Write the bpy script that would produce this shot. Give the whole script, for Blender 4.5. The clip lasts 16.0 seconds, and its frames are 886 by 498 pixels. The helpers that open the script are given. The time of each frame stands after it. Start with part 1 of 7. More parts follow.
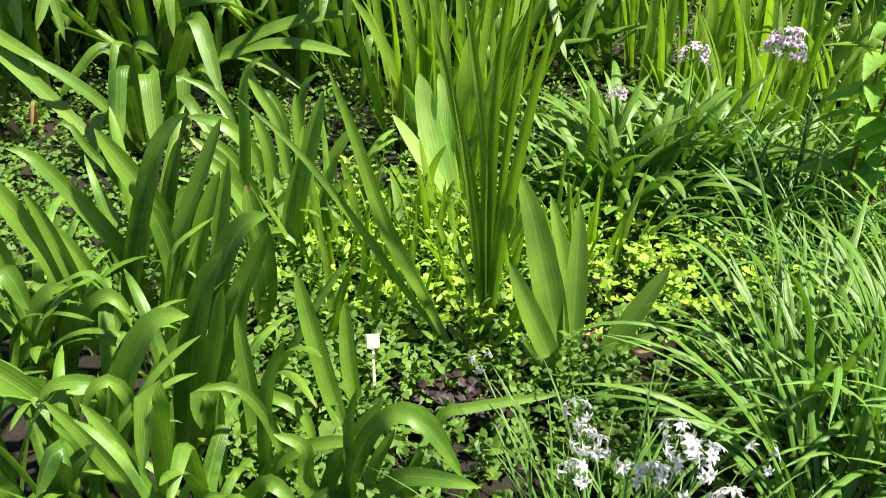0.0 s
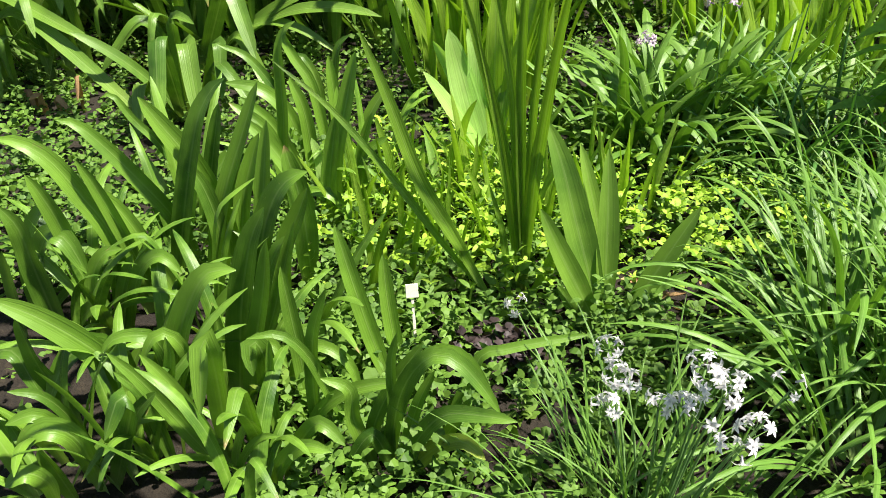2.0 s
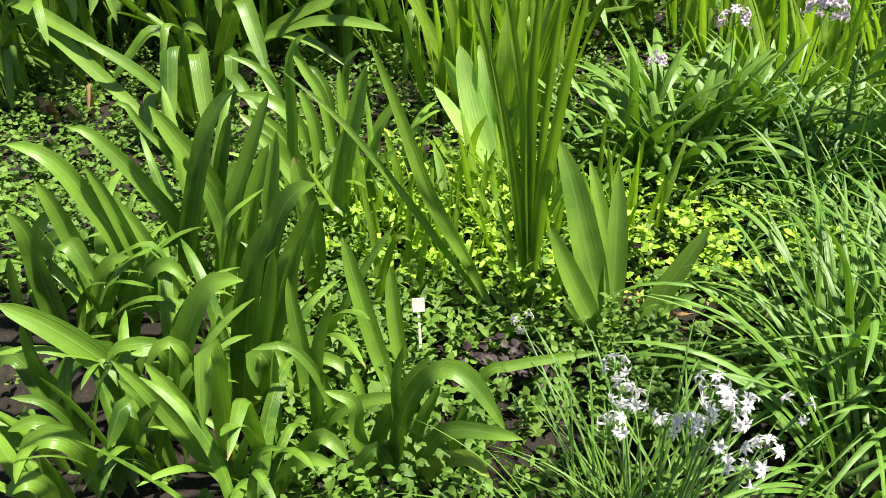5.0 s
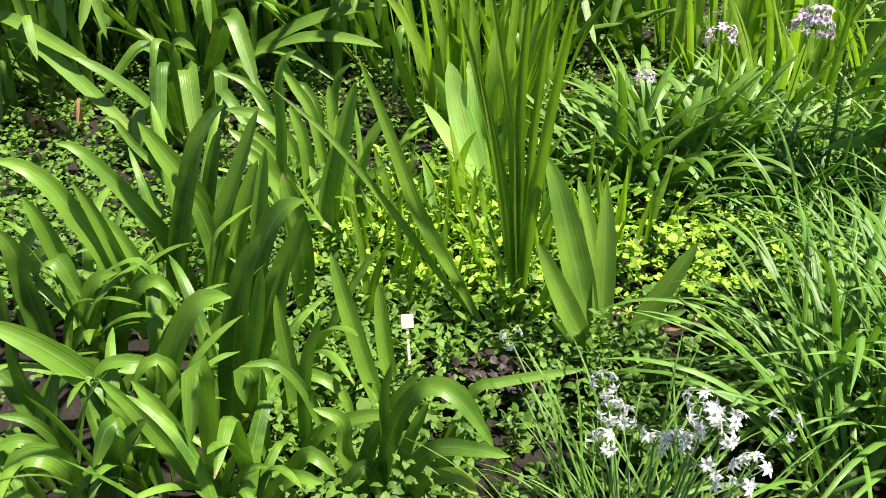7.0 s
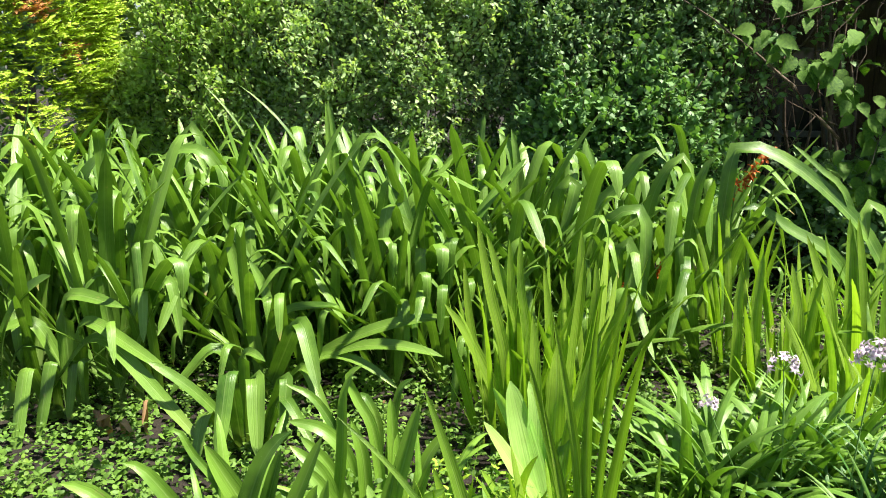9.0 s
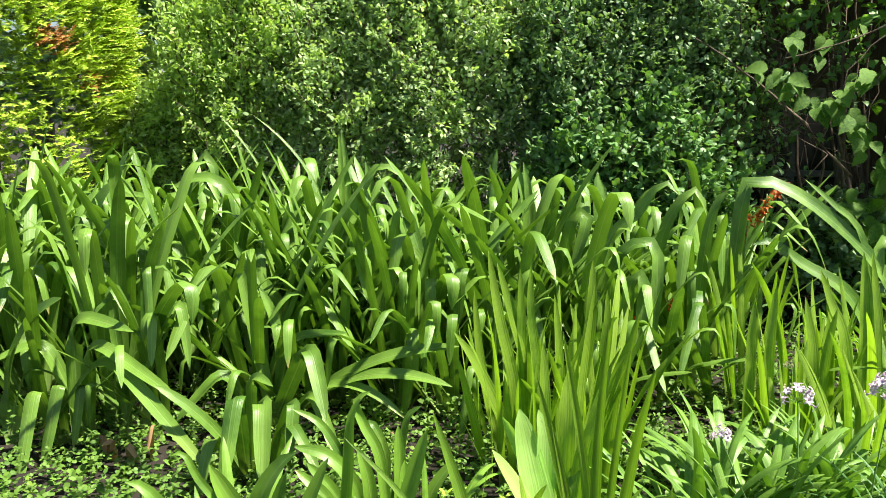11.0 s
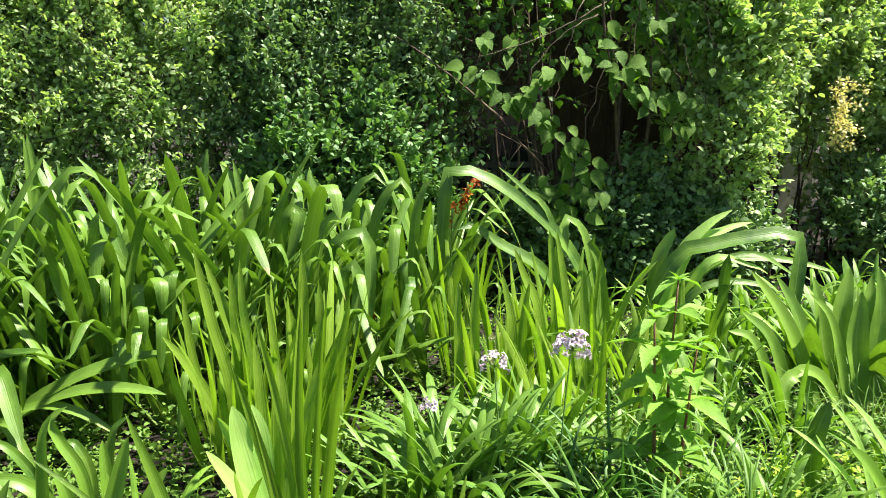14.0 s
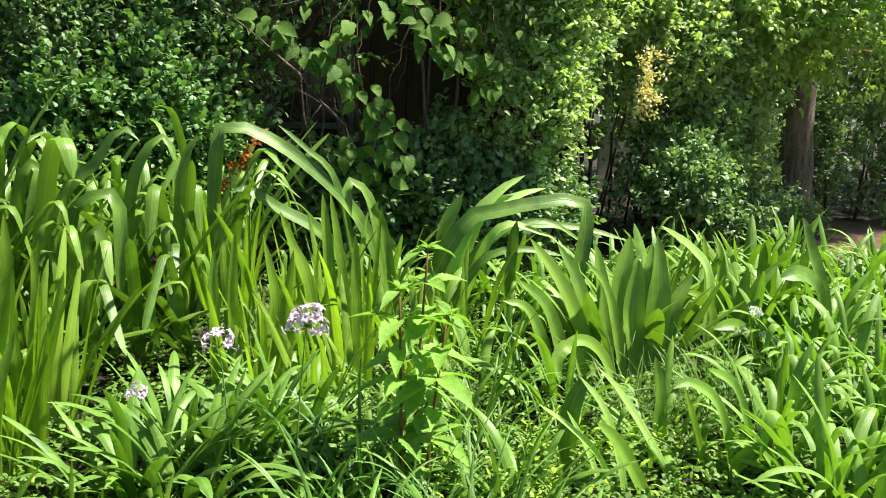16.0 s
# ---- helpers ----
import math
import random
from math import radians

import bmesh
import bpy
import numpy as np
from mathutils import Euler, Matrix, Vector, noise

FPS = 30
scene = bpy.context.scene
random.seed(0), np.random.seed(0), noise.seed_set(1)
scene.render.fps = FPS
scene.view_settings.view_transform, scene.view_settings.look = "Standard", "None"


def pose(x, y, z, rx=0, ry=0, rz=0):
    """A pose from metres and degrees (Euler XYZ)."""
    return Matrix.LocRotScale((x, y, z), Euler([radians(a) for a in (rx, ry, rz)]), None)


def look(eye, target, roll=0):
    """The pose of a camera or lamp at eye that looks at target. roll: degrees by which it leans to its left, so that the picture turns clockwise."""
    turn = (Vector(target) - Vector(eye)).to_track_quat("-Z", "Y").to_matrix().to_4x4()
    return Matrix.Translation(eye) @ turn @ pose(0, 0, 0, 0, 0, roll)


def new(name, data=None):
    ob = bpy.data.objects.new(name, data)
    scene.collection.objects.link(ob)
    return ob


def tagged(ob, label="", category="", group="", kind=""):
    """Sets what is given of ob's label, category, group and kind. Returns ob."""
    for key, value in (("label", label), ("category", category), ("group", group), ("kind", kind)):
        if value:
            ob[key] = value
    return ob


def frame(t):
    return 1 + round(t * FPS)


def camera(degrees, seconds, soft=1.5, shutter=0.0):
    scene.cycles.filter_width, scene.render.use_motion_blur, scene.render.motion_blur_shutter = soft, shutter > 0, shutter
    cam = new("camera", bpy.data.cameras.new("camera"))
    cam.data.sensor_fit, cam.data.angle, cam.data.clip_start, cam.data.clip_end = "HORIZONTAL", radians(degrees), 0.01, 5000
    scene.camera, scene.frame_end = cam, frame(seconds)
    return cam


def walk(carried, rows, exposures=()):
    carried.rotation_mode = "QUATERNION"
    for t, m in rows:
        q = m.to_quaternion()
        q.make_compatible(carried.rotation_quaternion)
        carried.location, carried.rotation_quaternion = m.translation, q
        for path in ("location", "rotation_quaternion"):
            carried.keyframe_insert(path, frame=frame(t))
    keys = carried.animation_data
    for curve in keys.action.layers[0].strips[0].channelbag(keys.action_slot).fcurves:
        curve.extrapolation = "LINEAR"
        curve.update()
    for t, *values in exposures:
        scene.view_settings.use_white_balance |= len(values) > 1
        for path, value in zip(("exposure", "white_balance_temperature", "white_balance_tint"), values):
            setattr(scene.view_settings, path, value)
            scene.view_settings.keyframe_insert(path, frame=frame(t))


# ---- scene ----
cam = camera(55.6, 16.0, soft=0.75, shutter=0.18)
PATH = [
    (0, (0.071, 0.043, 1.211), (0.028, 1.774, 0.208), 2.5),
    (0.5, (0.086, 0.044, 1.206), (0.037, 1.716, 0.11), 2.2),
    (1, (0.095, 0.016, 1.216), (0.034, 1.707, 0.148), 0.7),
    (1.5, (0.09, 0.001, 1.216), (-0.006, 1.677, 0.129), -0.5),
    (2, (0.091, -0.016, 1.219), (-0.049, 1.661, 0.138), -1.4),
    (2.5, (0.093, -0.014, 1.216), (-0.068, 1.666, 0.143), -1.7),
    (3, (0.087, 0.001, 1.21), (-0.075, 1.682, 0.138), -1.7),
    (5.5, (0.084, -0.016, 1.217), (-0.063, 1.685, 0.176), -0.1),
    (6, (0.086, -0.013, 1.219), (-0.055, 1.694, 0.185), -0.1),
    (6.5, (0.087, -0.01, 1.222), (-0.051, 1.7, 0.194), -0.1),
    (7, (0.088, -0.012, 1.221), (-0.043, 1.702, 0.199), -0.0),
    (7.5, (0.09, -0.015, 1.222), (-0.035, 1.704, 0.206), -0.0),
    (8, (0.077, 0.004, 1.265), (-0.099, 1.727, 0.265), -1.0),
    (8.5, (0.064, 0.013, 1.336), (-0.173, 1.882, 0.663), -1.0),
    (9, (0.056, 0.016, 1.339), (-0.22, 1.953, 0.921), 0.3),
    (9.2, (0.057, 0.01, 1.34), (-0.237, 1.949, 0.945), 0.6),
    (11.3, (0.06, 0.015, 1.291), (-0.247, 1.965, 0.971), 0.9),
    (11.5, (0.073, 0.01, 1.293), (-0.229, 1.961, 0.975), 0.6),
    (12, (0.116, 0.021, 1.291), (-0.133, 1.981, 0.979), 0.1),
    (12.5, (0.15, 0.018, 1.293), (0.082, 1.992, 0.984), 0.0),
    (13, (0.182, 0.036, 1.285), (0.315, 2.008, 0.979), 0.3),
    (13.5, (0.178, 0.031, 1.278), (0.454, 1.988, 0.977), 0.2),
    (14, (0.149, -0.007, 1.256), (0.466, 1.943, 0.947), 0.0),
    (14.5, (0.163, -0.018, 1.267), (0.573, 1.911, 0.935), 0.4),
    (15, (0.282, 0.029, 1.264), (0.788, 1.932, 0.913), 0.0),
    (15.5, (0.444, 0.119, 1.246), (1.018, 2.004, 0.903), 1.4),
    (16, (0.544, 0.161, 1.218), (1.189, 2.015, 0.835), 2.0),
]
walk(cam, [(t, look(eye, target, roll)) for t, eye, target, roll in PATH],
     exposures=[(0, 0.95), (7.8, 0.95), (9, 1.24), (14, 1.3), (15.4, 1.28), (16, 1.16)])

# ---- daylight ----
world = bpy.data.worlds.new("sky")
scene.world = world
world.use_nodes = True
SUN_UP, SUN_TURN = 60.0, 95.0          # degrees above the horizon; degrees from ahead (+y), plus to the right
wn = world.node_tree
sky = wn.nodes.new("ShaderNodeTexSky")
sky.sky_type, sky.sun_disc = "NISHITA", False
sky.sun_elevation, sky.sun_rotation = radians(SUN_UP), radians(SUN_TURN)
wn.nodes["Background"].inputs["Strength"].default_value = 0.056
wn.links.new(sky.outputs["Color"], wn.nodes["Background"].inputs["Color"])
sun = new("sun", bpy.data.lights.new("sun", "SUN"))
sun.data.energy, sun.data.angle, sun.data.color = 5.9, radians(2.6), (1.0, 0.94, 0.83)
toward_sun = Vector((math.sin(radians(SUN_TURN)) * math.cos(radians(SUN_UP)), math.cos(radians(SUN_TURN)) * math.cos(radians(SUN_UP)), math.sin(radians(SUN_UP))))
sun.matrix_world = look(toward_sun * 30, (0, 0, 0))


# ---- materials ----
def nodes_of(name):
    m = bpy.data.materials.new(name)
    m.use_nodes = True
    return m, m.node_tree.nodes, m.node_tree.links


def mix_rgb(n, l, fac, a, b, blend="MIX"):
    x = n.new("ShaderNodeMix")
    x.data_type, x.blend_type = "RGBA", blend
    for sock, v in ((x.inputs[0], fac), (x.inputs[6], a), (x.inputs[7], b)):
        if hasattr(v, "links"):
            l.new(v, sock)
        else:
            sock.default_value = v if not isinstance(v, tuple) else (*v, 1)
    return x.outputs[2]


def ramp(n, l, src, lo, hi):
    r = n.new("ShaderNodeMapRange")
    r.inputs["From Min"].default_value, r.inputs["From Max"].default_value = lo, hi
    l.new(src, r.inputs["Value"])
    return r.outputs["Result"]


def noise_tex(n, l, scale, detail=3, vector=None, rough=0.55):
    t = n.new("ShaderNodeTexNoise")
    t.inputs["Scale"].default_value, t.inputs["Detail"].default_value, t.inputs["Roughness"].default_value = scale, detail, rough
    if vector is not None:
        l.new(vector, t.inputs["Vector"])
    return t.outputs["Fac"]


def leaf_material(name, dark, light, old, gloss=0.27, through_light=0.19, island=False, ribs=17.0, old_amount=0.5, spots=True, stripe=0.5, shine=0.38):
    """A leaf: parallel ribs along its length, uneven greens, a few yellowed patches, light passing through."""
    dark, light = (dark[0] * 1.11, *dark[1:]), (light[0] * 1.11, *light[1:])
    m, n, l = nodes_of(name)
    bsdf, out = n["Principled BSDF"], n["Material Output"]
    uv = n.new("ShaderNodeUVMap")
    geo = n.new("ShaderNodeNewGeometry")
    rnd = geo.outputs["Random Per Island"] if island else n.new("ShaderNodeObjectInfo").outputs["Random"]
    tc = n.new("ShaderNodeTexCoord")
    base = mix_rgb(n, l, rnd, dark, light)
    cloud = noise_tex(n, l, 7.0, 3, tc.outputs["Object"])
    base = mix_rgb(n, l, ramp(n, l, cloud, 0.35, 0.75), base, tuple(c * 1.25 for c in light))
    yellow = noise_tex(n, l, 2.3, 2, tc.outputs["Object"])
    base = mix_rgb(n, l, ramp(n, l, yellow, 0.60, 0.60 + 0.35 / max(old_amount, 0.05)), base, old)
    height = None
    if ribs:
        mp = n.new("ShaderNodeMapping")
        mp.inputs["Scale"].default_value = (ribs, 1.2, 1)
        l.new(uv.outputs["UV"], mp.inputs["Vector"])
        rib = noise_tex(n, l, 1.0, 2, mp.outputs["Vector"])
        base = mix_rgb(n, l, ramp(n, l, rib, 0.30, 0.72), mix_rgb(n, l, stripe, base, (0.45, 0.52, 0.40), "MULTIPLY"), base)
        height = rib
        sep = n.new("ShaderNodeSeparateXYZ")
        l.new(uv.outputs["UV"], sep.inputs[0])
        # pale midrib
        off = n.new("ShaderNodeMath")
        off.operation = "SUBTRACT"
        l.new(sep.outputs["X"], off.inputs[0])
        off.inputs[1].default_value = 0.5
        far = n.new("ShaderNodeMath")
        far.operation = "ABSOLUTE"
        l.new(off.outputs[0], far.inputs[0])
        base = mix_rgb(n, l, ramp(n, l, far.outputs[0], 0.055, 0.02), base, mix_rgb(n, l, 0.16, base, (0.42, 0.55, 0.20)))
        # pale lower end, where the leaf leaves the bulb
        foot = ramp(n, l, sep.outputs["Y"], 0.20, 0.0)
        base = mix_rgb(n, l, foot, base, mix_rgb(n, l, 0.45, base, (0.42, 0.52, 0.22)))
        # dry brown tip on some leaves, and blemishes along the blade
        dry = n.new("ShaderNodeMath")
        dry.operation = "MULTIPLY"
        l.new(ramp(n, l, sep.outputs["Y"], 0.95, 0.985), dry.inputs[0])
        l.new(ramp(n, l, noise_tex(n, l, 4.0, 2, tc.outputs["Object"]), 0.62, 0.68), dry.inputs[1])
        base = mix_rgb(n, l, dry.outputs[0], base, (0.30, 0.22, 0.09))
        mar = noise_tex(n, l, 24.0, 4, tc.outputs["Object"], 0.7)
        base = mix_rgb(n, l, ramp(n, l, mar, 0.66, 0.74), base, mix_rgb(n, l, 0.6, base, (0.26, 0.27, 0.08)))
    if spots:
        fine = noise_tex(n, l, 260.0, 2, tc.outputs["Object"])
        base = mix_rgb(n, l, ramp(n, l, fine, 0.66, 0.80), base, mix_rgb(n, l, 0.5, base, (0.30, 0.36, 0.14)))
    l.new(base, bsdf.inputs["Base Color"])
    worn = noise_tex(n, l, 35.0, 3, tc.outputs["Object"])
    rr = n.new("ShaderNodeMapRange")
    rr.inputs["To Min"].default_value, rr.inputs["To Max"].default_value = gloss, gloss + 0.2
    l.new(worn, rr.inputs["Value"])
    l.new(rr.outputs["Result"], bsdf.inputs["Roughness"])
    bsdf.inputs["Specular IOR Level"].default_value = shine
    bump = n.new("ShaderNodeBump")
    bump.inputs["Strength"].default_value, bump.inputs["Distance"].default_value = 0.15 + 0.6 * stripe if ribs else 0.55, 0.004
    l.new(height if height is not None else worn, bump.inputs["Height"])
    l.new(bump.outputs["Normal"], bsdf.inputs["Normal"])
    tr = n.new("ShaderNodeBsdfTranslucent")
    l.new(mix_rgb(n, l, 1.0, base, (1.5, 1.65, 0.55), "MULTIPLY"), tr.inputs["Color"])
    mx = n.new("ShaderNodeMixShader")
    mx.inputs["Fac"].default_value = through_light
    l.new(bsdf.outputs["BSDF"], mx.inputs[1])
    l.new(tr.outputs["BSDF"], mx.inputs[2])
    l.new(mx.outputs["Shader"], out.inputs["Surface"])
    return m


def rough_material(name, a, b, c, scale=8.0, rough=0.9, relief=0.01, stretch=(1, 1, 1)):
    """Soil, bark, stone: three tones at two scales with relief."""
    m, n, l = nodes_of(name)
    bsdf = n["Principled BSDF"]
    tc = n.new("ShaderNodeTexCoord")
    mp = n.new("ShaderNodeMapping")
    mp.inputs["Scale"].default_value = stretch
    l.new(tc.outputs["Object"], mp.inputs["Vector"])
    big, small = noise_tex(n, l, scale, 4, mp.outputs["Vector"]), noise_tex(n, l, scale * 9, 4, mp.outputs["Vector"], 0.7)
    col = mix_rgb(n, l, ramp(n, l, big, 0.35, 0.68), a, b)
    col = mix_rgb(n, l, ramp(n, l, small, 0.52, 0.75), col, c)
    l.new(col, bsdf.inputs["Base Color"])
    bsdf.inputs["Roughness"].default_value = rough
    bump = n.new("ShaderNodeBump")
    bump.inputs["Strength"].default_value, bump.inputs["Distance"].default_value = 0.8, relief
    l.new(small, bump.inputs["Height"])
    l.new(bump.outputs["Normal"], bsdf.inputs["Normal"])
    return m


def petal_material(name, a, b, through_light=0.3):
    m, n, l = nodes_of(name)
    bsdf = n["Principled BSDF"]
    col = mix_rgb(n, l, n.new("ShaderNodeNewGeometry").outputs["Random Per Island"], a, b)
    uv = n.new("ShaderNodeUVMap")
    sep = n.new("ShaderNodeSeparateXYZ")
    l.new(uv.outputs["UV"], sep.inputs[0])
    col = mix_rgb(n, l, ramp(n, l, sep.outputs["Y"], 0.0, 0.5), mix_rgb(n, l, 0.5, col, tuple(x * 0.6 for x in a)), col)
    l.new(col, bsdf.inputs["Base Color"])
    bsdf.inputs["Roughness"].default_value = 0.6
    tr = n.new("ShaderNodeBsdfTranslucent")
    l.new(col, tr.inputs["Color"])
    mx = n.new("ShaderNodeMixShader")
    mx.inputs["Fac"].default_value = through_light
    l.new(bsdf.outputs["BSDF"], mx.inputs[1])
    l.new(tr.outputs["BSDF"], mx.inputs[2])
    l.new(mx.outputs["Shader"], n["Material Output"].inputs["Surface"])
    return m


M_CRINUM = leaf_material("lily_leaf", (0.045, 0.135, 0.014), (0.15, 0.295, 0.040), (0.36, 0.38, 0.08), gloss=0.3, stripe=0.5, shine=0.48)
M_STRAP = leaf_material("strap_leaf", (0.026, 0.094, 0.007), (0.155, 0.315, 0.034), (0.32, 0.38, 0.07), gloss=0.3, ribs=15, stripe=0.26, shine=0.5)
# Lighter than strap_leaf: brightness of the sunlit clumps is put into the green.
M_DAY = leaf_material("daylily_leaf", (0.085, 0.21, 0.026), (0.17, 0.34, 0.045), (0.36, 0.42, 0.07), gloss=0.4, ribs=13, through_light=0.25, stripe=0.3)
M_IRIS = leaf_material("sword_leaf", (0.11, 0.25, 0.02), (0.25, 0.42, 0.045), (0.42, 0.42, 0.06), through_light=0.38, ribs=9, stripe=0.8)
M_YELLOWING = leaf_material("yellowing_strap_leaf", (0.16, 0.28, 0.03), (0.30, 0.40, 0.05), (0.62, 0.56, 0.08), old_amount=2.5, ribs=15)
M_SWORD = leaf_material("dark_sword_leaf", (0.075, 0.185, 0.02), (0.19, 0.35, 0.035), (0.24, 0.32, 0.05), ribs=9, stripe=0.8, through_light=0.34)
# Lit copy of the leaf greens: sunlight is put into the base colour.
M_SUNLIT = leaf_material("sunlit_sword_leaf", (0.34, 0.60, 0.13), (0.42, 0.68, 0.20), (0.5, 0.55, 0.15), through_light=0.4, ribs=14)
M_BROAD = leaf_material("broad_leaf", (0.075, 0.185, 0.022), (0.15, 0.29, 0.035), (0.28, 0.30, 0.06), ribs=16, gloss=0.36, stripe=0.12)
M_GRASS = leaf_material("grass_leaf", (0.062, 0.165, 0.024), (0.14, 0.30, 0.045), (0.34, 0.38, 0.09), ribs=6, gloss=0.3)
M_DARKGRASS = leaf_material("dark_grass_leaf", (0.03, 0.105, 0.022), (0.07, 0.20, 0.04), (0.2, 0.28, 0.08), ribs=6, gloss=0.33)
M_AGAP = leaf_material("low_strap_leaf", (0.055, 0.15, 0.02), (0.135, 0.28, 0.04), (0.28, 0.34, 0.06), ribs=14, gloss=0.33, stripe=0.25)
M_COVER = leaf_material("ground_cover_leaf", (0.032, 0.095, 0.014), (0.11, 0.225, 0.028), (0.46, 0.46, 0.05), ribs=0, island=True, gloss=0.5, spots=False)
# Own yellow-green, with the sunny patch's brightness put into the colour as well.
M_LIME = leaf_material("sunlit_lime_leaf", (0.11, 0.265, 0.02), (0.27, 0.45, 0.035), (0.42, 0.46, 0.05), ribs=0, island=True, gloss=0.5, spots=False)
M_NETTLE = leaf_material("nettle_leaf", (0.11, 0.26, 0.035), (0.18, 0.37, 0.05), (0.36, 0.42, 0.08), ribs=0, gloss=0.45, through_light=0.3)
# Grey-green leaf, paler than hedge_leaf: light on the foliage is put into its colour.
M_LIT_SAGE = leaf_material("lit_sage_hedge_leaf", (0.15, 0.265, 0.11), (0.34, 0.49, 0.23), (0.2, 0.28, 0.07), ribs=0, island=True, gloss=0.45, through_light=0.36, spots=False)
M_HEDGE = leaf_material("hedge_leaf", (0.065, 0.15, 0.062), (0.18, 0.31, 0.135), (0.14, 0.22, 0.05), ribs=0, island=True, gloss=0.38, through_light=0.25, spots=False)
M_BLUE = leaf_material("blue_green_leaf", (0.06, 0.15, 0.045), (0.125, 0.26, 0.08), (0.12, 0.24, 0.07), ribs=0, island=True, gloss=0.4, through_light=0.25, spots=False)
M_LIGHT = leaf_material("light_shrub_leaf", (0.16, 0.28, 0.075), (0.31, 0.47, 0.14), (0.28, 0.36, 0.06), ribs=0, island=True, gloss=0.42, through_light=0.35, spots=False)
M_VINE = leaf_material("climber_leaf", (0.032, 0.105, 0.012), (0.11, 0.24, 0.026), (0.3, 0.4, 0.06), ribs=0, gloss=0.6, through_light=0.35)
M_VINE_DARK = leaf_material("climber_mass_leaf", (0.055, 0.15, 0.03), (0.16, 0.32, 0.07), (0.24, 0.34, 0.07), ribs=0, island=True, gloss=0.42, through_light=0.3, spots=False)
M_YELLOW = leaf_material("yellow_sprig_leaf", (0.58, 0.58, 0.26), (0.74, 0.72, 0.42), (0.6, 0.5, 0.2), ribs=0, island=True, gloss=0.5, spots=False)
M_CONIFER = leaf_material("golden_conifer_spray", (0.15, 0.29, 0.022), (0.36, 0.52, 0.055), (0.5, 0.52, 0.07), ribs=0, island=True, gloss=0.6, through_light=0.12, spots=False)
M_RUST = leaf_material("dead_conifer_spray", (0.30, 0.13, 0.05), (0.42, 0.22, 0.09), (0.4, 0.2, 0.08), ribs=0, island=True, gloss=0.7, spots=False)
M_HEUCHERA = leaf_material("purple_leaf", (0.020, 0.018, 0.018), (0.055, 0.042, 0.042), (0.09, 0.10, 0.05), ribs=0, island=True, gloss=0.42, through_light=0.15, spots=False)
M_DRY = leaf_material("dry_leaf", (0.22, 0.13, 0.06), (0.42, 0.29, 0.15), (0.36, 0.2, 0.09), ribs=12, gloss=0.7, through_light=0.15)
M_STEM = leaf_material("green_stem", (0.10, 0.22, 0.06), (0.16, 0.30, 0.09), (0.26, 0.32, 0.12), ribs=0, gloss=0.45, through_light=0.1)
M_REDSTEM = rough_material("red_stem", (0.14, 0.045, 0.03), (0.20, 0.10, 0.04), (0.22, 0.16, 0.06), 30, 0.55, 0.001)
# Near-black brown: the shade under the plants is put into the colour.
M_SOIL = rough_material("soil", (0.012, 0.008, 0.005), (0.022, 0.016, 0.009), (0.045, 0.034, 0.02), 5.0, 0.95, 0.02)
M_BARK = rough_material("bark", (0.14, 0.10, 0.075), (0.40, 0.33, 0.26), (0.58, 0.52, 0.44), 6.0, 0.9, 0.05, (4, 4, 0.6))
M_TWIG = rough_material("twig", (0.07, 0.045, 0.03), (0.14, 0.10, 0.07), (0.19, 0.155, 0.12), 20.0, 0.85, 0.004)
M_MULCH = rough_material("mulch", (0.10, 0.055, 0.032), (0.17, 0.10, 0.06), (0.26, 0.17, 0.11), 12.0, 0.95, 0.02)
M_WHITE = petal_material("white_petal", (0.84, 0.81, 0.84), (0.9, 0.88, 0.89), 0.4)
M_LILAC = petal_material("lilac_petal", (0.66, 0.46, 0.66), (0.82, 0.70, 0.80))
M_ORANGE = petal_material("orange_petal", (0.46, 0.085, 0.015), (0.62, 0.16, 0.025))
M_CREAM = petal_material("cream_petal", (0.75, 0.68, 0.36), (0.82, 0.78, 0.5))
M_TIMBER = rough_material("dark_timber", (0.04, 0.024, 0.016), (0.09, 0.058, 0.038), (0.14, 0.10, 0.07), 3.0, 0.85, 0.006, (6, 6, 0.6))
M_FRAME = rough_material("grey_paint", (0.09, 0.095, 0.095), (0.13, 0.135, 0.135), (0.17, 0.175, 0.17), 6.0, 0.6, 0.002)
M_TAG = rough_material("white_plastic", (0.66, 0.62, 0.52), (0.74, 0.71, 0.62), (0.50, 0.45, 0.36), 14.0, 0.5, 0.001)
M_GLASS, gn, gl = nodes_of("window_glass")
gn["Principled BSDF"].inputs["Base Color"].default_value = (0.02, 0.024, 0.024, 1)
gn["Principled BSDF"].inputs["Roughness"].default_value = 0.06
gl.new(mix_rgb(gn, gl, noise_tex(gn, gl, 3.0), (0.015, 0.018, 0.018), (0.05, 0.055, 0.05)), gn["Principled BSDF"].inputs["Base Color"])


# ---- builders ----
def raw_mesh(name, verts, faces, uvs=None, mats=(), smooth=True):
    me = bpy.data.meshes.new(name)
    verts = np.asarray(verts, dtype=np.float32).reshape(-1, 3)
    me.from_pydata(verts.tolist(), [], faces.tolist() if isinstance(faces, np.ndarray) else faces)
    if uvs is not None:
        layer = me.uv_layers.new(name="UVMap")
        loop = np.empty(len(me.loops), dtype=np.int32)
        me.loops.foreach_get("vertex_index", loop)
        layer.data.foreach_set("uv", np.asarray(uvs, dtype=np.float32)[loop].ravel())
    for m in mats:
        me.materials.append(m)
    if smooth:
        me.polygons.foreach_set("use_smooth", np.ones(len(me.polygons), dtype=bool))
    me.update()
    return me


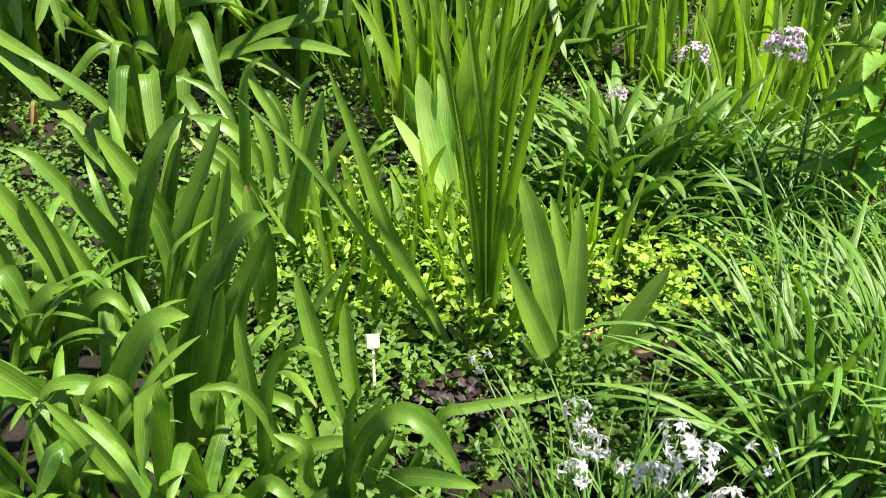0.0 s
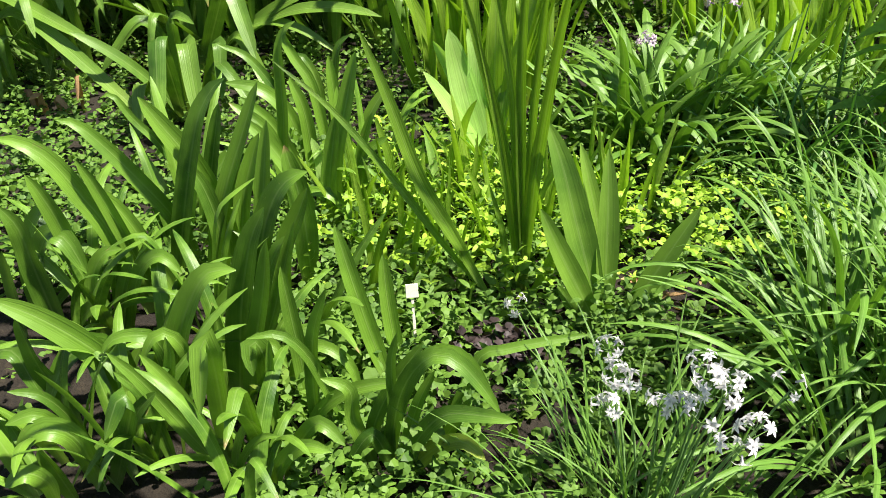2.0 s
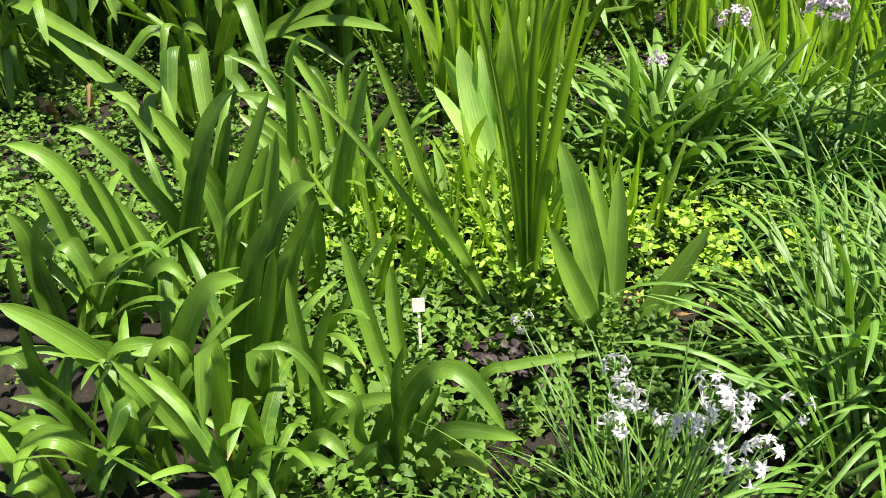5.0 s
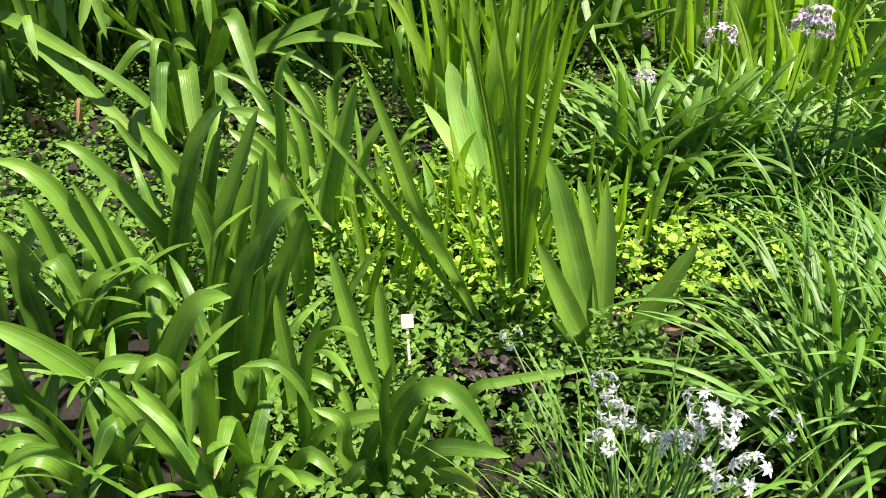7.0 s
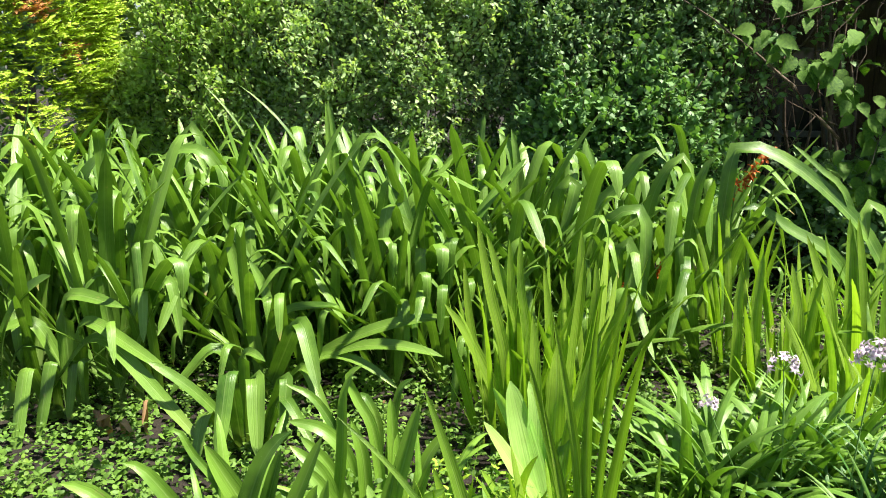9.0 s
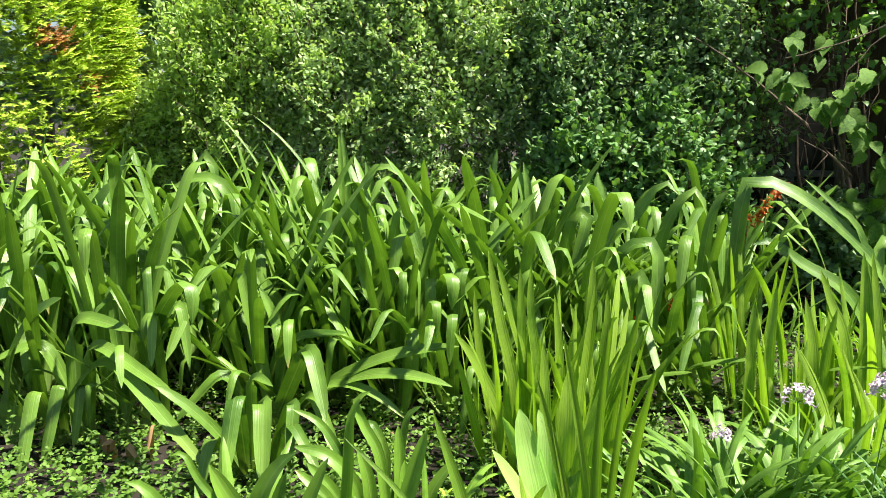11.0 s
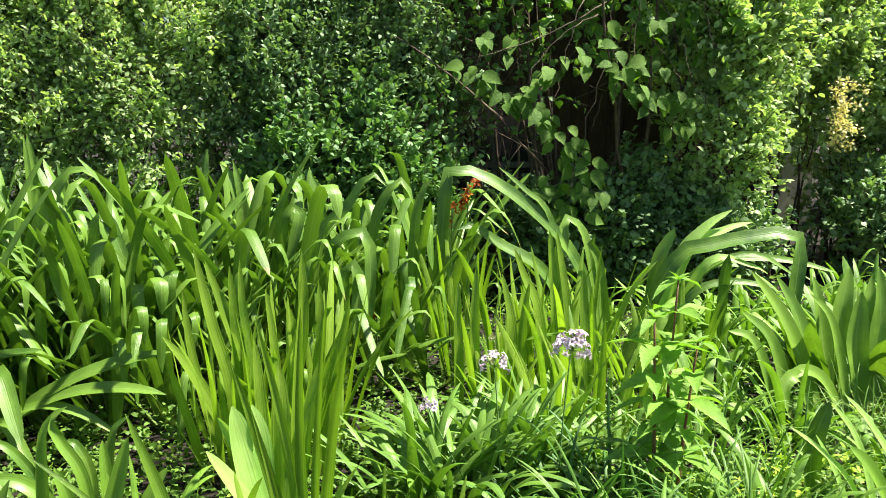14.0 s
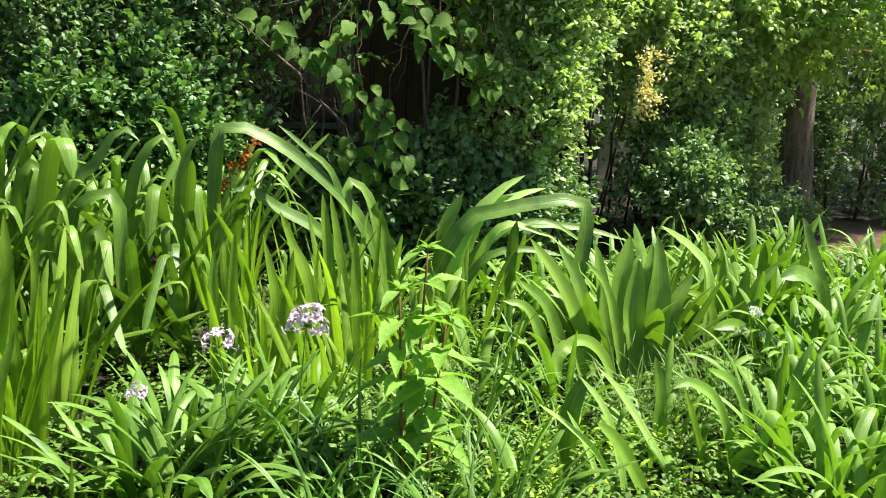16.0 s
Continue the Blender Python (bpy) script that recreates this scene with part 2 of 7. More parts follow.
def thing(name, at, label, category, group="", kind=""):
    ob = new(name)
    ob.empty_display_size = 0.05
    ob.location = at
    return tagged(ob, label, category, group, kind)


def piece(name, me, parent, m=None, label="", kind=""):
    """Mesh me as one part under parent; m: its pose in the parent's own space."""
    ob = new(name, me)
    ob.parent = parent
    if m is not None:
        ob.matrix_basis = m
    return tagged(ob, label, kind=kind)


ACROSS = (-1.0, -0.55, 0.0, 0.55, 1.0)


def ribbon(name, path, sides, width, mat, fold=0.3, foot=0.5, belly=0.35, taper=3.0, ripple=0.0):
    """A strap leaf along path, a list of Vectors; sides: the direction across the leaf at each of them.
    fold: depth of the channel; foot: width at the base; belly: where it is widest; taper: how late it narrows."""
    n = len(path)
    verts, uvs, faces = [], [], []
    for i, p in enumerate(path):
        s = i / (n - 1)
        t = (path[min(i + 1, n - 1)] - path[max(i - 1, 0)]).normalized()
        side = (sides[i] - t * sides[i].dot(t)).normalized()
        up = side.cross(t)
        k = min(1.0, s / belly)
        half = 0.5 * width * (foot + (1 - foot) * k * k * (3 - 2 * k)) * max(0.006, 1 - s ** taper) ** 0.58
        for u in ACROSS:
            wave = ripple * half * math.sin(17 * s + 5 * u) * abs(u)
            verts.append(p + side * (u * half) + up * (fold * abs(u) ** 1.15 * half + wave))
            uvs.append((u * 0.5 + 0.5, s))
    w = len(ACROSS)
    for i in range(n - 1):
        for j in range(w - 1):
            a = i * w + j
            faces.append((a, a + 1, a + 1 + w, a + w))
    return raw_mesh(name, verts, faces, uvs, (mat,))


def arc(lean, bow, power, crease=None, crease_turn=0.0, sway=0.0, n=16):
    """A leaf one metre long in the xz plane: it leans from upright by lean degrees, bows over by bow more
    degrees, and may be creased at a part of its length."""
    pts, p = [Vector((0, 0, 0))], Vector((0, 0, 0))
    for i in range(n):
        s = (i + 0.5) / n
        a = lean + bow * s ** power
        if crease:
            a += crease_turn / (1 + math.exp(-(s - crease) * 48))
        a = radians(a)
        p = p + Vector((math.sin(a), sway * math.sin(3 * s) * 0.35, math.cos(a))) / n
        pts.append(p.copy())
    return pts


def leaf_library(name, mat, count, seed, width, lean, bow, power=1.6, crease=0.0, turn=(60, 120), sway=0.25, twist=35, n=16, **shape):
    """Several leaves one metre long that a clump is put together from. width is relative to the length."""
    rng = random.Random(seed)
    made = []
    for _ in range(count):
        c = rng.uniform(0.62, 0.93) if rng.random() < crease else None
        pts = arc(0, rng.uniform(*bow), rng.uniform(0.8, 1.2) * power, c, rng.uniform(*turn), rng.uniform(-sway, sway), n)
        tw = rng.uniform(-twist, twist)
        sides = [Matrix.Rotation(radians(tw * i / n), 3, "Z") @ Vector((0, 1, 0)) for i in range(n + 1)]
        made.append(ribbon(name, pts, sides, rng.uniform(*width), mat, **shape))
    return made, lean


def clump(name, at, library, count, length, seed, label, category="plant", group="", spread=0.05, leaf="leaf", aim=None, arcspan=360, empty=None):
    """A plant of leaves that spring from one place."""
    rng = random.Random(seed)
    meshes, lean = library
    ob = empty or thing(name, at, label, category, group)
    for i in range(count):
        az = (aim if aim is not None else rng.uniform(0, 360)) + arcspan * ((i + rng.uniform(-0.4, 0.4)) / count - 0.5)
        r = spread * math.sqrt(rng.random())
        # inner leaves stand, outer ones lean out
        k = rng.random()
        tilt = lean[0] + (lean[1] - lean[0]) * k
        ln = rng.uniform(*length) * (1.0 - 0.15 * k)
        m = pose(r * math.cos(radians(az)), r * math.sin(radians(az)), 0, 0, 0, az) @ pose(0, 0, 0, 0, tilt, rng.uniform(-30, 30))
        m = m @ Matrix.Diagonal((ln, ln * rng.uniform(0.8, 1.2), ln, 1))
        piece(leaf, rng.choice(meshes), ob, m)
    return ob


# Roughly towards the camera; single leaves are turned to show it their flat side.
CAMERA_SIDE = Vector((0.0, -0.8, 0.6))


def blade(parent, mid, tip, width, mat, base=(0, 0, 0), twist=0.0, face=0.6, name="leaf", n=16, **shape):
    """One leaf of its own from base over mid to tip, metres from the plant's foot. face: how far its flat side is
    turned to fit the camera's view.
    """
    b, m, t = Vector(base), Vector(mid), Vector(tip)
    k = (m - b).length / max(1e-6, (m - b).length + (t - m).length)
    across = (m - b).cross(t - m)
    path, sides = [], []
    if (m - b).angle(t - m) > 1.15:
        # folded over: two limbs with a rounded crease and a hanging end
        for i in range(n + 1):
            s = i / n
            path.append(b.lerp(m, s / k) if s < k else m.lerp(t, (s - k) / (1 - k)))
        for _ in range(3):
            path = [path[0]] + [(path[i - 1] + path[i] * 2 + path[i + 1]) / 4 for i in range(1, n)] + [path[-1]]
    else:
        ctrl = (m - b * (1 - k) ** 2 - t * k ** 2) / (2 * k * (1 - k))
        for i in range(n + 1):
            s = i / n
            path.append(b * (1 - s) ** 2 + ctrl * 2 * s * (1 - s) + t * s * s)
    for i in range(n + 1):
        tan = (path[min(i + 1, n)] - path[max(i - 1, 0)]).normalized()
        flat = tan.cross(CAMERA_SIDE).normalized()
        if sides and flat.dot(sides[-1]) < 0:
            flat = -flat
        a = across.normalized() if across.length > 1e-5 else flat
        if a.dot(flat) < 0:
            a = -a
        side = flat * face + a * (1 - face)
        sides.append(Matrix.Rotation(radians(twist), 3, tan) @ side)
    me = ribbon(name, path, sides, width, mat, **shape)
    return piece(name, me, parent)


def strap(parent, width, mat, *points, face=0.85, twist=0.0, name="leaf", n=18, **shape):
    """One leaf whose midrib runs smoothly through the points, from its foot to its tip, metres from the plant's foot.
    face: how far its flat side is turned to fit the camera's view.
    """
    q = [Vector(a) for a in points]
    q = [q[0] * 2 - q[1]] + q + [q[-1] * 2 - q[-2]]
    fine = []
    for i in range(1, len(q) - 2):
        a, b, c, d = q[i - 1:i + 3]
        for k in range(12):
            s = k / 12
            fine.append(0.5 * (b * 2 + (c - a) * s + (a * 2 - b * 5 + c * 4 - d) * s * s + (b * 3 - a - c * 3 + d) * s ** 3))
    fine.append(q[-2])
    reach = [0.0]
    for a, b in zip(fine, fine[1:]):
        reach.append(reach[-1] + (b - a).length)
    path, j = [], 0
    for i in range(n + 1):
        want = reach[-1] * i / n
        while j < len(fine) - 2 and reach[j + 1] < want:
            j += 1
        path.append(fine[j].lerp(fine[j + 1], min(1.0, (want - reach[j]) / max(1e-6, reach[j + 1] - reach[j]))))
    sides = []
    for i in range(n + 1):
        tan = (path[min(i + 1, n)] - path[max(i - 1, 0)]).normalized()
        flat = tan.cross(CAMERA_SIDE).normalized()
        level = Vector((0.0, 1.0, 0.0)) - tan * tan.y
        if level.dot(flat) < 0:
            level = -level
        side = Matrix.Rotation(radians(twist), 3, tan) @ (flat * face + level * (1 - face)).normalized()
        if sides and side.dot(sides[-1]) < 0:
            side = -side
        sides.append(side)
    for _ in range(2):
        sides = [sides[0]] + [(sides[i - 1] + sides[i] * 2 + sides[i + 1]).normalized() for i in range(1, n)] + [sides[-1]]
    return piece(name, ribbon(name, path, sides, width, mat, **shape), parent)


def leaf_cloud(name, places, aims, sizes, mat, aspect=0.5, cup=0.18, seed=0, facing=None):
    """Many small leaves in one mesh. places: roots; aims: unit vectors along the leaves; sizes: lengths."""
    rng = np.random.default_rng(seed)
    n = len(places)
    aims = aims / np.linalg.norm(aims, axis=1, keepdims=True)
    ref = rng.normal(size=(n, 3)) * (0.6 if facing is None else 0.25) + (np.array((0, 0, 1.0)) if facing is None else facing)
    side = np.cross(aims, ref)
    side /= np.linalg.norm(side, axis=1, keepdims=True) + 1e-9
    up = np.cross(side, aims)
    L, W = sizes[:, None], sizes[:, None] * aspect * 0.5
    v = np.stack([places,
                  places + aims * L * 0.32 - side * W + up * cup * L * 0.5,
                  places + aims * L * 0.32 + side * W + up * cup * L * 0.5,
                  places + aims * L * 0.70 - side * W * 0.82 + up * cup * L * 0.4,
                  places + aims * L * 0.70 + side * W * 0.82 + up * cup * L * 0.4,
                  places + aims * L - up * cup * L * 0.4], axis=1)
    idx = (np.arange(n) * 6)[:, None]
    tri = np.concatenate([idx + np.array((0, 2, 1)), idx + np.array((1, 2, 4)), idx + np.array((1, 4, 3)), idx + np.array((3, 4, 5))])
    uv = np.tile(np.array(((0.5, 0), (0, 0.32), (1, 0.32), (0.1, 0.7), (0.9, 0.7), (0.5, 1))), (n, 1))
    return raw_mesh(name, v.reshape(-1, 3), tri, uv, (mat,), smooth=False)


def rod(path, radii, sides=5):
    """Vertices and faces of a tapered, bent rod."""
    verts, faces = [], []
    for i, p in enumerate(path):
        t = (path[min(i + 1, len(path) - 1)] - path[max(i - 1, 0)]).normalized()
        a = t.orthogonal().normalized()
        b = t.cross(a)
        for j in range(sides):
            w = 2 * math.pi * j / sides
            verts.append(p + (a * math.cos(w) + b * math.sin(w)) * radii[i])
    for i in range(len(path) - 1):
        for j in range(sides):
            k = (j + 1) % sides
            faces.append((i * sides + j, i * sides + k, (i + 1) * sides + k, (i + 1) * sides + j))
    faces.append(tuple(range(sides))[::-1])
    faces.append(tuple((len(path) - 1) * sides + j for j in range(sides)))
    return verts, faces


def rods(name, many, mat, sides=5):
    """Rods joined into one mesh: many is a list of (path, radii)."""
    verts, faces = [], []
    for path, radii in many:
        v, f = rod(path, radii, sides)
        off = len(verts)
        verts += v
        faces += [tuple(i + off for i in q) for q in f]
    return raw_mesh(name, verts, faces, None, (mat,))


def bent(a, b, sag=0.0, n=8, wobble=0.0, rng=random):
    a, b = Vector(a), Vector(b)
    return [a.lerp(b, i / n) + Vector((rng.uniform(-1, 1) * wobble, rng.uniform(-1, 1) * wobble, -sag * math.sin(math.pi * i / n))) for i in range(n + 1)]


# ---- ground ----
def ground_height(x, y):
    return 0.018 * math.sin(2.1 * x + 0.7) * math.cos(1.7 * y) + 0.02 * noise.noise(Vector((x * 1.3, y * 1.3, 0)))


def build_ground():
    near = np.linspace(-4, 7, 111)
    xs = np.unique(np.concatenate([np.array((-400, -120, -50, -25, -14, -9, -6)), near, np.array((9, 13, 20, 40, 100, 400))]))
    near = np.linspace(-0.5, 8, 86)
    ys = np.unique(np.concatenate([np.array((-400, -100, -30, -10, -4, -1.5)), near, np.array((10, 14, 22, 45, 120, 400))]))
    verts = [(x, y, ground_height(x, y) if -5 < x < 8 and -1 < y < 9 else 0) for y in ys for x in xs]
    w = len(xs)
    faces = [(j * w + i, j * w + i + 1, (j + 1) * w + i + 1, (j + 1) * w + i) for j in range(len(ys) - 1) for i in range(w - 1)]
    ob = new("ground", raw_mesh("ground", verts, faces, None, (M_SOIL,)))
    tagged(ob, "dark garden soil, shade under the plants put into its colour", "ground", kind="structure")


build_ground()


def mulch_path():
    """A strip of bark mulch between the bed and the shrubs round the tree."""
    xs, ys = np.linspace(4.3, 11, 40), np.linspace(5.0, 6.7, 14)
    verts = [(x, y + 0.08 * math.sin(2 * x), (ground_height(x, y) if x < 8 else 0) + 0.014 + 0.012 * noise.noise(Vector((x * 6, y * 6, 0)))) for y in ys for x in xs]
    w = len(xs)
    faces = [(j * w + i, j * w + i + 1, (j + 1) * w + i + 1, (j + 1) * w + i) for j in range(len(ys) - 1) for i in range(w - 1)]
    tagged(new("path", raw_mesh("path", verts, faces, None, (M_MULCH,))), "brown bark mulch strip beside the bed", "path", kind="structure")


mulch_path()


# ---- hedge, shrubs and trees behind the bed ----
def spray_places(rng, blobs, twigs, per, reach, face=(0.0, -1.1, 0.45), droop=0.0):
    """Leaf roots and aims along short twigs on the skin of some ellipsoids (x, y, z, rx, ry, rz)."""
    vol = np.array([(b[3] * b[4] * b[5]) ** 0.6667 for b in blobs])
    which = rng.choice(len(blobs), twigs, p=vol / vol.sum())
    b = np.array(blobs)[which]
    d = rng.normal(size=(twigs, 3)) + np.array(face)
    d /= np.linalg.norm(d, axis=1, keepdims=True)
    lump = 1 + 0.15 * np.sin(7 * d[:, 0] + which * 1.7) * np.cos(6 * d[:, 2] + which) + 0.08 * np.sin(15 * d[:, 0] - 11 * d[:, 2] + which) + 0.05 * rng.normal(size=twigs)
    depth = 1 - 0.22 * rng.random(twigs) ** 2
    root = b[:, :3] + d * b[:, 3:] * (lump * depth)[:, None]
    grow = d * 0.7 + np.array((0, 0, 0.55 - droop)) + rng.normal(size=(twigs, 3)) * 0.35
    grow /= np.linalg.norm(grow, axis=1, keepdims=True)
    ln = rng.uniform(0.5, 1.3, twigs) * reach
    k = rng.random((twigs, per))
    places = root[:, None] + grow[:, None] * (k * ln[:, None])[..., None] + rng.normal(size=(twigs, per, 3)) * reach * 0.08
    aims = grow[:, None] * 0.6 + rng.normal(size=(twigs, per, 3)) * 0.65 + np.array((0, 0, -0.15 - droop))
    keep = places.reshape(-1, 3)[:, 2] > 0.03
    return places.reshape(-1, 3)[keep], aims.reshape(-1, 3)[keep], root, grow, ln


def shrub(name, blobs, twigs, per, size, mat, seed, label, category="shrub", reach=0.2, aspect=0.5, droop=0.0, stems=14, foot=None, twig_share=0.25):
    rng = np.random.default_rng(seed)
    pr = random.Random(seed)
    cx = foot or (float(np.mean([b[0] for b in blobs])), float(np.mean([b[1] for b in blobs])))
    ob = thing(name, (cx[0], cx[1], 0), label, category)
    places, aims, root, grow, ln = spray_places(rng, blobs, twigs, per, reach, droop=droop)
    sizes = rng.uniform(0.6, 1.25, len(places)) * size
    off = np.array((cx[0], cx[1], 0))
    piece("crown", leaf_cloud("crown", places - off, aims, sizes, mat, aspect, seed=seed), ob, kind="stuff")
    many = []
    for i in range(0, twigs, max(1, int(1 / twig_share))):
        a = Vector(root[i] - off)
        many.append(([a - Vector(grow[i]) * 0.12, a + Vector(grow[i]) * float(ln[i]) * 0.5, a + Vector(grow[i]) * float(ln[i])], (0.004, 0.003, 0.0012)))
    for i in range(stems):
        b = blobs[pr.randrange(len(blobs))]
        end = Vector((b[0] + pr.uniform(-0.8, 0.8) * b[3], b[1] + pr.uniform(-0.7, 0.7) * b[4], b[2] + pr.uniform(-0.1, 0.75) * b[5])) - Vector(off)
        start = Vector((end.x * 0.55 + pr.uniform(-0.15, 0.15), end.y * 0.5 + pr.uniform(-0.1, 0.1), -0.05))
        path = bent(start, end, -0.05, 8, 0.025, pr)
        many.append((path, [0.020 * (1 - 0.8 * k / 8) for k in range(9)]))
    piece("branchwork", rods("branchwork", many, M_TWIG, 4), ob, kind="stuff")
    return ob


shrub("hedge_shrub", [(-2.85, 6.3, 0.75, 0.6, 0.7, 0.72), (-2.2, 6.2, 1.2, 0.7, 0.85, 1.15), (-1.85, 6.7, 2.05, 0.7, 0.7, 0.85)], 4600, 15, 0.040, M_LIGHT, 11,
      "tall loose hedge shrub with light green leaves in the sun", reach=0.22)
shrub("hedge_shrub", [(-1.5, 6.0, 1.0, 0.75, 0.75, 1.1), (-0.75, 5.95, 1.2, 0.75, 0.7, 1.2), (-1.2, 6.2, 2.0, 0.95, 0.7, 0.9)], 5600, 15, 0.040, M_LIT_SAGE, 12,
      "dense dark green hedge shrub with small oval leaves")
shrub("hedge_shrub", [(0.0, 5.9, 1.1, 0.6, 0.65, 1.2), (0.55, 5.95, 1.4, 0.65, 0.6, 1.0), (0.1, 6.2, 2.2, 0.9, 0.6, 0.8)], 4000, 15, 0.042, M_HEDGE, 13,
      "dense dark green hedge shrub with bare twigs inside")
shrub("rose_shrub", [(0.1, 5.25, 0.7, 0.34, 0.3, 0.6), (0.55, 5.3, 0.75, 0.4, 0.3, 0.6), (0.85, 5.45, 0.5, 0.3, 0.3, 0.5)], 620, 14, 0.052, M_BLUE, 14,
      "bluish green leafy shrub in front of the dark hedge", stems=8, aspect=0.6)
shrub("leafy_shrub", [(2.95, 5.5, 0.3, 0.4, 0.35, 0.35), (4.45, 5.9, 0.4, 0.4, 0.35, 0.42)], 620, 13, 0.06, M_HEDGE, 20, "low dark green shrub at the back of the bed", aspect=0.55)
shrub("leafy_shrub", [(4.9, 6.0, 0.2, 0.5, 0.35, 0.3), (5.7, 6.3, 0.12, 0.45, 0.3, 0.16)], 420, 13, 0.055, M_HEDGE, 22, "low green plants round the tree trunk", aspect=0.5)
shrub("shade_shrub", [(1.75, 5.75, 0.3, 0.5, 0.4, 0.42), (2.45, 5.7, 0.35, 0.55, 0.4, 0.5)], 800, 12, 0.065, M_HEDGE, 15, "low dark shrub in deep shade under the climber", aspect=0.6)
shrub("leafy_shrub", [(3.0, 5.55, 1.05, 0.34, 0.35, 0.6), (3.1, 5.8, 1.8, 0.6, 0.5, 0.6), (3.9, 6.3, 2.0, 0.8, 0.5, 0.7)], 1900, 13, 0.055, M_LIT_SAGE, 16, "tall leafy shrub with mixed green leaves at the path", aspect=0.55)
shrub("leafy_shrub", [(5.0, 6.4, 0.6, 0.6, 0.5, 0.7), (4.6, 6.5, 1.6, 1.0, 0.6, 0.75), (3.6, 6.6, 1.5, 0.6, 0.4, 0.6)], 2400, 13, 0.06, M_LIT_SAGE, 17, "dark green shrub beside the tree trunk", aspect=0.5)
shrub("leafy_shrub", [(5.5, 7.0, 0.7, 0.7, 0.5, 0.8), (5.4, 7.2, 1.9, 0.8, 0.5, 0.9)], 1300, 13, 0.055, M_HEDGE, 19, "dark green shrub behind the tree", aspect=0.5)
shrub("variegated_shrub", [(7.4, 6.9, 0.55, 0.7, 0.5, 0.65), (8.2, 7.2, 1.2, 0.9, 0.6, 0.9), (9.3, 7.4, 1.0, 0.9, 0.6, 1.0), (6.9, 7.6, 0.7, 0.8, 0.4, 0.8)], 2100, 13, 0.060, M_HEDGE, 18, "green shrub behind the tree trunk", aspect=0.5)


def garden_tree(at, seed):
    pr = random.Random(seed)
    ob = thing("tree", at, "tree with a grey-brown rough trunk and a low leafy crown", "tree")
    path = [Vector((0.03 * math.sin(k), 0.02 * math.cos(2 * k), -0.1 + 0.32 * k)) for k in range(9)]
    piece("trunk", rods("trunk", [(path, [0.19, 0.165, 0.15, 0.145, 0.14, 0.135, 0.13, 0.12, 0.10])], M_BARK, 14), ob)
    for k in range(7):
        a = pr.uniform(0, 6.28)
        start = path[5 + k % 4]
        end = start + Vector((math.cos(a) * 1.3, math.sin(a) * 1.0, pr.uniform(-0.1, 1.2)))
        piece("limb", rods("limb", [(bent(start, end, -0.15, 8, 0.03, pr), [0.06 * (1 - 0.1 * i) for i in range(9)])], M_BARK, 8), ob)
    rng = np.random.default_rng(seed)
    blobs = [(0, -0.65, 1.95, 1.1, 0.38, 0.5), (-0.9, -0.45, 1.8, 0.7, 0.4, 0.5), (1.45, -0.1, 2.2, 0.55, 0.5, 0.5), (-0.1, 0.3, 3.1, 0.7, 0.7, 0.6)]
    p, a, root, grow, ln = spray_places(rng, blobs, 1900, 12, 0.25, droop=0.5)
    # Light leaf colour stands in for sunlit patches in the crown.
    piece("crown", leaf_cloud("crown", p, a, rng.uniform(0.6, 1.2, len(p)) * 0.075, M_LIGHT, 0.42, seed=seed), ob, kind="stuff")


garden_tree((6.40, 6.75, 0), 31)


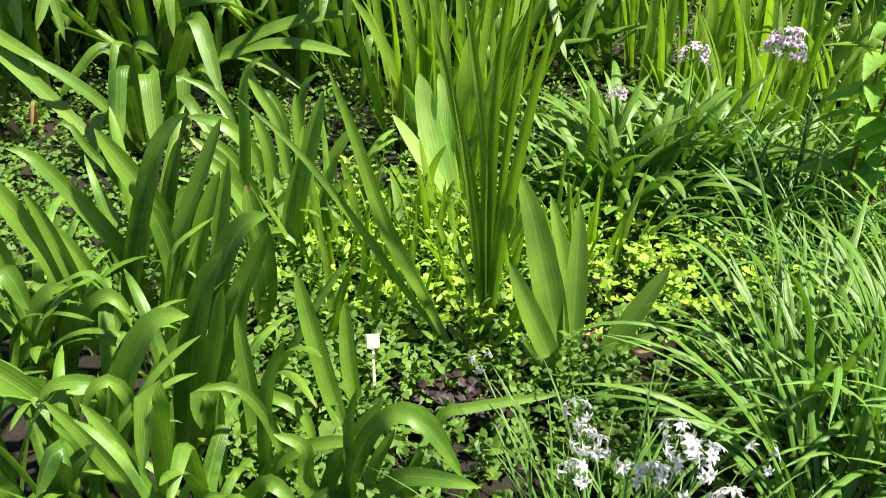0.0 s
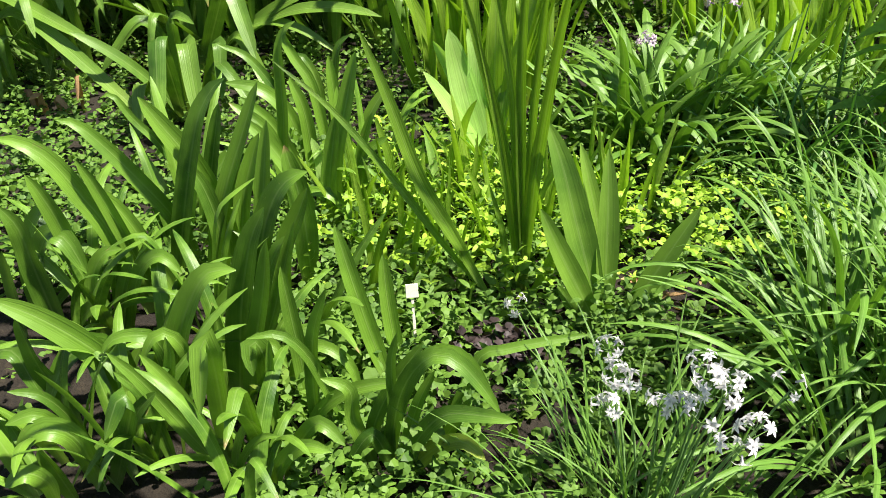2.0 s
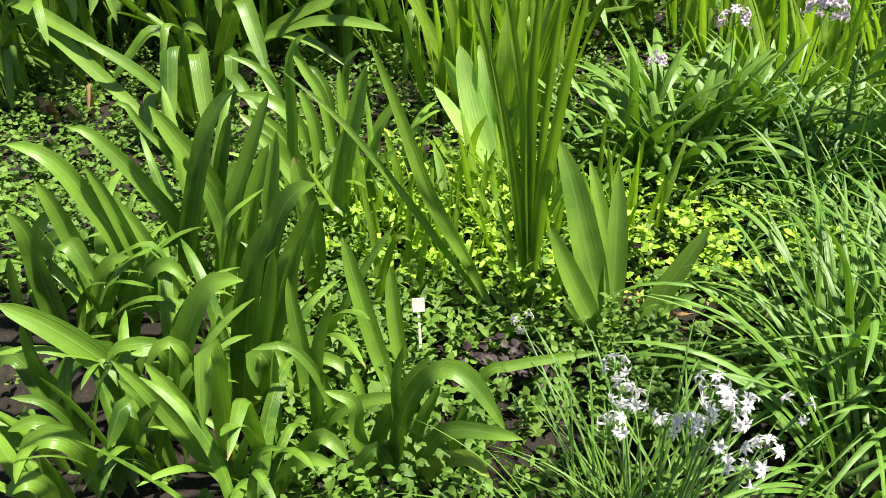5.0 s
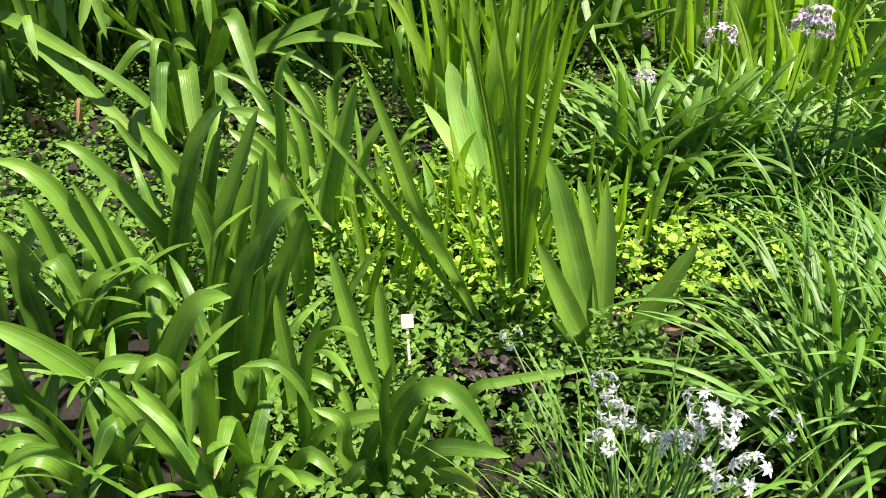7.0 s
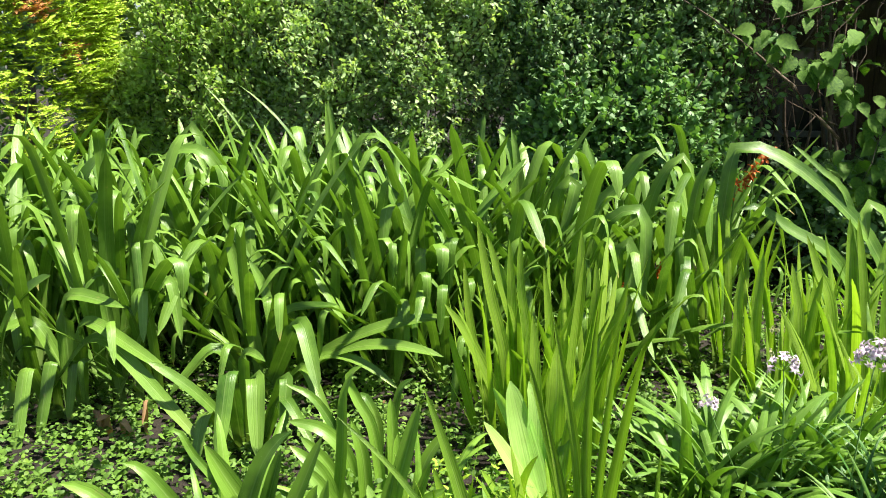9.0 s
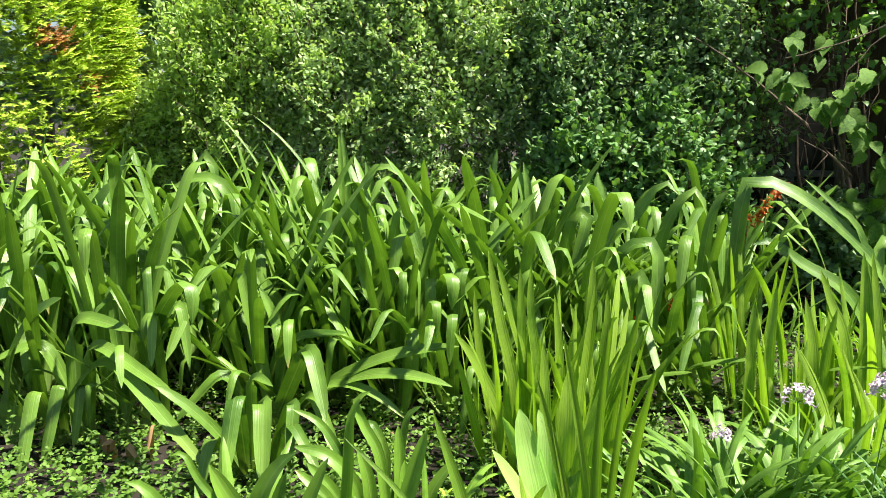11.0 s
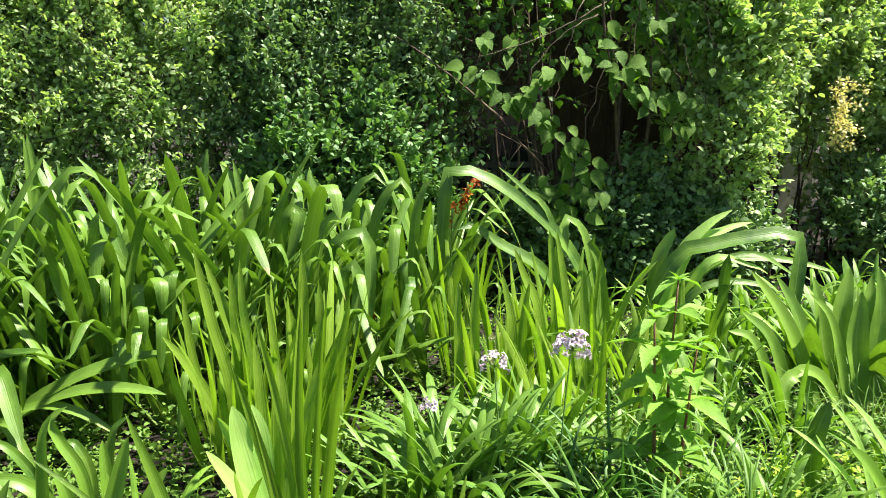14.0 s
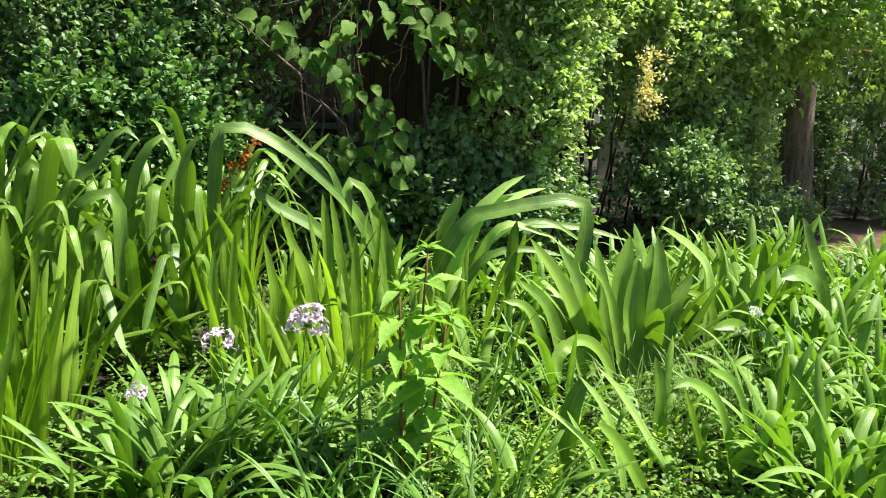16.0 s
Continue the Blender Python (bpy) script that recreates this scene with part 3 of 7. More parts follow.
def conifer(at, height, radius, seed):
    """A golden conifer: flat upright fans of scale leaves on a broad cone, most of them on the side the camera sees."""
    rng = np.random.default_rng(seed)
    ob = thing("golden_conifer", at, "yellow-green golden conifer with flat feathery sprays", "conifer")
    piece("trunk", rods("trunk", [([Vector((0, 0, -0.05)), Vector((0, 0, height * 0.5)), Vector((0, 0, height * 0.95))], (0.09, 0.06, 0.01))], M_BARK, 8), ob)
    tufts, each = 800, 14
    fans = tufts * each
    th = np.where(rng.random(tufts) < 0.7, rng.uniform(0.5, 2.5, tufts), rng.uniform(0.0, height * 0.98, tufts))
    taz = np.where(rng.random(tufts) < 0.85, radians(-53) + rng.uniform(-1.7, 1.7, tufts), rng.uniform(0, 2 * np.pi, tufts))
    az = np.repeat(taz, each) + rng.normal(size=fans) * 0.075
    h = np.clip(np.repeat(th, each) + rng.normal(size=fans) * 0.07, 0.02, height)
    bulge = np.repeat(0.82 + 0.2 * rng.random(tufts), each) * (1 - 0.09 * rng.random(fans))
    rr = radius * np.sqrt(np.clip(1 - (h / height) ** 2.2, 0, 1)) * bulge
    c = np.stack([np.cos(az) * rr, np.sin(az) * rr, h + 0.05], 1)
    radial = np.stack([np.cos(az), np.sin(az), np.zeros(fans)], 1)
    out = radial * 0.85 + np.array((0, 0, 0.18)) + rng.normal(size=(fans, 3)) * np.array((0.4, 0.4, 0.16))
    out /= np.linalg.norm(out, axis=1, keepdims=True)
    lat = np.cross(out, np.array((0, 0, 1.0)) + rng.normal(size=(fans, 3)) * 0.35)
    lat /= np.linalg.norm(lat, axis=1, keepdims=True)
    per = 16
    k = np.linspace(0.05, 1.0, per)
    s = np.where(np.arange(per) % 2 == 0, 1.0, -1.0)
    size = rng.uniform(0.08, 0.14, fans)
    p = c[:, None] + out[:, None] * (k[None] * size[:, None])[..., None]
    a = out[:, None] * 0.8 + lat[:, None] * (s * (1.05 - 0.8 * k))[None, :, None] + rng.normal(size=(fans, per, 3)) * 0.15
    ln = size[:, None] * (0.42 - 0.2 * k)[None] * rng.uniform(0.7, 1.2, (fans, per))
    dead = ((az + 0.49) ** 2 / 0.016 + (h - 1.66) ** 2 / 0.009 < 1) | ((az + 0.2) ** 2 / 0.008 + (h - 1.38) ** 2 / 0.008 < 1)
    dead &= rng.random(fans) < 0.8
    for name, sel, mat in (("foliage", ~dead, M_CONIFER), ("dead_foliage", dead, M_RUST)):
        if sel.any():
            piece(name, leaf_cloud(name, p[sel].reshape(-1, 3), a[sel].reshape(-1, 3), ln[sel].ravel(), mat, 0.34, 0.02, seed, np.repeat(radial[sel] * 0.4 + np.array((0, 0, 0.9)), per, axis=0)), ob, kind="stuff")


conifer((-4.2, 5.6, 0), 4.2, 1.12, 41)


def far_trees():
    """Woods behind the garden: trunks and crowns of many leaf clumps."""
    rng = np.random.default_rng(5)
    pr = random.Random(5)
    for k, (x, y, h, r, mat) in enumerate(((-7.5, 11, 6.5, 1.9, M_HEDGE), (-5.6, 11.5, 7.5, 2.3, M_BLUE), (-2.8, 10.5, 6, 1.7, M_LIGHT), (-0.6, 11.5, 7, 2.0, M_HEDGE), (1.8, 10.5, 6.5, 2.0, M_HEDGE),
                                          (4.2, 10, 6, 1.9, M_HEDGE), (6.6, 10.5, 6.5, 2.0, M_HEDGE), (9.0, 10, 6, 2.0, M_HEDGE), (11.5, 9.5, 6, 2.0, M_HEDGE))):
        ob = thing("tree", (x, y, 0), "dark leafy tree in the woods behind the garden", "tree", "woods behind the garden")
        piece("trunk", rods("trunk", [([Vector((0, 0, -0.1)), Vector((0.1, 0, h * 0.4)), Vector((0, 0.1, h * 0.8))], (0.2, 0.15, 0.05))], M_BARK, 8), ob)
        blobs = [(pr.uniform(-0.7, 0.7) * r, pr.uniform(-0.5, 0.5) * r, h * f, r * pr.uniform(0.6, 0.9), r * 0.7, h * 0.16) for f in (0.16, 0.3, 0.42, 0.55, 0.68, 0.8, 0.9)]
        p, a, *_ = spray_places(rng, blobs, 900, 9, 0.4)
        piece("crown", leaf_cloud("crown", p, a, rng.uniform(0.6, 1.2, len(p)) * 0.16, mat, 0.6, seed=k), ob, kind="stuff")


far_trees()


# ---- the dark timber shed behind the climber ----
def slab(name, size, mat, bevel=0.004):
    bm = bmesh.new()
    bmesh.ops.create_cube(bm, size=1.0, matrix=Matrix.Diagonal((*size, 1)))
    bmesh.ops.bevel(bm, geom=bm.edges[:], offset=bevel, segments=1, affect="EDGES")
    me = bpy.data.meshes.new(name)
    bm.to_mesh(me)
    bm.free()
    me.materials.append(mat)
    return me


def shed():
    ob = thing("shed", (2.3, 7.0, 0), "dark weathered timber shed behind the climber", "shed")
    board = slab("board", (0.156, 0.022, 2.6), M_TIMBER)
    for i in range(22):
        x = -1.75 + i * 0.16
        if -0.96 < x < -0.20:
            piece("board", slab("board", (0.156, 0.022, 0.42), M_TIMBER), ob, pose(x, 0, 0.21, 0, 0, 0.4 * math.sin(i)))
            continue
        piece("board", board, ob, pose(x, 0.004 * math.sin(i * 2.3), 1.3, 0, 0, 0.8 * math.sin(i * 1.7)))
    win = piece("window", slab("window", (0.74, 0.03, 0.05), M_FRAME), ob, pose(-0.575, -0.02, 0.46), "grey painted window frame")
    for x in (-0.35, 0.0, 0.35):
        piece("frame_bar", slab("frame_bar", (0.045, 0.03, 1.05), M_FRAME), win, pose(x, 0, 0.56))
    piece("frame_bar", slab("frame_bar", (0.74, 0.032, 0.05), M_FRAME), win, pose(0, 0, 0.40))
    for x in (-0.175, 0.175):
        piece("pane", slab("pane", (0.32, 0.006, 1.02), M_GLASS, 0.001), win, pose(x, 0.01, 0.55), "dark reflecting window pane")
    piece("body", slab("body", (3.5, 2.0, 2.5), M_TIMBER, 0.01), ob, pose(0.1, 1.03, 1.25))
    # Unseen roof, added with a deep front eave to shade the wall.
    piece("shade_roof", slab("shade_roof", (3.9, 3.2, 0.08), M_TIMBER, 0.01), ob, pose(0.1, 0.65, 2.72, 4))


shed()


# ---- the climber with large leaves on bare branches ----
def toothed_leaf(name, mat, teeth=5, aspect=0.62, cup=0.12, droop=0.25):
    """A pointed leaf one metre long with a toothed edge and a folded midrib."""
    n = teeth * 2 + 2
    verts, uvs, faces = [], [], []
    for i in range(n + 1):
        s = i / n
        half = aspect * 0.5 * math.sin(math.pi * min(1.0, 0.04 + s * 0.98) ** 0.72) * (1.0 + (0.10 if i % 2 else -0.08))
        if i == n:
            half = 0.002
        z = -droop * s * s
        verts += [(s, -half, z + cup * half), (s, 0, z - 0.015), (s, half, z + cup * half)]
        uvs += [(0, s), (0.5, s), (1, s)]
    for i in range(n):
        a = i * 3
        faces += [(a, a + 3, a + 4, a + 1), (a + 1, a + 4, a + 5, a + 2)]
    return raw_mesh(name, verts, faces, uvs, (mat,))


VINE_LEAF = toothed_leaf("leaf", M_VINE, 8, 0.64, 0.2, 0.3)
NETTLE_LEAF = toothed_leaf("leaf", M_NETTLE, 9, 0.36, 0.3, 0.34)


# sprays of large leaves: x, height, half width, half height, leaves
CLIMBER_SPRAYS = ((1.18, 1.56, 0.08, 0.04, 4), (1.28, 1.50, 0.08, 0.06, 6), (1.45, 1.38, 0.17, 0.07, 13), (1.66, 1.25, 0.14, 0.06, 9), (1.82, 1.13, 0.14, 0.09, 12), (1.87, 0.94, 0.12, 0.08, 10),
                  (1.92, 0.79, 0.12, 0.06, 10), (1.80, 0.67, 0.10, 0.06, 7), (1.67, 0.80, 0.08, 0.06, 4), (1.98, 1.65, 0.22, 0.06, 12), (1.66, 1.53, 0.08, 0.06, 5), (2.26, 1.57, 0.14, 0.06, 9),
                  (2.40, 1.40, 0.27, 0.08, 18), (2.52, 1.18, 0.15, 0.06, 6), (2.38, 1.86, 0.23, 0.03, 8), (2.92, 1.87, 0.16, 0.04, 8), (1.35, 1.73, 0.14, 0.04, 5), (2.13, 1.48, 0.09, 0.05, 4))


def climber():
    rng = random.Random(21)
    ob = thing("climber", (1.9, 5.5, 0), "leafy climber with large light green leaves on bare woody stems", "climber")
    o = Vector((1.9, 5.5, 0))
    ends = []
    for a, b, sag, r in (((2.5, 5.6, 0), (1.95, 5.2, 2.3), 0.1, 0.016), ((2.5, 5.6, 0), (2.4, 5.3, 2.4), 0.0, 0.018), ((2.5, 5.6, 0), (2.8, 5.4, 2.3), 0.0, 0.014),
                         ((2.1, 5.3, 2.0), (1.09, 5.1, 1.6), 0.06, 0.006), ((2.1, 5.3, 1.75), (1.77, 5.1, 0.72), -0.02, 0.004), ((2.1, 5.3, 2.1), (2.1, 5.1, 1.1), 0.0, 0.004),
                         ((2.4, 5.3, 2.1), (2.7, 5.1, 1.3), 0.0, 0.004), ((2.3, 5.3, 2.3), (2.2, 5.1, 1.5), 0.0, 0.004), ((2.0, 5.25, 1.9), (1.45, 5.1, 1.4), -0.1, 0.005), ((2.4, 5.3, 2.2), (3.1, 5.2, 1.8), 0.05, 0.004), ((2.0, 5.25, 2.2), (1.4, 5.15, 2.2), 0.0, 0.004),
                         ((1.9, 5.3, 2.0), (1.65, 5.15, 1.2), 0.0, 0.004), ((2.2, 5.3, 2.25), (2.9, 5.15, 2.1), 0.0, 0.004), ((2.3, 5.3, 1.9), (2.5, 5.1, 1.5), 0.0, 0.004), ((1.6, 5.3, 2.3), (1.1, 5.2, 2.0), 0.0, 0.004), ((2.7, 5.3, 2.2), (2.75, 5.1, 1.5), 0.0, 0.004)):
        path = bent(Vector(a) - o, Vector(b) - o, sag, 10, 0.02, rng)
        piece("stem", rods("stem", [(path, [r * (1 - 0.06 * i) for i in range(11)])], M_TWIG, 6), ob)
        if r < 0.01:
            ends.append(path)
    for cx, cz, rx, rz, count in CLIMBER_SPRAYS:
        for k in range(count):
            c = Vector((cx + rng.gauss(0, 0.55) * rx, 5.16 + rng.uniform(-0.06, 0.1), cz + rng.gauss(0, 0.6) * rz)) - o
            turn = pose(0, 0, 0, rng.uniform(30, 75), rng.uniform(-18, 18), rng.uniform(-20, 20)) @ pose(0, 0, 0, 0, 0, rng.gauss(-90, 48))
            piece("leaf", VINE_LEAF, ob, Matrix.Translation(c) @ turn @ Matrix.Scale(rng.uniform(0.08, 0.14), 4))
    for path in ends:
        for k in range(3):
            c = path[rng.randint(2, 10)] + Vector((rng.uniform(-0.09, 0.09), rng.uniform(-0.02, 0.12), rng.uniform(-0.07, 0.07)))
            ln = rng.uniform(0.07, 0.12)
            piece("leaf", VINE_LEAF, ob, Matrix.Translation(c) @ pose(0, 0, 0, rng.uniform(-25, 25), rng.uniform(5, 60), rng.uniform(0, 360)) @ Matrix.Scale(ln, 4))
    many = [(bent(Vector((1.65, 5.3, 0.95)) - o, Vector((0.69, 5.15, 1.74)) - o, -0.08, 10, 0.02, rng), [0.011 * (1 - 0.07 * i) for i in range(11)])]
    for k in range(26):
        a = Vector((rng.uniform(0.8, 2.3), rng.uniform(5.2, 5.6), rng.uniform(0.9, 2.0))) - o
        many.append((bent(a, a + Vector((rng.uniform(-0.5, 0.5), rng.uniform(-0.1, 0.1), rng.uniform(-0.35, 0.35))), 0.02, 6, 0.012, rng), [0.004 * (1 - 0.1 * i) for i in range(7)]))
    piece("bare_twigwork", rods("bare_twigwork", many, M_TWIG, 5), ob, label="bare dead grey twigs", kind="stuff")


climber()
shrub("climber_mass", [(1.0, 5.62, 1.0, 0.35, 0.22, 0.6), (1.35, 5.75, 1.45, 0.5, 0.22, 0.45), (2.5, 5.7, 0.5, 0.5, 0.22, 0.4)], 230, 8, 0.055, M_BLUE, 24, "thin twiggy growth with small bluish leaves before the shed", "climber", stems=7, aspect=0.6, droop=0.3, foot=(1.5, 5.7), twig_share=1.0)
shrub("climber_mass", [(1.75, 5.75, 2.0, 0.5, 0.3, 0.45), (2.35, 5.7, 2.05, 0.5, 0.3, 0.4), (1.25, 5.8, 2.35, 0.5, 0.3, 0.3), (2.75, 5.6, 2.1, 0.4, 0.3, 0.5)], 230, 10, 0.075, M_VINE_DARK, 23, "mass of climber leaves hanging before the dark shed", "climber", stems=10, aspect=0.7, droop=0.6, foot=(2.3, 5.9))


def dead_twigs():
    rng = random.Random(90)
    ob = thing("dead_shrub", (1.1, 5.55, 0), "bare brown twiggy shrub before the shed window", "shrub")
    many = []
    for k in range(90):
        a = Vector((rng.uniform(-0.35, 0.45), rng.uniform(-0.15, 0.25), rng.uniform(0.2, 1.6)))
        b = a + Vector((rng.uniform(-0.35, 0.35), rng.uniform(-0.15, 0.1), rng.uniform(-0.1, 0.6)))
        many.append((bent(a, b, 0.02, 5, 0.012, rng), [0.0035 * (1 - 0.12 * i) for i in range(6)]))
    for k in range(4):
        x = rng.uniform(-0.25, 0.25)
        many.append((bent((x * 0.4, 0, -0.03), (x * 1.6, rng.uniform(-0.1, 0.15), rng.uniform(1.2, 2.1)), 0.0, 8, 0.02, rng), [0.011 * (1 - 0.09 * i) for i in range(9)]))
    piece("twigwork", rods("twigwork", many, M_TWIG, 4), ob, kind="stuff")


dead_twigs()


def hollow():
    """Dark stems in the hollow under the shrubs, with a white board added far behind them for a bright sunlit gap."""
    rng = random.Random(33)
    ob = thing("bare_stems", (4.0, 6.35, 0), "thin dark bare stems in the hollow under the shrubs", "shrub")
    for k in range(16):
        x = rng.uniform(-0.5, 0.5)
        path = bent((x, rng.uniform(-0.2, 0.2), -0.03), (x + rng.uniform(-0.15, 0.15), rng.uniform(-0.2, 0.2), rng.uniform(1.0, 1.5)), 0.0, 6, 0.015, rng)
        piece("stem", rods("stem", [(path, [0.012 * (1 - 0.08 * i) for i in range(7)])], M_TWIG, 6), ob)
    # Made-up board for the sunlit gap, set along the camera's line of sight.
    board = thing("bright_gap_board", (5.75, 9.0, 0), "white board added for the bright sunlit gap behind the shrubs", "board")
    piece("panel", slab("panel", (0.46, 0.03, 0.9), M_TAG, 0.004), board, pose(0, 0, 0.5))
    for x in (-0.13, 0.13):
        piece("post", slab("post", (0.04, 0.04, 1.0), M_TAG, 0.004), board, pose(x, 0.035, 0.49))


hollow()


def yellow_sprig():
    rng = np.random.default_rng(8)
    ob = thing("yellow_sprig", (3.82, 5.42, 0.86), "pale yellow flowering sprig hanging in the shrub", "sprig")
    pts, aims = [], []
    many = []
    for k in range(9):
        a = Vector((rng.uniform(-0.06, 0.06), 0, 0.65 - 0.05 * k))
        b = a + Vector((rng.uniform(-0.08, 0.2), rng.uniform(-0.15, 0), rng.uniform(-0.16, -0.05)))
        many.append(([a, a.lerp(b, 0.5) + Vector((0, 0, 0.02)), b], (0.004, 0.003, 0.001)))
        for i in range(80):
            q = a.lerp(b, rng.random()) + Vector(rng.normal(size=3) * 0.02)
            pts.append(q)
            aims.append(rng.normal(size=3) + np.array((0, -0.5, 0)))
    piece("twigwork", rods("twigwork", many, M_TWIG, 4), ob, kind="stuff")
    piece("floret_spray", leaf_cloud("floret_spray", np.array(pts), np.array(aims), rng.uniform(0.016, 0.034, len(pts)), M_YELLOW, 0.5, seed=8), ob, kind="stuff")


yellow_sprig()


# ---- the bed: leaf shapes ----
L_CRINUM = leaf_library("leaf", M_CRINUM, 34, 1, (0.036, 0.050), (3, 34), (5, 40), 1.5, crease=0.78, turn=(85, 150), fold=0.26, foot=0.8, taper=13.0, ripple=0.05, n=24)
L_OUTER = (L_CRINUM[0], (18, 46))
L_STRAP = leaf_library("leaf", M_STRAP, 16, 2, (0.062, 0.088), (5, 50), (15, 110), 2.0, crease=0.15, turn=(40, 80), fold=0.3, foot=0.6, taper=4.0)
L_DAY = leaf_library("leaf", M_DAY, 16, 21, (0.062, 0.09), (5, 52), (15, 115), 2.0, crease=0.2, turn=(40, 90), fold=0.3, foot=0.6, taper=4.0)
L_IRIS = leaf_library("leaf", M_IRIS, 14, 3, (0.042, 0.062), (0, 24), (2, 38), 2.0, sway=0.2, fold=0.2, foot=0.8, taper=3.6, twist=60)
L_UP = (L_STRAP[0], (2, 30))
L_AGAP = leaf_library("leaf", M_AGAP, 18, 5, (0.068, 0.092), (3, 50), (25, 130), 1.6, fold=0.3, foot=0.6, taper=4.0)
L_GRASS = leaf_library("leaf", M_GRASS, 14, 6, (0.020, 0.032), (5, 55), (20, 110), 1.7, fold=0.35, foot=0.8, taper=3.0, n=12)
L_DARK = leaf_library("leaf", M_DARKGRASS, 12, 16, (0.022, 0.034), (5, 55), (20, 110), 1.7, fold=0.35, foot=0.8, taper=3.0, n=12)
L_FINE = leaf_library("leaf", M_GRASS, 10, 7, (0.010, 0.016), (10, 65), (10, 80), 1.6, fold=0.3, foot=0.9, taper=3.0, n=10)
L_BROAD = leaf_library("leaf", M_BROAD, 8, 8, (0.15, 0.20), (5, 50), (5, 40), 2.0, fold=0.35, foot=0.55, belly=0.5, taper=2.6, sway=0.1, twist=15)


# ---- the bank of lilies at the back ----
def lily_bank():
    rng = random.Random(77)
    for row, (y, x0, x1, n) in enumerate(((3.3, -3.1, -1.7, 4), (3.55, -3.1, -0.55, 8), (3.8, -3.3, 0.25, 12), (4.05, -3.4, 0.75, 13), (4.4, -3.5, 0.95, 13), (4.8, -3.5, 1.0, 11))):
        for i in range(n):
            x = x0 + (x1 - x0) * (i + 0.5) / n + rng.uniform(-0.1, 0.1)
            yy = y + rng.uniform(-0.12, 0.12) + 0.05 * x
            clump("lily_plant", (x, yy, ground_height(x, yy) - 0.01), L_CRINUM, rng.randint(16, 19), (0.95, 1.30), rng.random(),
                  "lily plant with long glossy arching strap leaves", group="bank of lilies", spread=0.06)
    for i in range(15):
        x = -2.5 + 3.2 * i / 14
        if x < -0.8 and i % 2:
            continue
        y = 3.05 + 0.28 * max(0.0, x + 2.0) + rng.uniform(-0.08, 0.08)
        clump("lily_plant", (x, y, ground_height(x, y) - 0.01), L_OUTER, 8, (0.7, 1.0), rng.random(),
              "outer lily plant with leaves drooping to the ground", group="bank of lilies", spread=0.06, aim=-90, arcspan=210)


lily_bank()
for x, y in ((-0.12, 2.85), (0.0, 3.0), (0.14, 2.9), (0.05, 2.75), (-0.2, 3.0), (0.2, 3.05)):
    clump("iris_plant", (x, y, 0), L_IRIS, 9, (0.5, 0.8), x + 9, "upright light green sword-leaved iris clump", group="iris clump", spread=0.09)
for x, y in ((1.0, 3.5), (1.15, 3.6), (1.3, 3.45), (1.42, 3.65), (0.85, 3.75)):
    clump("iris_plant", (x, y, 0), L_IRIS, 12, (0.5, 0.82), x + 19, "upright light green sword-leaved iris clump", group="iris clump by the nettle", spread=0.09)
for x, y in ((-0.1, 1.9), (0.0, 2.05), (0.1, 2.15), (-0.2, 2.1), (0.45, 2.0), (0.38, 1.9), (-0.2, 1.85), (-0.05, 1.78), (0.2, 1.95), (-0.3, 1.95), (0.1, 1.85), (0.3, 2.1)):
    clump("young_iris", (x, y, 0), L_IRIS, 10, (0.2, 0.38), x + 29, "young light green iris leaves in the sun", group="young irises", spread=0.06)
for k, (x, y) in enumerate(((0.46, 2.5), (0.6, 2.42), (0.78, 2.6), (0.6, 2.7), (0.95, 2.7))):
    clump("strap_leaved_plant", (x, y, 0), L_AGAP, 36, (0.36, 0.5), 5 + k, "low clump of glossy strap leaves", group="low strap-leaved clumps", spread=0.1)
clump("grassy_plant", (0.88, 2.26, 0), L_DARK, 60, (0.3, 0.44), 7, "dark green grassy society garlic clump", spread=0.12)
clump("grassy_plant", (1.05, 2.36, 0), L_DARK, 50, (0.3, 0.46), 17, "dark green grassy society garlic clump", spread=0.12)
for k, (x, y) in enumerate(((1.08, 1.5), (0.95, 1.3), (0.82, 1.42), (0.78, 1.15), (1.15, 1.2))):
    clump("grassy_plant", (x, y, 0), L_GRASS, 52, (0.42, 0.66), 60 + k, "long grassy daylily clump leaning over", group="grassy daylilies", spread=0.1)
for k, (x, y) in enumerate(((1.25, 3.0), (1.5, 3.1), (1.08, 2.95), (0.85, 3.05), (1.75, 3.3))):
    clump("iris_plant", (x, y, 0), L_IRIS, 12, (0.4, 0.62), x + 39, "upright light green sword-leaved iris clump", group="iris clump by the nettle", spread=0.09)
for k, (x, y) in enumerate(((1.02, 2.85), (1.22, 2.72), (1.45, 2.6), (1.5, 2.15))):
    clump("strap_leaved_plant", (x, y, 0), L_AGAP, 20, (0.26, 0.4), 95 + k, "low clump of glossy strap leaves", group="low strap-leaved clumps", spread=0.09)
for k, (x, y) in enumerate(((0.33, 1.0), (0.42, 0.9), (0.25, 0.93))):
    clump("white_garlic_plant", (x, y, 0), L_FINE, 60, (0.26, 0.42), 70 + k, "fine grassy clump of white society garlic", group="white society garlic", spread=0.07)
for k, (x, y) in enumerate(((1.12, 2.05), (0.95, 2.0), (1.02, 1.9), (1.25, 2.15), (1.3, 2.0), (1.5, 2.35), (1.6, 2.7), (1.8, 2.5), (1.05, 2.0), (1.9, 3.0), (1.4, 2.9))):
    clump("grassy_plant", (x, y, 0), L_GRASS, 32, (0.24, 0.44), 80 + k, "short tuft of grass in the bed", group="grass tufts", spread=0.1)
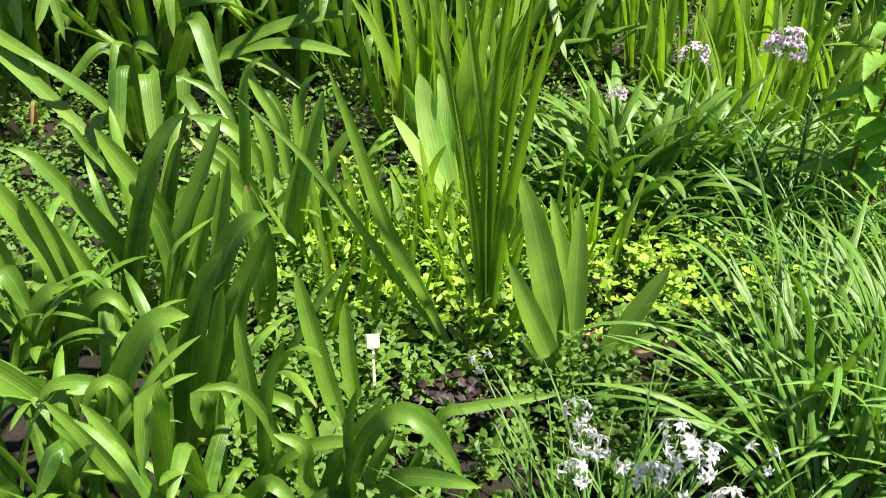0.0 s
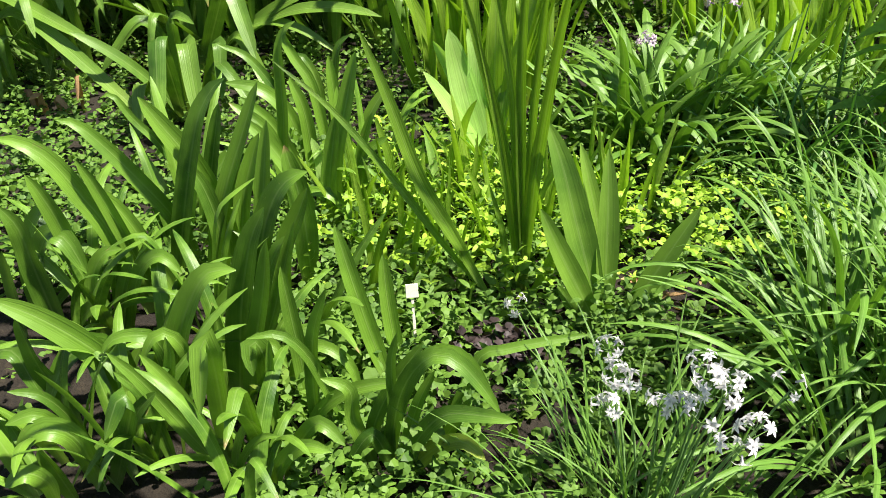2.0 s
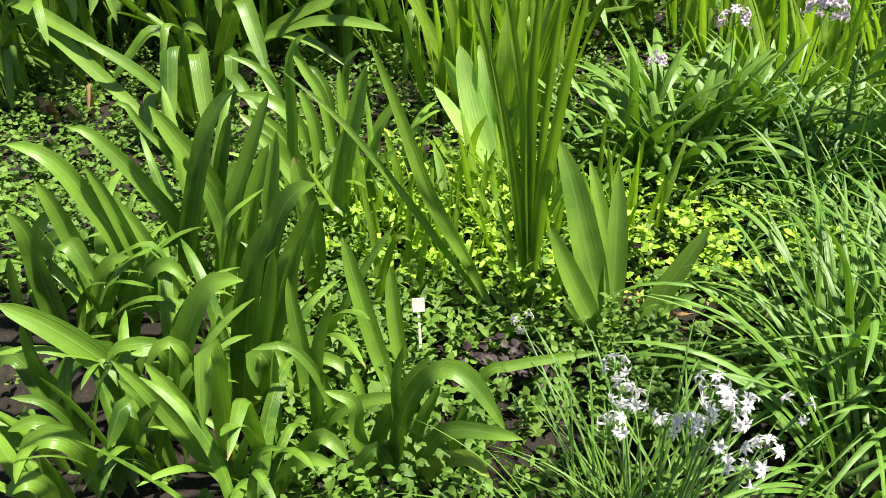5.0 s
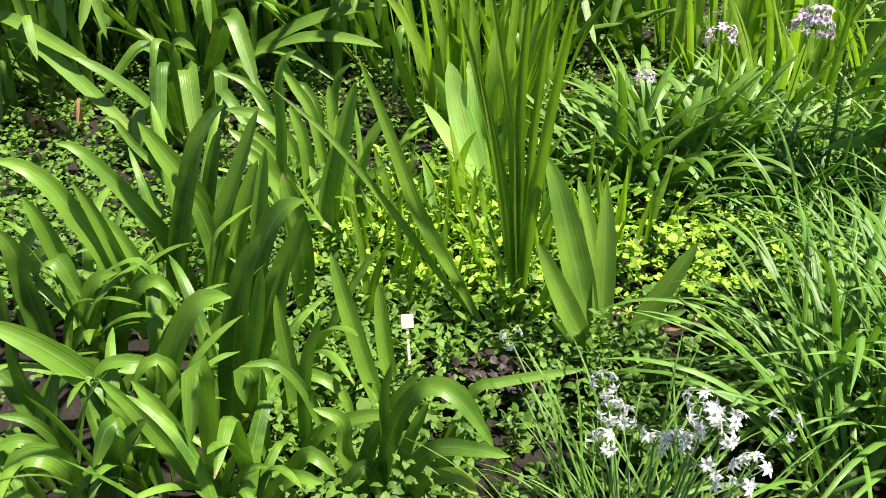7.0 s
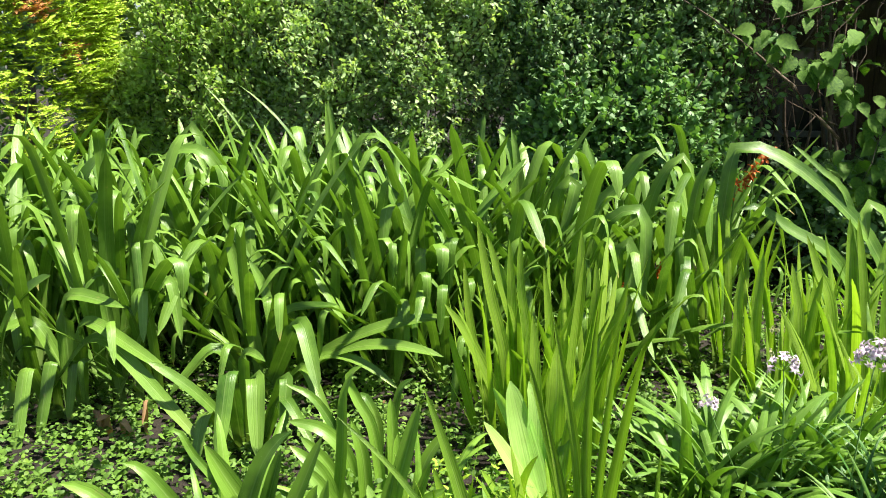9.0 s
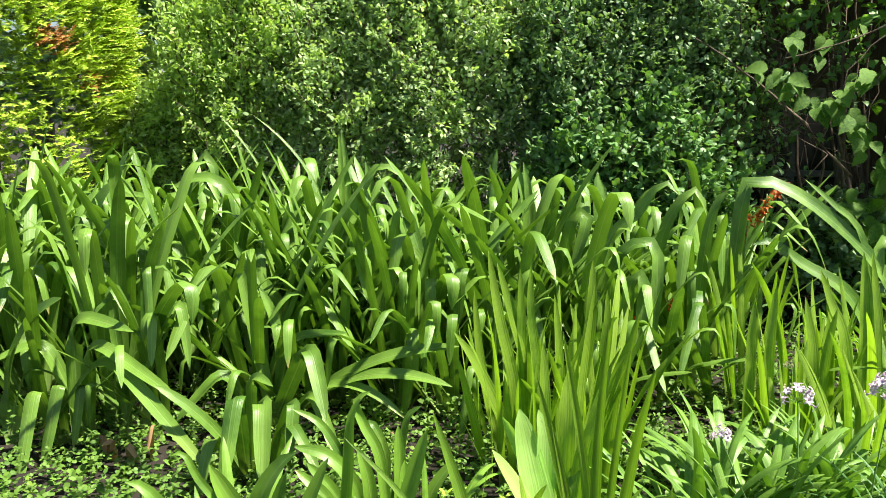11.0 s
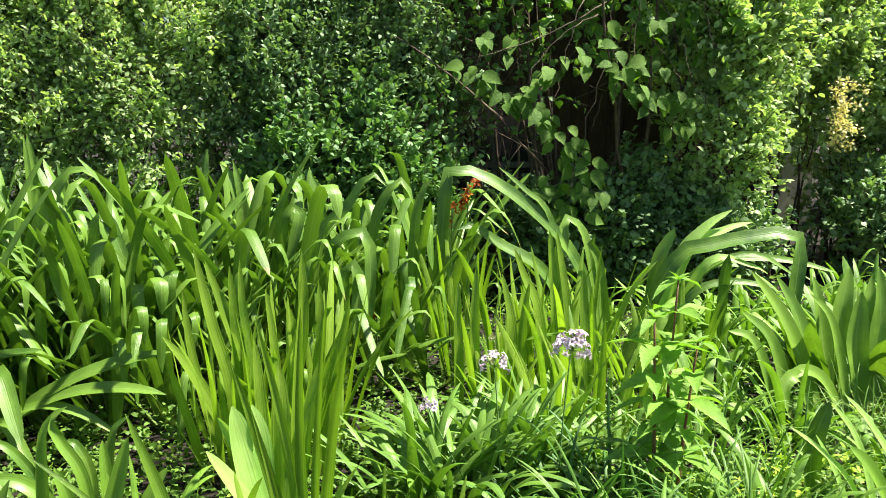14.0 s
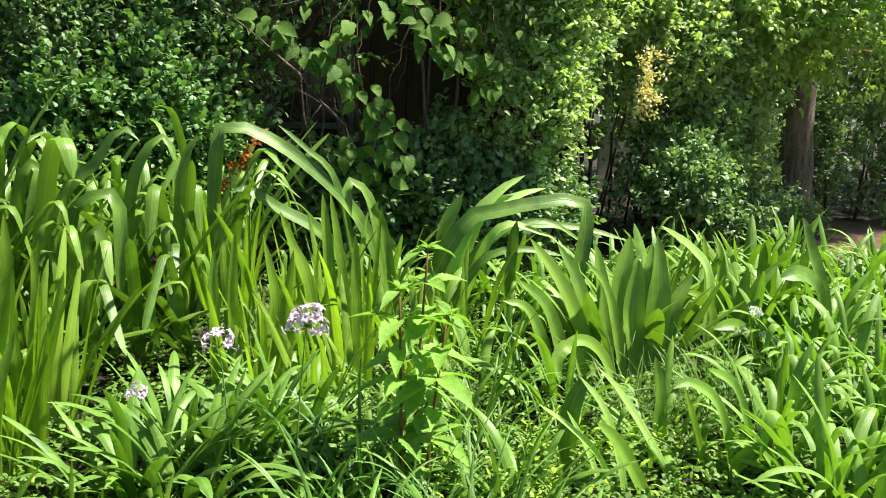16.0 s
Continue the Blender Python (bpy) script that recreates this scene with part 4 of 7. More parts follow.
for k in range(16):
    r = random.Random(300 + k)
    y = r.uniform(0.92, 1.8)
    x = r.uniform(-0.12 - 0.62 * y, -0.33)
    clump("amaryllis_plant", (x, y, 0), L_UP, 6, (0.28, 0.44), 300 + k, "strap-leaved bulb plant with wet glossy leaves", group="strap-leaved plants in front", spread=0.04)
for k, (x, y, c, ln) in enumerate(((-0.45, 2.05, 6, 0.4), (-0.8, 2.0, 6, 0.42), (-1.25, 1.5, 7, 0.45), (-0.3, 2.25, 7, 0.35))):
    clump("amaryllis_plant", (x, y, 0), L_STRAP, c, (ln * 0.8, ln * 1.15), 30 + k, "strap-leaved bulb plant with wet glossy leaves", group="strap-leaved plants in front", spread=0.05)
for k, (x, y, c, ln) in enumerate(((2.15, 2.45, 16, 0.4), (2.55, 2.4, 22, 0.45), (2.4, 1.95, 16, 0.4), (2.9, 2.7, 22, 0.45), (3.2, 3.3, 20, 0.5), (3.6, 3.9, 20, 0.5), (3.3, 2.6, 20, 0.45), (4.1, 3.6, 18, 0.5),
                                   (3.0, 3.9, 18, 0.55), (3.6, 3.2, 18, 0.45), (4.4, 4.4, 18, 0.5), (2.75, 2.1, 18, 0.42), (3.5, 4.5, 16, 0.5), (4.9, 4.2, 16, 0.5))):
    clump("daylily_plant", (x, y, 0), L_DAY, c, (ln * 0.8, ln * 1.15), 50 + k, "clump of arching light green strap leaves", group="strap-leaved plants by the path", spread=0.08)


for k, (x, y) in enumerate(((1.7, 3.05), (1.95, 3.4), (2.05, 3.75), (1.75, 3.7), (2.4, 3.9), (1.55, 4.0), (2.0, 2.85))):
    clump("daylily_plant", (x, y, 0), L_DAY, 14, (0.34, 0.52), 560 + k, "clump of arching strap leaves behind the nettle", group="strap-leaved plants by the path", spread=0.08)
for k in range(13):
    r = random.Random(620 + k)
    x, y = 1.5 + 0.27 * k + r.uniform(-0.1, 0.1), r.uniform(4.3, 4.9)
    clump("daylily_plant", (x, y, 0), L_DAY, 14, (0.36, 0.56), 620 + k, "clump of arching light green strap leaves", group="strap-leaved plants by the path", spread=0.08)
for k in range(34):
    r = random.Random(500 + k)
    y = r.uniform(1.75, 4.3)
    x = r.uniform(1.75 + 0.1 * y, 1.5 + 0.85 * y)
    if x < 2.3 and y < 2.4 or 1.9 < x < 2.75 and 2.5 < y < 3.5:
        continue
    clump("daylily_plant", (x, y, 0), L_DAY, 15, (0.36, 0.58), 500 + k, "clump of arching light green strap leaves", group="strap-leaved plants by the path", spread=0.08)
for k, (x, y) in enumerate(((2.42, 3.3), (2.6, 3.25), (3.05, 3.75), (3.5, 3.6), (2.75, 3.55), (3.9, 4.2))):
    clump("broad_leaved_plant", (x, y, 0), L_BROAD, 14, (0.45, 0.6), 540 + k, "clump of broad upright leaves shining in the sun", group="broad-leaved clumps", spread=0.1)


for k, (x, y) in enumerate(((2.35, 2.6), (2.6, 2.75), (2.8, 2.95), (2.25, 2.85), (2.95, 2.7), (2.5, 2.5), (3.1, 3.05), (2.7, 2.55), (2.15, 2.6))):
    clump("grassy_plant", (x, y, 0), L_FINE, 60, (0.24, 0.4), 700 + k, "tuft of fine pale grass bending over", group="fine grass tufts", spread=0.12)


# ---- plants whose single leaves stand out ----
STRAP = dict(fold=0.36, foot=0.6, taper=6.0)
CRINUM = dict(fold=0.32, foot=0.8, taper=8.0, ripple=0.06)
SWORD = dict(fold=0.4, foot=0.35, belly=0.5, taper=2.4)
IRIS = dict(fold=0.25, foot=0.75, taper=4.0)
PALE = dict(fold=0.2, foot=0.75, taper=3.5)
DRY = dict(fold=0.5, foot=0.6, taper=4.0, ripple=0.25)
BROAD = dict(fold=0.35, foot=0.5, belly=0.5, taper=3.0)
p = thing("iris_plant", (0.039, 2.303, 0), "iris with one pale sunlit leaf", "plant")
# Sun on these three leaves is painted in with the paler colour.
blade(p, (-0.066, 0.041, 0.243), (-0.116, 0.071, 0.437), 0.095, M_SUNLIT, (0.004, -0.009, 0.000), **PALE)
blade(p, (-0.088, -0.008, 0.191), (-0.185, -0.008, 0.338), 0.057, M_SUNLIT, (0.010, -0.008, 0.000), **PALE)
blade(p, (-0.088, 0.221, 0.186), (-0.180, 0.261, 0.338), 0.056, M_SUNLIT, (-0.021, 0.161, 0.000), **PALE)
blade(p, (-0.028, 0.069, 0.197), (-0.019, 0.109, 0.344), 0.053, M_IRIS, (-0.001, 0.009, -0.000), **IRIS)
blade(p, (0.041, 0.026, 0.183), (0.066, 0.076, 0.325), 0.046, M_IRIS, (0.035, -0.024, 0.000), **IRIS)
blade(p, (-0.138, -0.032, 0.126), (-0.188, -0.032, 0.196), 0.033, M_IRIS, (-0.033, -0.032, 0.000), **IRIS)
blade(p, (-0.066, -0.147, 0.186), (-0.023, -0.177, 0.324), 0.034, M_IRIS, (0.003, -0.097, 0.000), **IRIS)

p = thing("lily_plant", (-1.789, 2.874, 0), "lily plant with heavy folded leaves hanging to the ground", "plant")
blade(p, (-0.106, -0.158, 0.492), (0.072, -0.208, 0.622), 0.089, M_CRINUM, (-0.253, -0.058, 0.000), **CRINUM)
blade(p, (0.189, -0.144, 0.428), (0.694, -0.394, 0.107), 0.053, M_CRINUM, (-0.166, -0.044, 0.000), **CRINUM)
blade(p, (-0.113, -0.131, 0.284), (-0.066, -0.331, -0.065), 0.059, M_CRINUM, (-0.080, -0.031, 0.000), **CRINUM)
blade(p, (0.242, 0.075, 0.765), (0.288, 0.005, 0.393), 0.036, M_CRINUM, (0.191, 0.125, 0.000), **CRINUM)
blade(p, (0.021, -0.071, 0.535), (0.291, -0.121, 0.489), 0.061, M_CRINUM, (-0.014, -0.021, 0.000), **CRINUM)
blade(p, (0.108, -0.114, 0.464), (0.521, -0.264, 0.307), 0.051, M_CRINUM, (0.029, -0.014, 0.000), **CRINUM)
blade(p, (0.071, -0.114, 0.310), (0.055, -0.164, 0.043), 0.040, M_CRINUM, (0.029, -0.014, 0.000), **CRINUM)
blade(p, (-0.010, -0.127, 0.310), (-0.032, -0.227, -0.013), 0.052, M_CRINUM, (-0.058, -0.027, 0.000), **CRINUM)
blade(p, (0.120, 0.012, 0.675), (0.277, -0.038, 0.433), 0.042, M_CRINUM, (0.153, 0.062, 0.000), **CRINUM)
blade(p, (-0.111, -0.060, 0.421), (-0.294, -0.110, 0.338), 0.054, M_CRINUM, (0.051, -0.010, 0.000), **CRINUM)
blade(p, (0.400, 0.029, 0.617), (0.454, -0.021, 0.326), 0.044, M_CRINUM, (0.123, 0.029, 0.000), **CRINUM)

p = thing("lily_plant", (-1.13, 3.173, 0), "lily plant with broad folded leaves lying outwards", "plant")
blade(p, (0.218, -0.190, 0.433), (0.323, -0.330, 0.173), 0.066, M_CRINUM, (-0.004, -0.010, 0.000), **CRINUM)
blade(p, (0.420, -0.053, 0.312), (0.771, -0.063, 0.404), 0.057, M_CRINUM, (0.043, -0.003, 0.000), **CRINUM)
blade(p, (0.454, -0.103, 0.284), (0.762, -0.153, 0.272), 0.053, M_CRINUM, (0.043, -0.003, 0.000), **CRINUM)
blade(p, (-0.085, -0.001, 0.443), (-0.144, -0.001, 0.692), 0.054, M_CRINUM, (-0.014, 0.019, 0.000), **CRINUM)
blade(p, (0.199, 0.112, 0.782), (0.420, 0.162, 1.094), 0.037, M_CRINUM, (-0.061, 0.012, 0.000), **CRINUM)
blade(p, (-0.167, -0.114, 0.271), (-0.322, -0.214, 0.074), 0.053, M_CRINUM, (-0.027, -0.014, 0.000), **CRINUM)
blade(p, (0.091, -0.031, 0.400), (0.338, -0.081, 0.437), 0.046, M_CRINUM, (-0.014, 0.019, 0.000), **CRINUM)
blade(p, (0.244, -0.236, 0.254), (0.425, -0.436, 0.004), 0.046, M_CRINUM, (0.030, -0.036, 0.000), **CRINUM)
blade(p, (0.340, -0.103, 0.236), (0.587, -0.153, 0.129), 0.039, M_CRINUM, (0.043, -0.003, 0.000), **CRINUM)
blade(p, (0.015, 0.016, 0.395), (-0.061, 0.016, 0.582), 0.047, M_CRINUM, (-0.038, 0.016, 0.000), **CRINUM)

p = thing("lily_plant", (-1.017, 2.674, 0), "lily plant with wide pale leaves hanging over", "plant")
blade(p, (0.025, -0.204, 0.425), (0.030, -0.344, 0.131), 0.060, M_CRINUM, (-0.023, -0.004, 0.000), **CRINUM)
blade(p, (0.113, -0.198, 0.401), (0.162, -0.338, 0.143), 0.062, M_CRINUM, (0.017, 0.002, 0.000), **CRINUM)
blade(p, (0.043, -0.121, 0.440), (0.149, -0.201, 0.419), 0.038, M_CRINUM, (-0.003, -0.001, 0.000), **CRINUM)
blade(p, (-0.153, -0.104, 0.266), (-0.283, -0.154, 0.378), 0.041, M_CRINUM, (-0.023, -0.004, 0.000), **CRINUM)
blade(p, (0.182, -0.145, 0.303), (0.326, -0.255, 0.145), 0.038, M_CRINUM, (0.037, 0.005, 0.000), **CRINUM)
blade(p, (-0.091, -0.157, 0.231), (-0.092, -0.267, 0.040), 0.045, M_CRINUM, (-0.043, -0.007, 0.000), **CRINUM)
blade(p, (0.194, -0.115, 0.371), (0.194, -0.195, 0.166), 0.046, M_CRINUM, (0.037, 0.005, 0.000), **CRINUM)

p = thing("lily_plant", (-1.521, 2.655, 0), "withered brown lily leaves hanging to the soil", "plant")
blade(p, (-0.085, 0.034, 0.128), (-0.047, -0.006, 0.055), 0.029, M_DRY, (-0.070, 0.074, 0.000), **DRY)
blade(p, (-0.025, 0.012, 0.119), (-0.053, -0.018, 0.097), 0.033, M_DRY, (-0.024, 0.032, 0.000), **DRY)
blade(p, (0.109, 0.046, 0.179), (0.115, -0.004, 0.087), 0.020, M_DRY, (0.075, 0.096, 0.000), **DRY)
blade(p, (0.054, -0.033, 0.122), (0.119, -0.063, 0.064), 0.024, M_DRY, (0.061, -0.003, 0.000), **DRY)
blade(p, (-0.043, -0.227, 0.046), (0.065, -0.277, -0.033), 0.016, M_DRY, (-0.041, -0.197, 0.000), **DRY)

p = thing("lily_plant", (-1.982, 4.15, 0), "tall lily plant with arching leaves at the back", "plant")
blade(p, (0.865, -0.000, 0.869), (0.852, -0.000, 1.179), 0.034, M_CRINUM, (0.866, -0.000, 0.000), **CRINUM)
blade(p, (-0.363, -0.100, 0.854), (-0.090, -0.150, 0.837), 0.071, M_CRINUM, (-0.681, -0.000, 0.000), **CRINUM)
blade(p, (0.133, -0.050, 1.038), (0.256, -0.100, 0.795), 0.044, M_CRINUM, (-0.149, -0.000, 0.000), **CRINUM)
blade(p, (-0.826, -0.000, 0.864), (-0.729, -0.000, 1.257), 0.031, M_CRINUM, (-0.919, -0.000, 0.000), **CRINUM)
blade(p, (0.625, -0.000, 1.064), (0.401, -0.000, 1.259), 0.018, M_CRINUM, (0.773, -0.000, 0.000), **CRINUM)
blade(p, (0.442, -0.000, 0.976), (0.214, -0.000, 1.258), 0.016, M_CRINUM, (0.524, -0.000, 0.000), **CRINUM)
blade(p, (-0.333, -0.000, 0.963), (-0.312, -0.000, 1.139), 0.034, M_CRINUM, (-0.413, -0.000, 0.000), **CRINUM)

p = thing("amaryllis_plant", (-0.711, 1.097, 0), "strap-leaved bulb plant with wet glossy leaves beside the path", "plant")
strap(p, 0.052, M_STRAP, (0.113, 0.087, 0.000), (0.069, 0.059, 0.183), (0.036, 0.046, 0.249), (-0.021, 0.026, 0.322), (-0.083, 0.007, 0.375), **STRAP)
strap(p, 0.046, M_STRAP, (0.048, 0.130, 0.000), (0.071, 0.103, 0.146), (0.052, 0.087, 0.207), (0.012, 0.072, 0.221), (-0.031, 0.053, 0.175), (-0.066, 0.030, 0.105), **STRAP)
strap(p, 0.038, M_STRAP, (-0.331, 0.152, 0.000), (-0.214, 0.128, 0.142), (-0.163, 0.119, 0.160), (-0.140, 0.106, 0.115), (-0.116, 0.092, 0.061), **STRAP)
strap(p, 0.032, M_STRAP, (0.041, -0.066, 0.000), (0.052, -0.085, 0.123), (0.039, -0.097, 0.174), (0.012, -0.110, 0.218), (-0.037, -0.126, 0.207), **STRAP)
strap(p, 0.044, M_STRAP, (0.071, -0.084, 0.000), (0.073, -0.107, 0.147), (0.050, -0.119, 0.194), (0.011, -0.130, 0.194), (-0.025, -0.144, 0.143), **STRAP)
strap(p, 0.023, M_STRAP, (0.056, -0.037, 0.000), (0.038, -0.060, 0.158), (0.007, -0.074, 0.229), (-0.042, -0.087, 0.247), **STRAP)
strap(p, 0.031, M_STRAP, (0.031, -0.113, 0.000), (0.030, -0.135, 0.104), (0.026, -0.153, 0.179), **STRAP)
strap(p, 0.038, M_STRAP, (-0.046, 0.074, 0.000), (-0.050, 0.060, 0.104), (-0.067, 0.046, 0.186), (-0.062, 0.024, 0.321), **STRAP)
strap(p, 0.038, M_STRAP, (0.021, -0.146, 0.000), (0.037, -0.171, 0.116), (0.018, -0.188, 0.160), (-0.015, -0.206, 0.144), **STRAP)

p = thing("amaryllis_plant", (-0.554, 1.076, 0), "strap-leaved bulb plant with a leaf folded over in front", "plant")
strap(p, 0.028, M_STRAP, (0.140, -0.018, 0.000), (0.075, -0.026, 0.143), (0.027, -0.033, 0.251), (-0.017, -0.038, 0.317), **STRAP)
strap(p, 0.029, M_STRAP, (0.142, -0.004, 0.000), (0.097, -0.004, 0.134), (0.061, -0.004, 0.223), (0.020, -0.004, 0.287), **STRAP)
strap(p, 0.032, M_STRAP, (-0.135, 0.100, 0.000), (-0.099, 0.120, 0.102), (-0.052, 0.140, 0.188), **STRAP)
strap(p, 0.033, M_STRAP, (-0.068, -0.041, 0.000), (-0.020, -0.041, 0.127), (0.013, -0.041, 0.190), (0.053, -0.041, 0.235), **STRAP)
strap(p, 0.046, M_STRAP, (-0.071, -0.048, 0.000), (0.014, -0.089, 0.197), (0.045, -0.108, 0.278), (0.029, -0.117, 0.290), (0.003, -0.148, 0.224), **STRAP)
strap(p, 0.025, M_STRAP, (-0.043, 0.017, 0.000), (-0.037, 0.028, 0.136), (-0.041, 0.037, 0.236), **STRAP)
strap(p, 0.026, M_STRAP, (0.033, -0.006, 0.000), (0.026, -0.014, 0.124), (0.014, -0.020, 0.211), (-0.023, -0.026, 0.265), **STRAP)

p = thing("amaryllis_plant", (-0.529, 1.189, 0), "strap-leaved bulb plant with one leaf folded and hanging straight down", "plant")
strap(p, 0.044, M_STRAP, (0.105, -0.097, 0.000), (0.136, -0.143, 0.243), (0.145, -0.167, 0.356), (0.138, -0.172, 0.371), (0.135, -0.187, 0.330), (0.128, -0.217, 0.245), **STRAP)
strap(p, 0.054, M_STRAP, (-0.029, -0.018, 0.000), (0.013, -0.009, 0.213), (0.059, -0.004, 0.329), (0.101, -0.001, 0.384), (0.149, 0.002, 0.387), **STRAP)
strap(p, 0.030, M_STRAP, (0.064, 0.062, 0.000), (0.064, 0.072, 0.121), (0.058, 0.082, 0.246), **STRAP)
strap(p, 0.036, M_STRAP, (-0.035, 0.151, 0.000), (0.011, 0.160, 0.132), (0.058, 0.166, 0.206), (0.112, 0.171, 0.263), **STRAP)
strap(p, 0.030, M_STRAP, (-0.024, -0.002, 0.000), (-0.007, -0.022, 0.181), (-0.020, -0.033, 0.256), (-0.080, -0.044, 0.262), (-0.116, -0.052, 0.229), **STRAP)
strap(p, 0.027, M_STRAP, (-0.035, -0.003, 0.000), (0.037, -0.027, 0.174), (0.026, -0.042, 0.266), (-0.007, -0.050, 0.271), (-0.039, -0.063, 0.213), **STRAP)
strap(p, 0.031, M_STRAP, (-0.046, -0.094, 0.000), (0.008, -0.094, 0.149), (0.038, -0.094, 0.258), (0.037, -0.094, 0.308), **STRAP)

p = thing("amaryllis_plant", (-0.438, 1.374, 0), "tall strap-leaved bulb plant with broad wet leaves", "plant")
strap(p, 0.057, M_STRAP, (-0.009, -0.130, 0.000), (0.028, -0.121, 0.243), (0.065, -0.114, 0.395), (0.095, -0.111, 0.460), (0.102, -0.110, 0.475), **STRAP)
strap(p, 0.060, M_STRAP, (-0.022, 0.091, 0.000), (0.005, 0.104, 0.224), (0.043, 0.113, 0.348), (0.084, 0.118, 0.408), (0.128, 0.121, 0.427), **STRAP)
strap(p, 0.041, M_STRAP, (-0.014, 0.133, -0.000), (0.007, 0.160, 0.292), (0.038, 0.183, 0.513), **STRAP)
strap(p, 0.049, M_STRAP, (0.031, 0.116, 0.000), (0.049, 0.132, 0.209), (0.094, 0.141, 0.320), (0.116, 0.146, 0.374), **STRAP)
strap(p, 0.030, M_STRAP, (-0.002, -0.006, 0.000), (0.037, -0.012, 0.162), (0.064, -0.017, 0.280), (0.106, -0.021, 0.351), (0.085, -0.026, 0.248), **STRAP)
strap(p, 0.032, M_STRAP, (-0.004, -0.043, 0.000), (0.063, -0.034, 0.180), (0.112, -0.026, 0.341), (0.127, -0.023, 0.392), **STRAP)
strap(p, 0.037, M_STRAP, (0.017, -0.161, 0.000), (0.059, -0.161, 0.194), (0.093, -0.161, 0.328), (0.114, -0.161, 0.439), **STRAP)

p = thing("amaryllis_plant", (-0.676, 1.794, 0), "tall strap-leaved bulb plant with long leaves leaning over", "plant")
strap(p, 0.043, M_STRAP, (0.042, -0.142, 0.000), (0.105, -0.116, 0.247), (0.167, -0.098, 0.403), (0.220, -0.082, 0.535), **STRAP)
strap(p, 0.055, M_STRAP, (-0.042, -0.149, 0.000), (0.020, -0.132, 0.253), (0.078, -0.118, 0.448), (0.121, -0.112, 0.524), (0.157, -0.109, 0.554), **STRAP)
strap(p, 0.046, M_STRAP, (-0.040, 0.063, 0.000), (0.017, 0.087, 0.247), (0.056, 0.103, 0.406), **STRAP)
strap(p, 0.038, M_STRAP, (-0.137, 0.207, 0.000), (-0.067, 0.220, 0.106), (0.042, 0.237, 0.238), **STRAP)
strap(p, 0.057, M_STRAP, (0.106, -0.062, 0.000), (0.073, -0.080, 0.226), (0.037, -0.092, 0.345), (-0.010, -0.103, 0.438), (-0.046, -0.112, 0.509), **STRAP)
strap(p, 0.025, M_STRAP, (-0.121, 0.307, 0.000), (-0.203, 0.294, 0.189), (-0.265, 0.286, 0.277), (-0.304, 0.280, 0.349), (-0.340, 0.277, 0.342), **STRAP)
strap(p, 0.044, M_STRAP, (0.085, -0.139, 0.000), (0.090, -0.130, 0.177), (0.066, -0.123, 0.295), (0.033, -0.119, 0.350), **STRAP)
strap(p, 0.049, M_STRAP, (0.106, -0.088, 0.000), (0.134, -0.056, 0.215), (0.168, -0.037, 0.330), (0.188, -0.028, 0.385), **STRAP)

p = thing("amaryllis_plant", (-0.721, 1.577, 0), "strap-leaved bulb plant with long leaves leaning over low ground cover", "plant")
strap(p, 0.041, M_STRAP, (0.056, 0.148, 0.000), (0.010, 0.131, 0.177), (-0.058, 0.115, 0.307), (-0.105, 0.104, 0.384), (-0.154, 0.094, 0.446), (-0.196, 0.088, 0.459), **STRAP)
strap(p, 0.048, M_STRAP, (-0.019, -0.027, 0.000), (-0.061, -0.050, 0.250), (-0.094, -0.060, 0.341), (-0.137, -0.072, 0.438), (-0.183, -0.080, 0.482), (-0.233, -0.087, 0.495), **STRAP)
strap(p, 0.035, M_STRAP, (0.009, -0.025, -0.000), (-0.037, -0.046, 0.249), (-0.064, -0.057, 0.368), (-0.088, -0.065, 0.439), **STRAP)
strap(p, 0.046, M_STRAP, (-0.108, -0.078, 0.000), (-0.139, -0.095, 0.267), (-0.160, -0.103, 0.369), (-0.180, -0.108, 0.424), **STRAP)
strap(p, 0.039, M_STRAP, (0.063, -0.020, 0.000), (0.005, -0.028, 0.195), (-0.047, -0.035, 0.315), (-0.124, -0.040, 0.364), **STRAP)

p = thing("amaryllis_plant", (-0.883, 1.472, 0), "strap-leaved bulb plant with short arching leaves", "plant")
strap(p, 0.053, M_STRAP, (-0.097, 0.037, -0.000), (-0.067, 0.018, 0.176), (-0.021, 0.007, 0.265), (0.024, 0.001, 0.268), (0.059, -0.013, 0.185), **STRAP)
strap(p, 0.033, M_STRAP, (0.098, -0.012, 0.000), (0.127, -0.012, 0.130), (0.174, -0.012, 0.237), **STRAP)
strap(p, 0.038, M_STRAP, (0.117, -0.010, 0.000), (0.152, -0.019, 0.121), (0.199, -0.028, 0.217), (0.250, -0.033, 0.249), (0.289, -0.040, 0.209), **STRAP)
strap(p, 0.026, M_STRAP, (0.103, 0.075, 0.000), (0.076, 0.057, 0.102), (0.022, 0.043, 0.136), (-0.035, 0.030, 0.095), (-0.087, 0.015, 0.032), **STRAP)
strap(p, 0.035, M_STRAP, (-0.010, -0.041, 0.000), (0.049, -0.061, 0.100), (0.102, -0.075, 0.146), (0.123, -0.081, 0.146), (0.122, -0.091, 0.114), **STRAP)
strap(p, 0.054, M_STRAP, (-0.023, -0.042, 0.000), (-0.031, -0.052, 0.209), (-0.033, -0.058, 0.326), (-0.058, -0.062, 0.381), **STRAP)
strap(p, 0.045, M_STRAP, (-0.123, 0.035, 0.000), (-0.100, 0.035, 0.193), (-0.049, 0.035, 0.299), (-0.004, 0.035, 0.336), **STRAP)
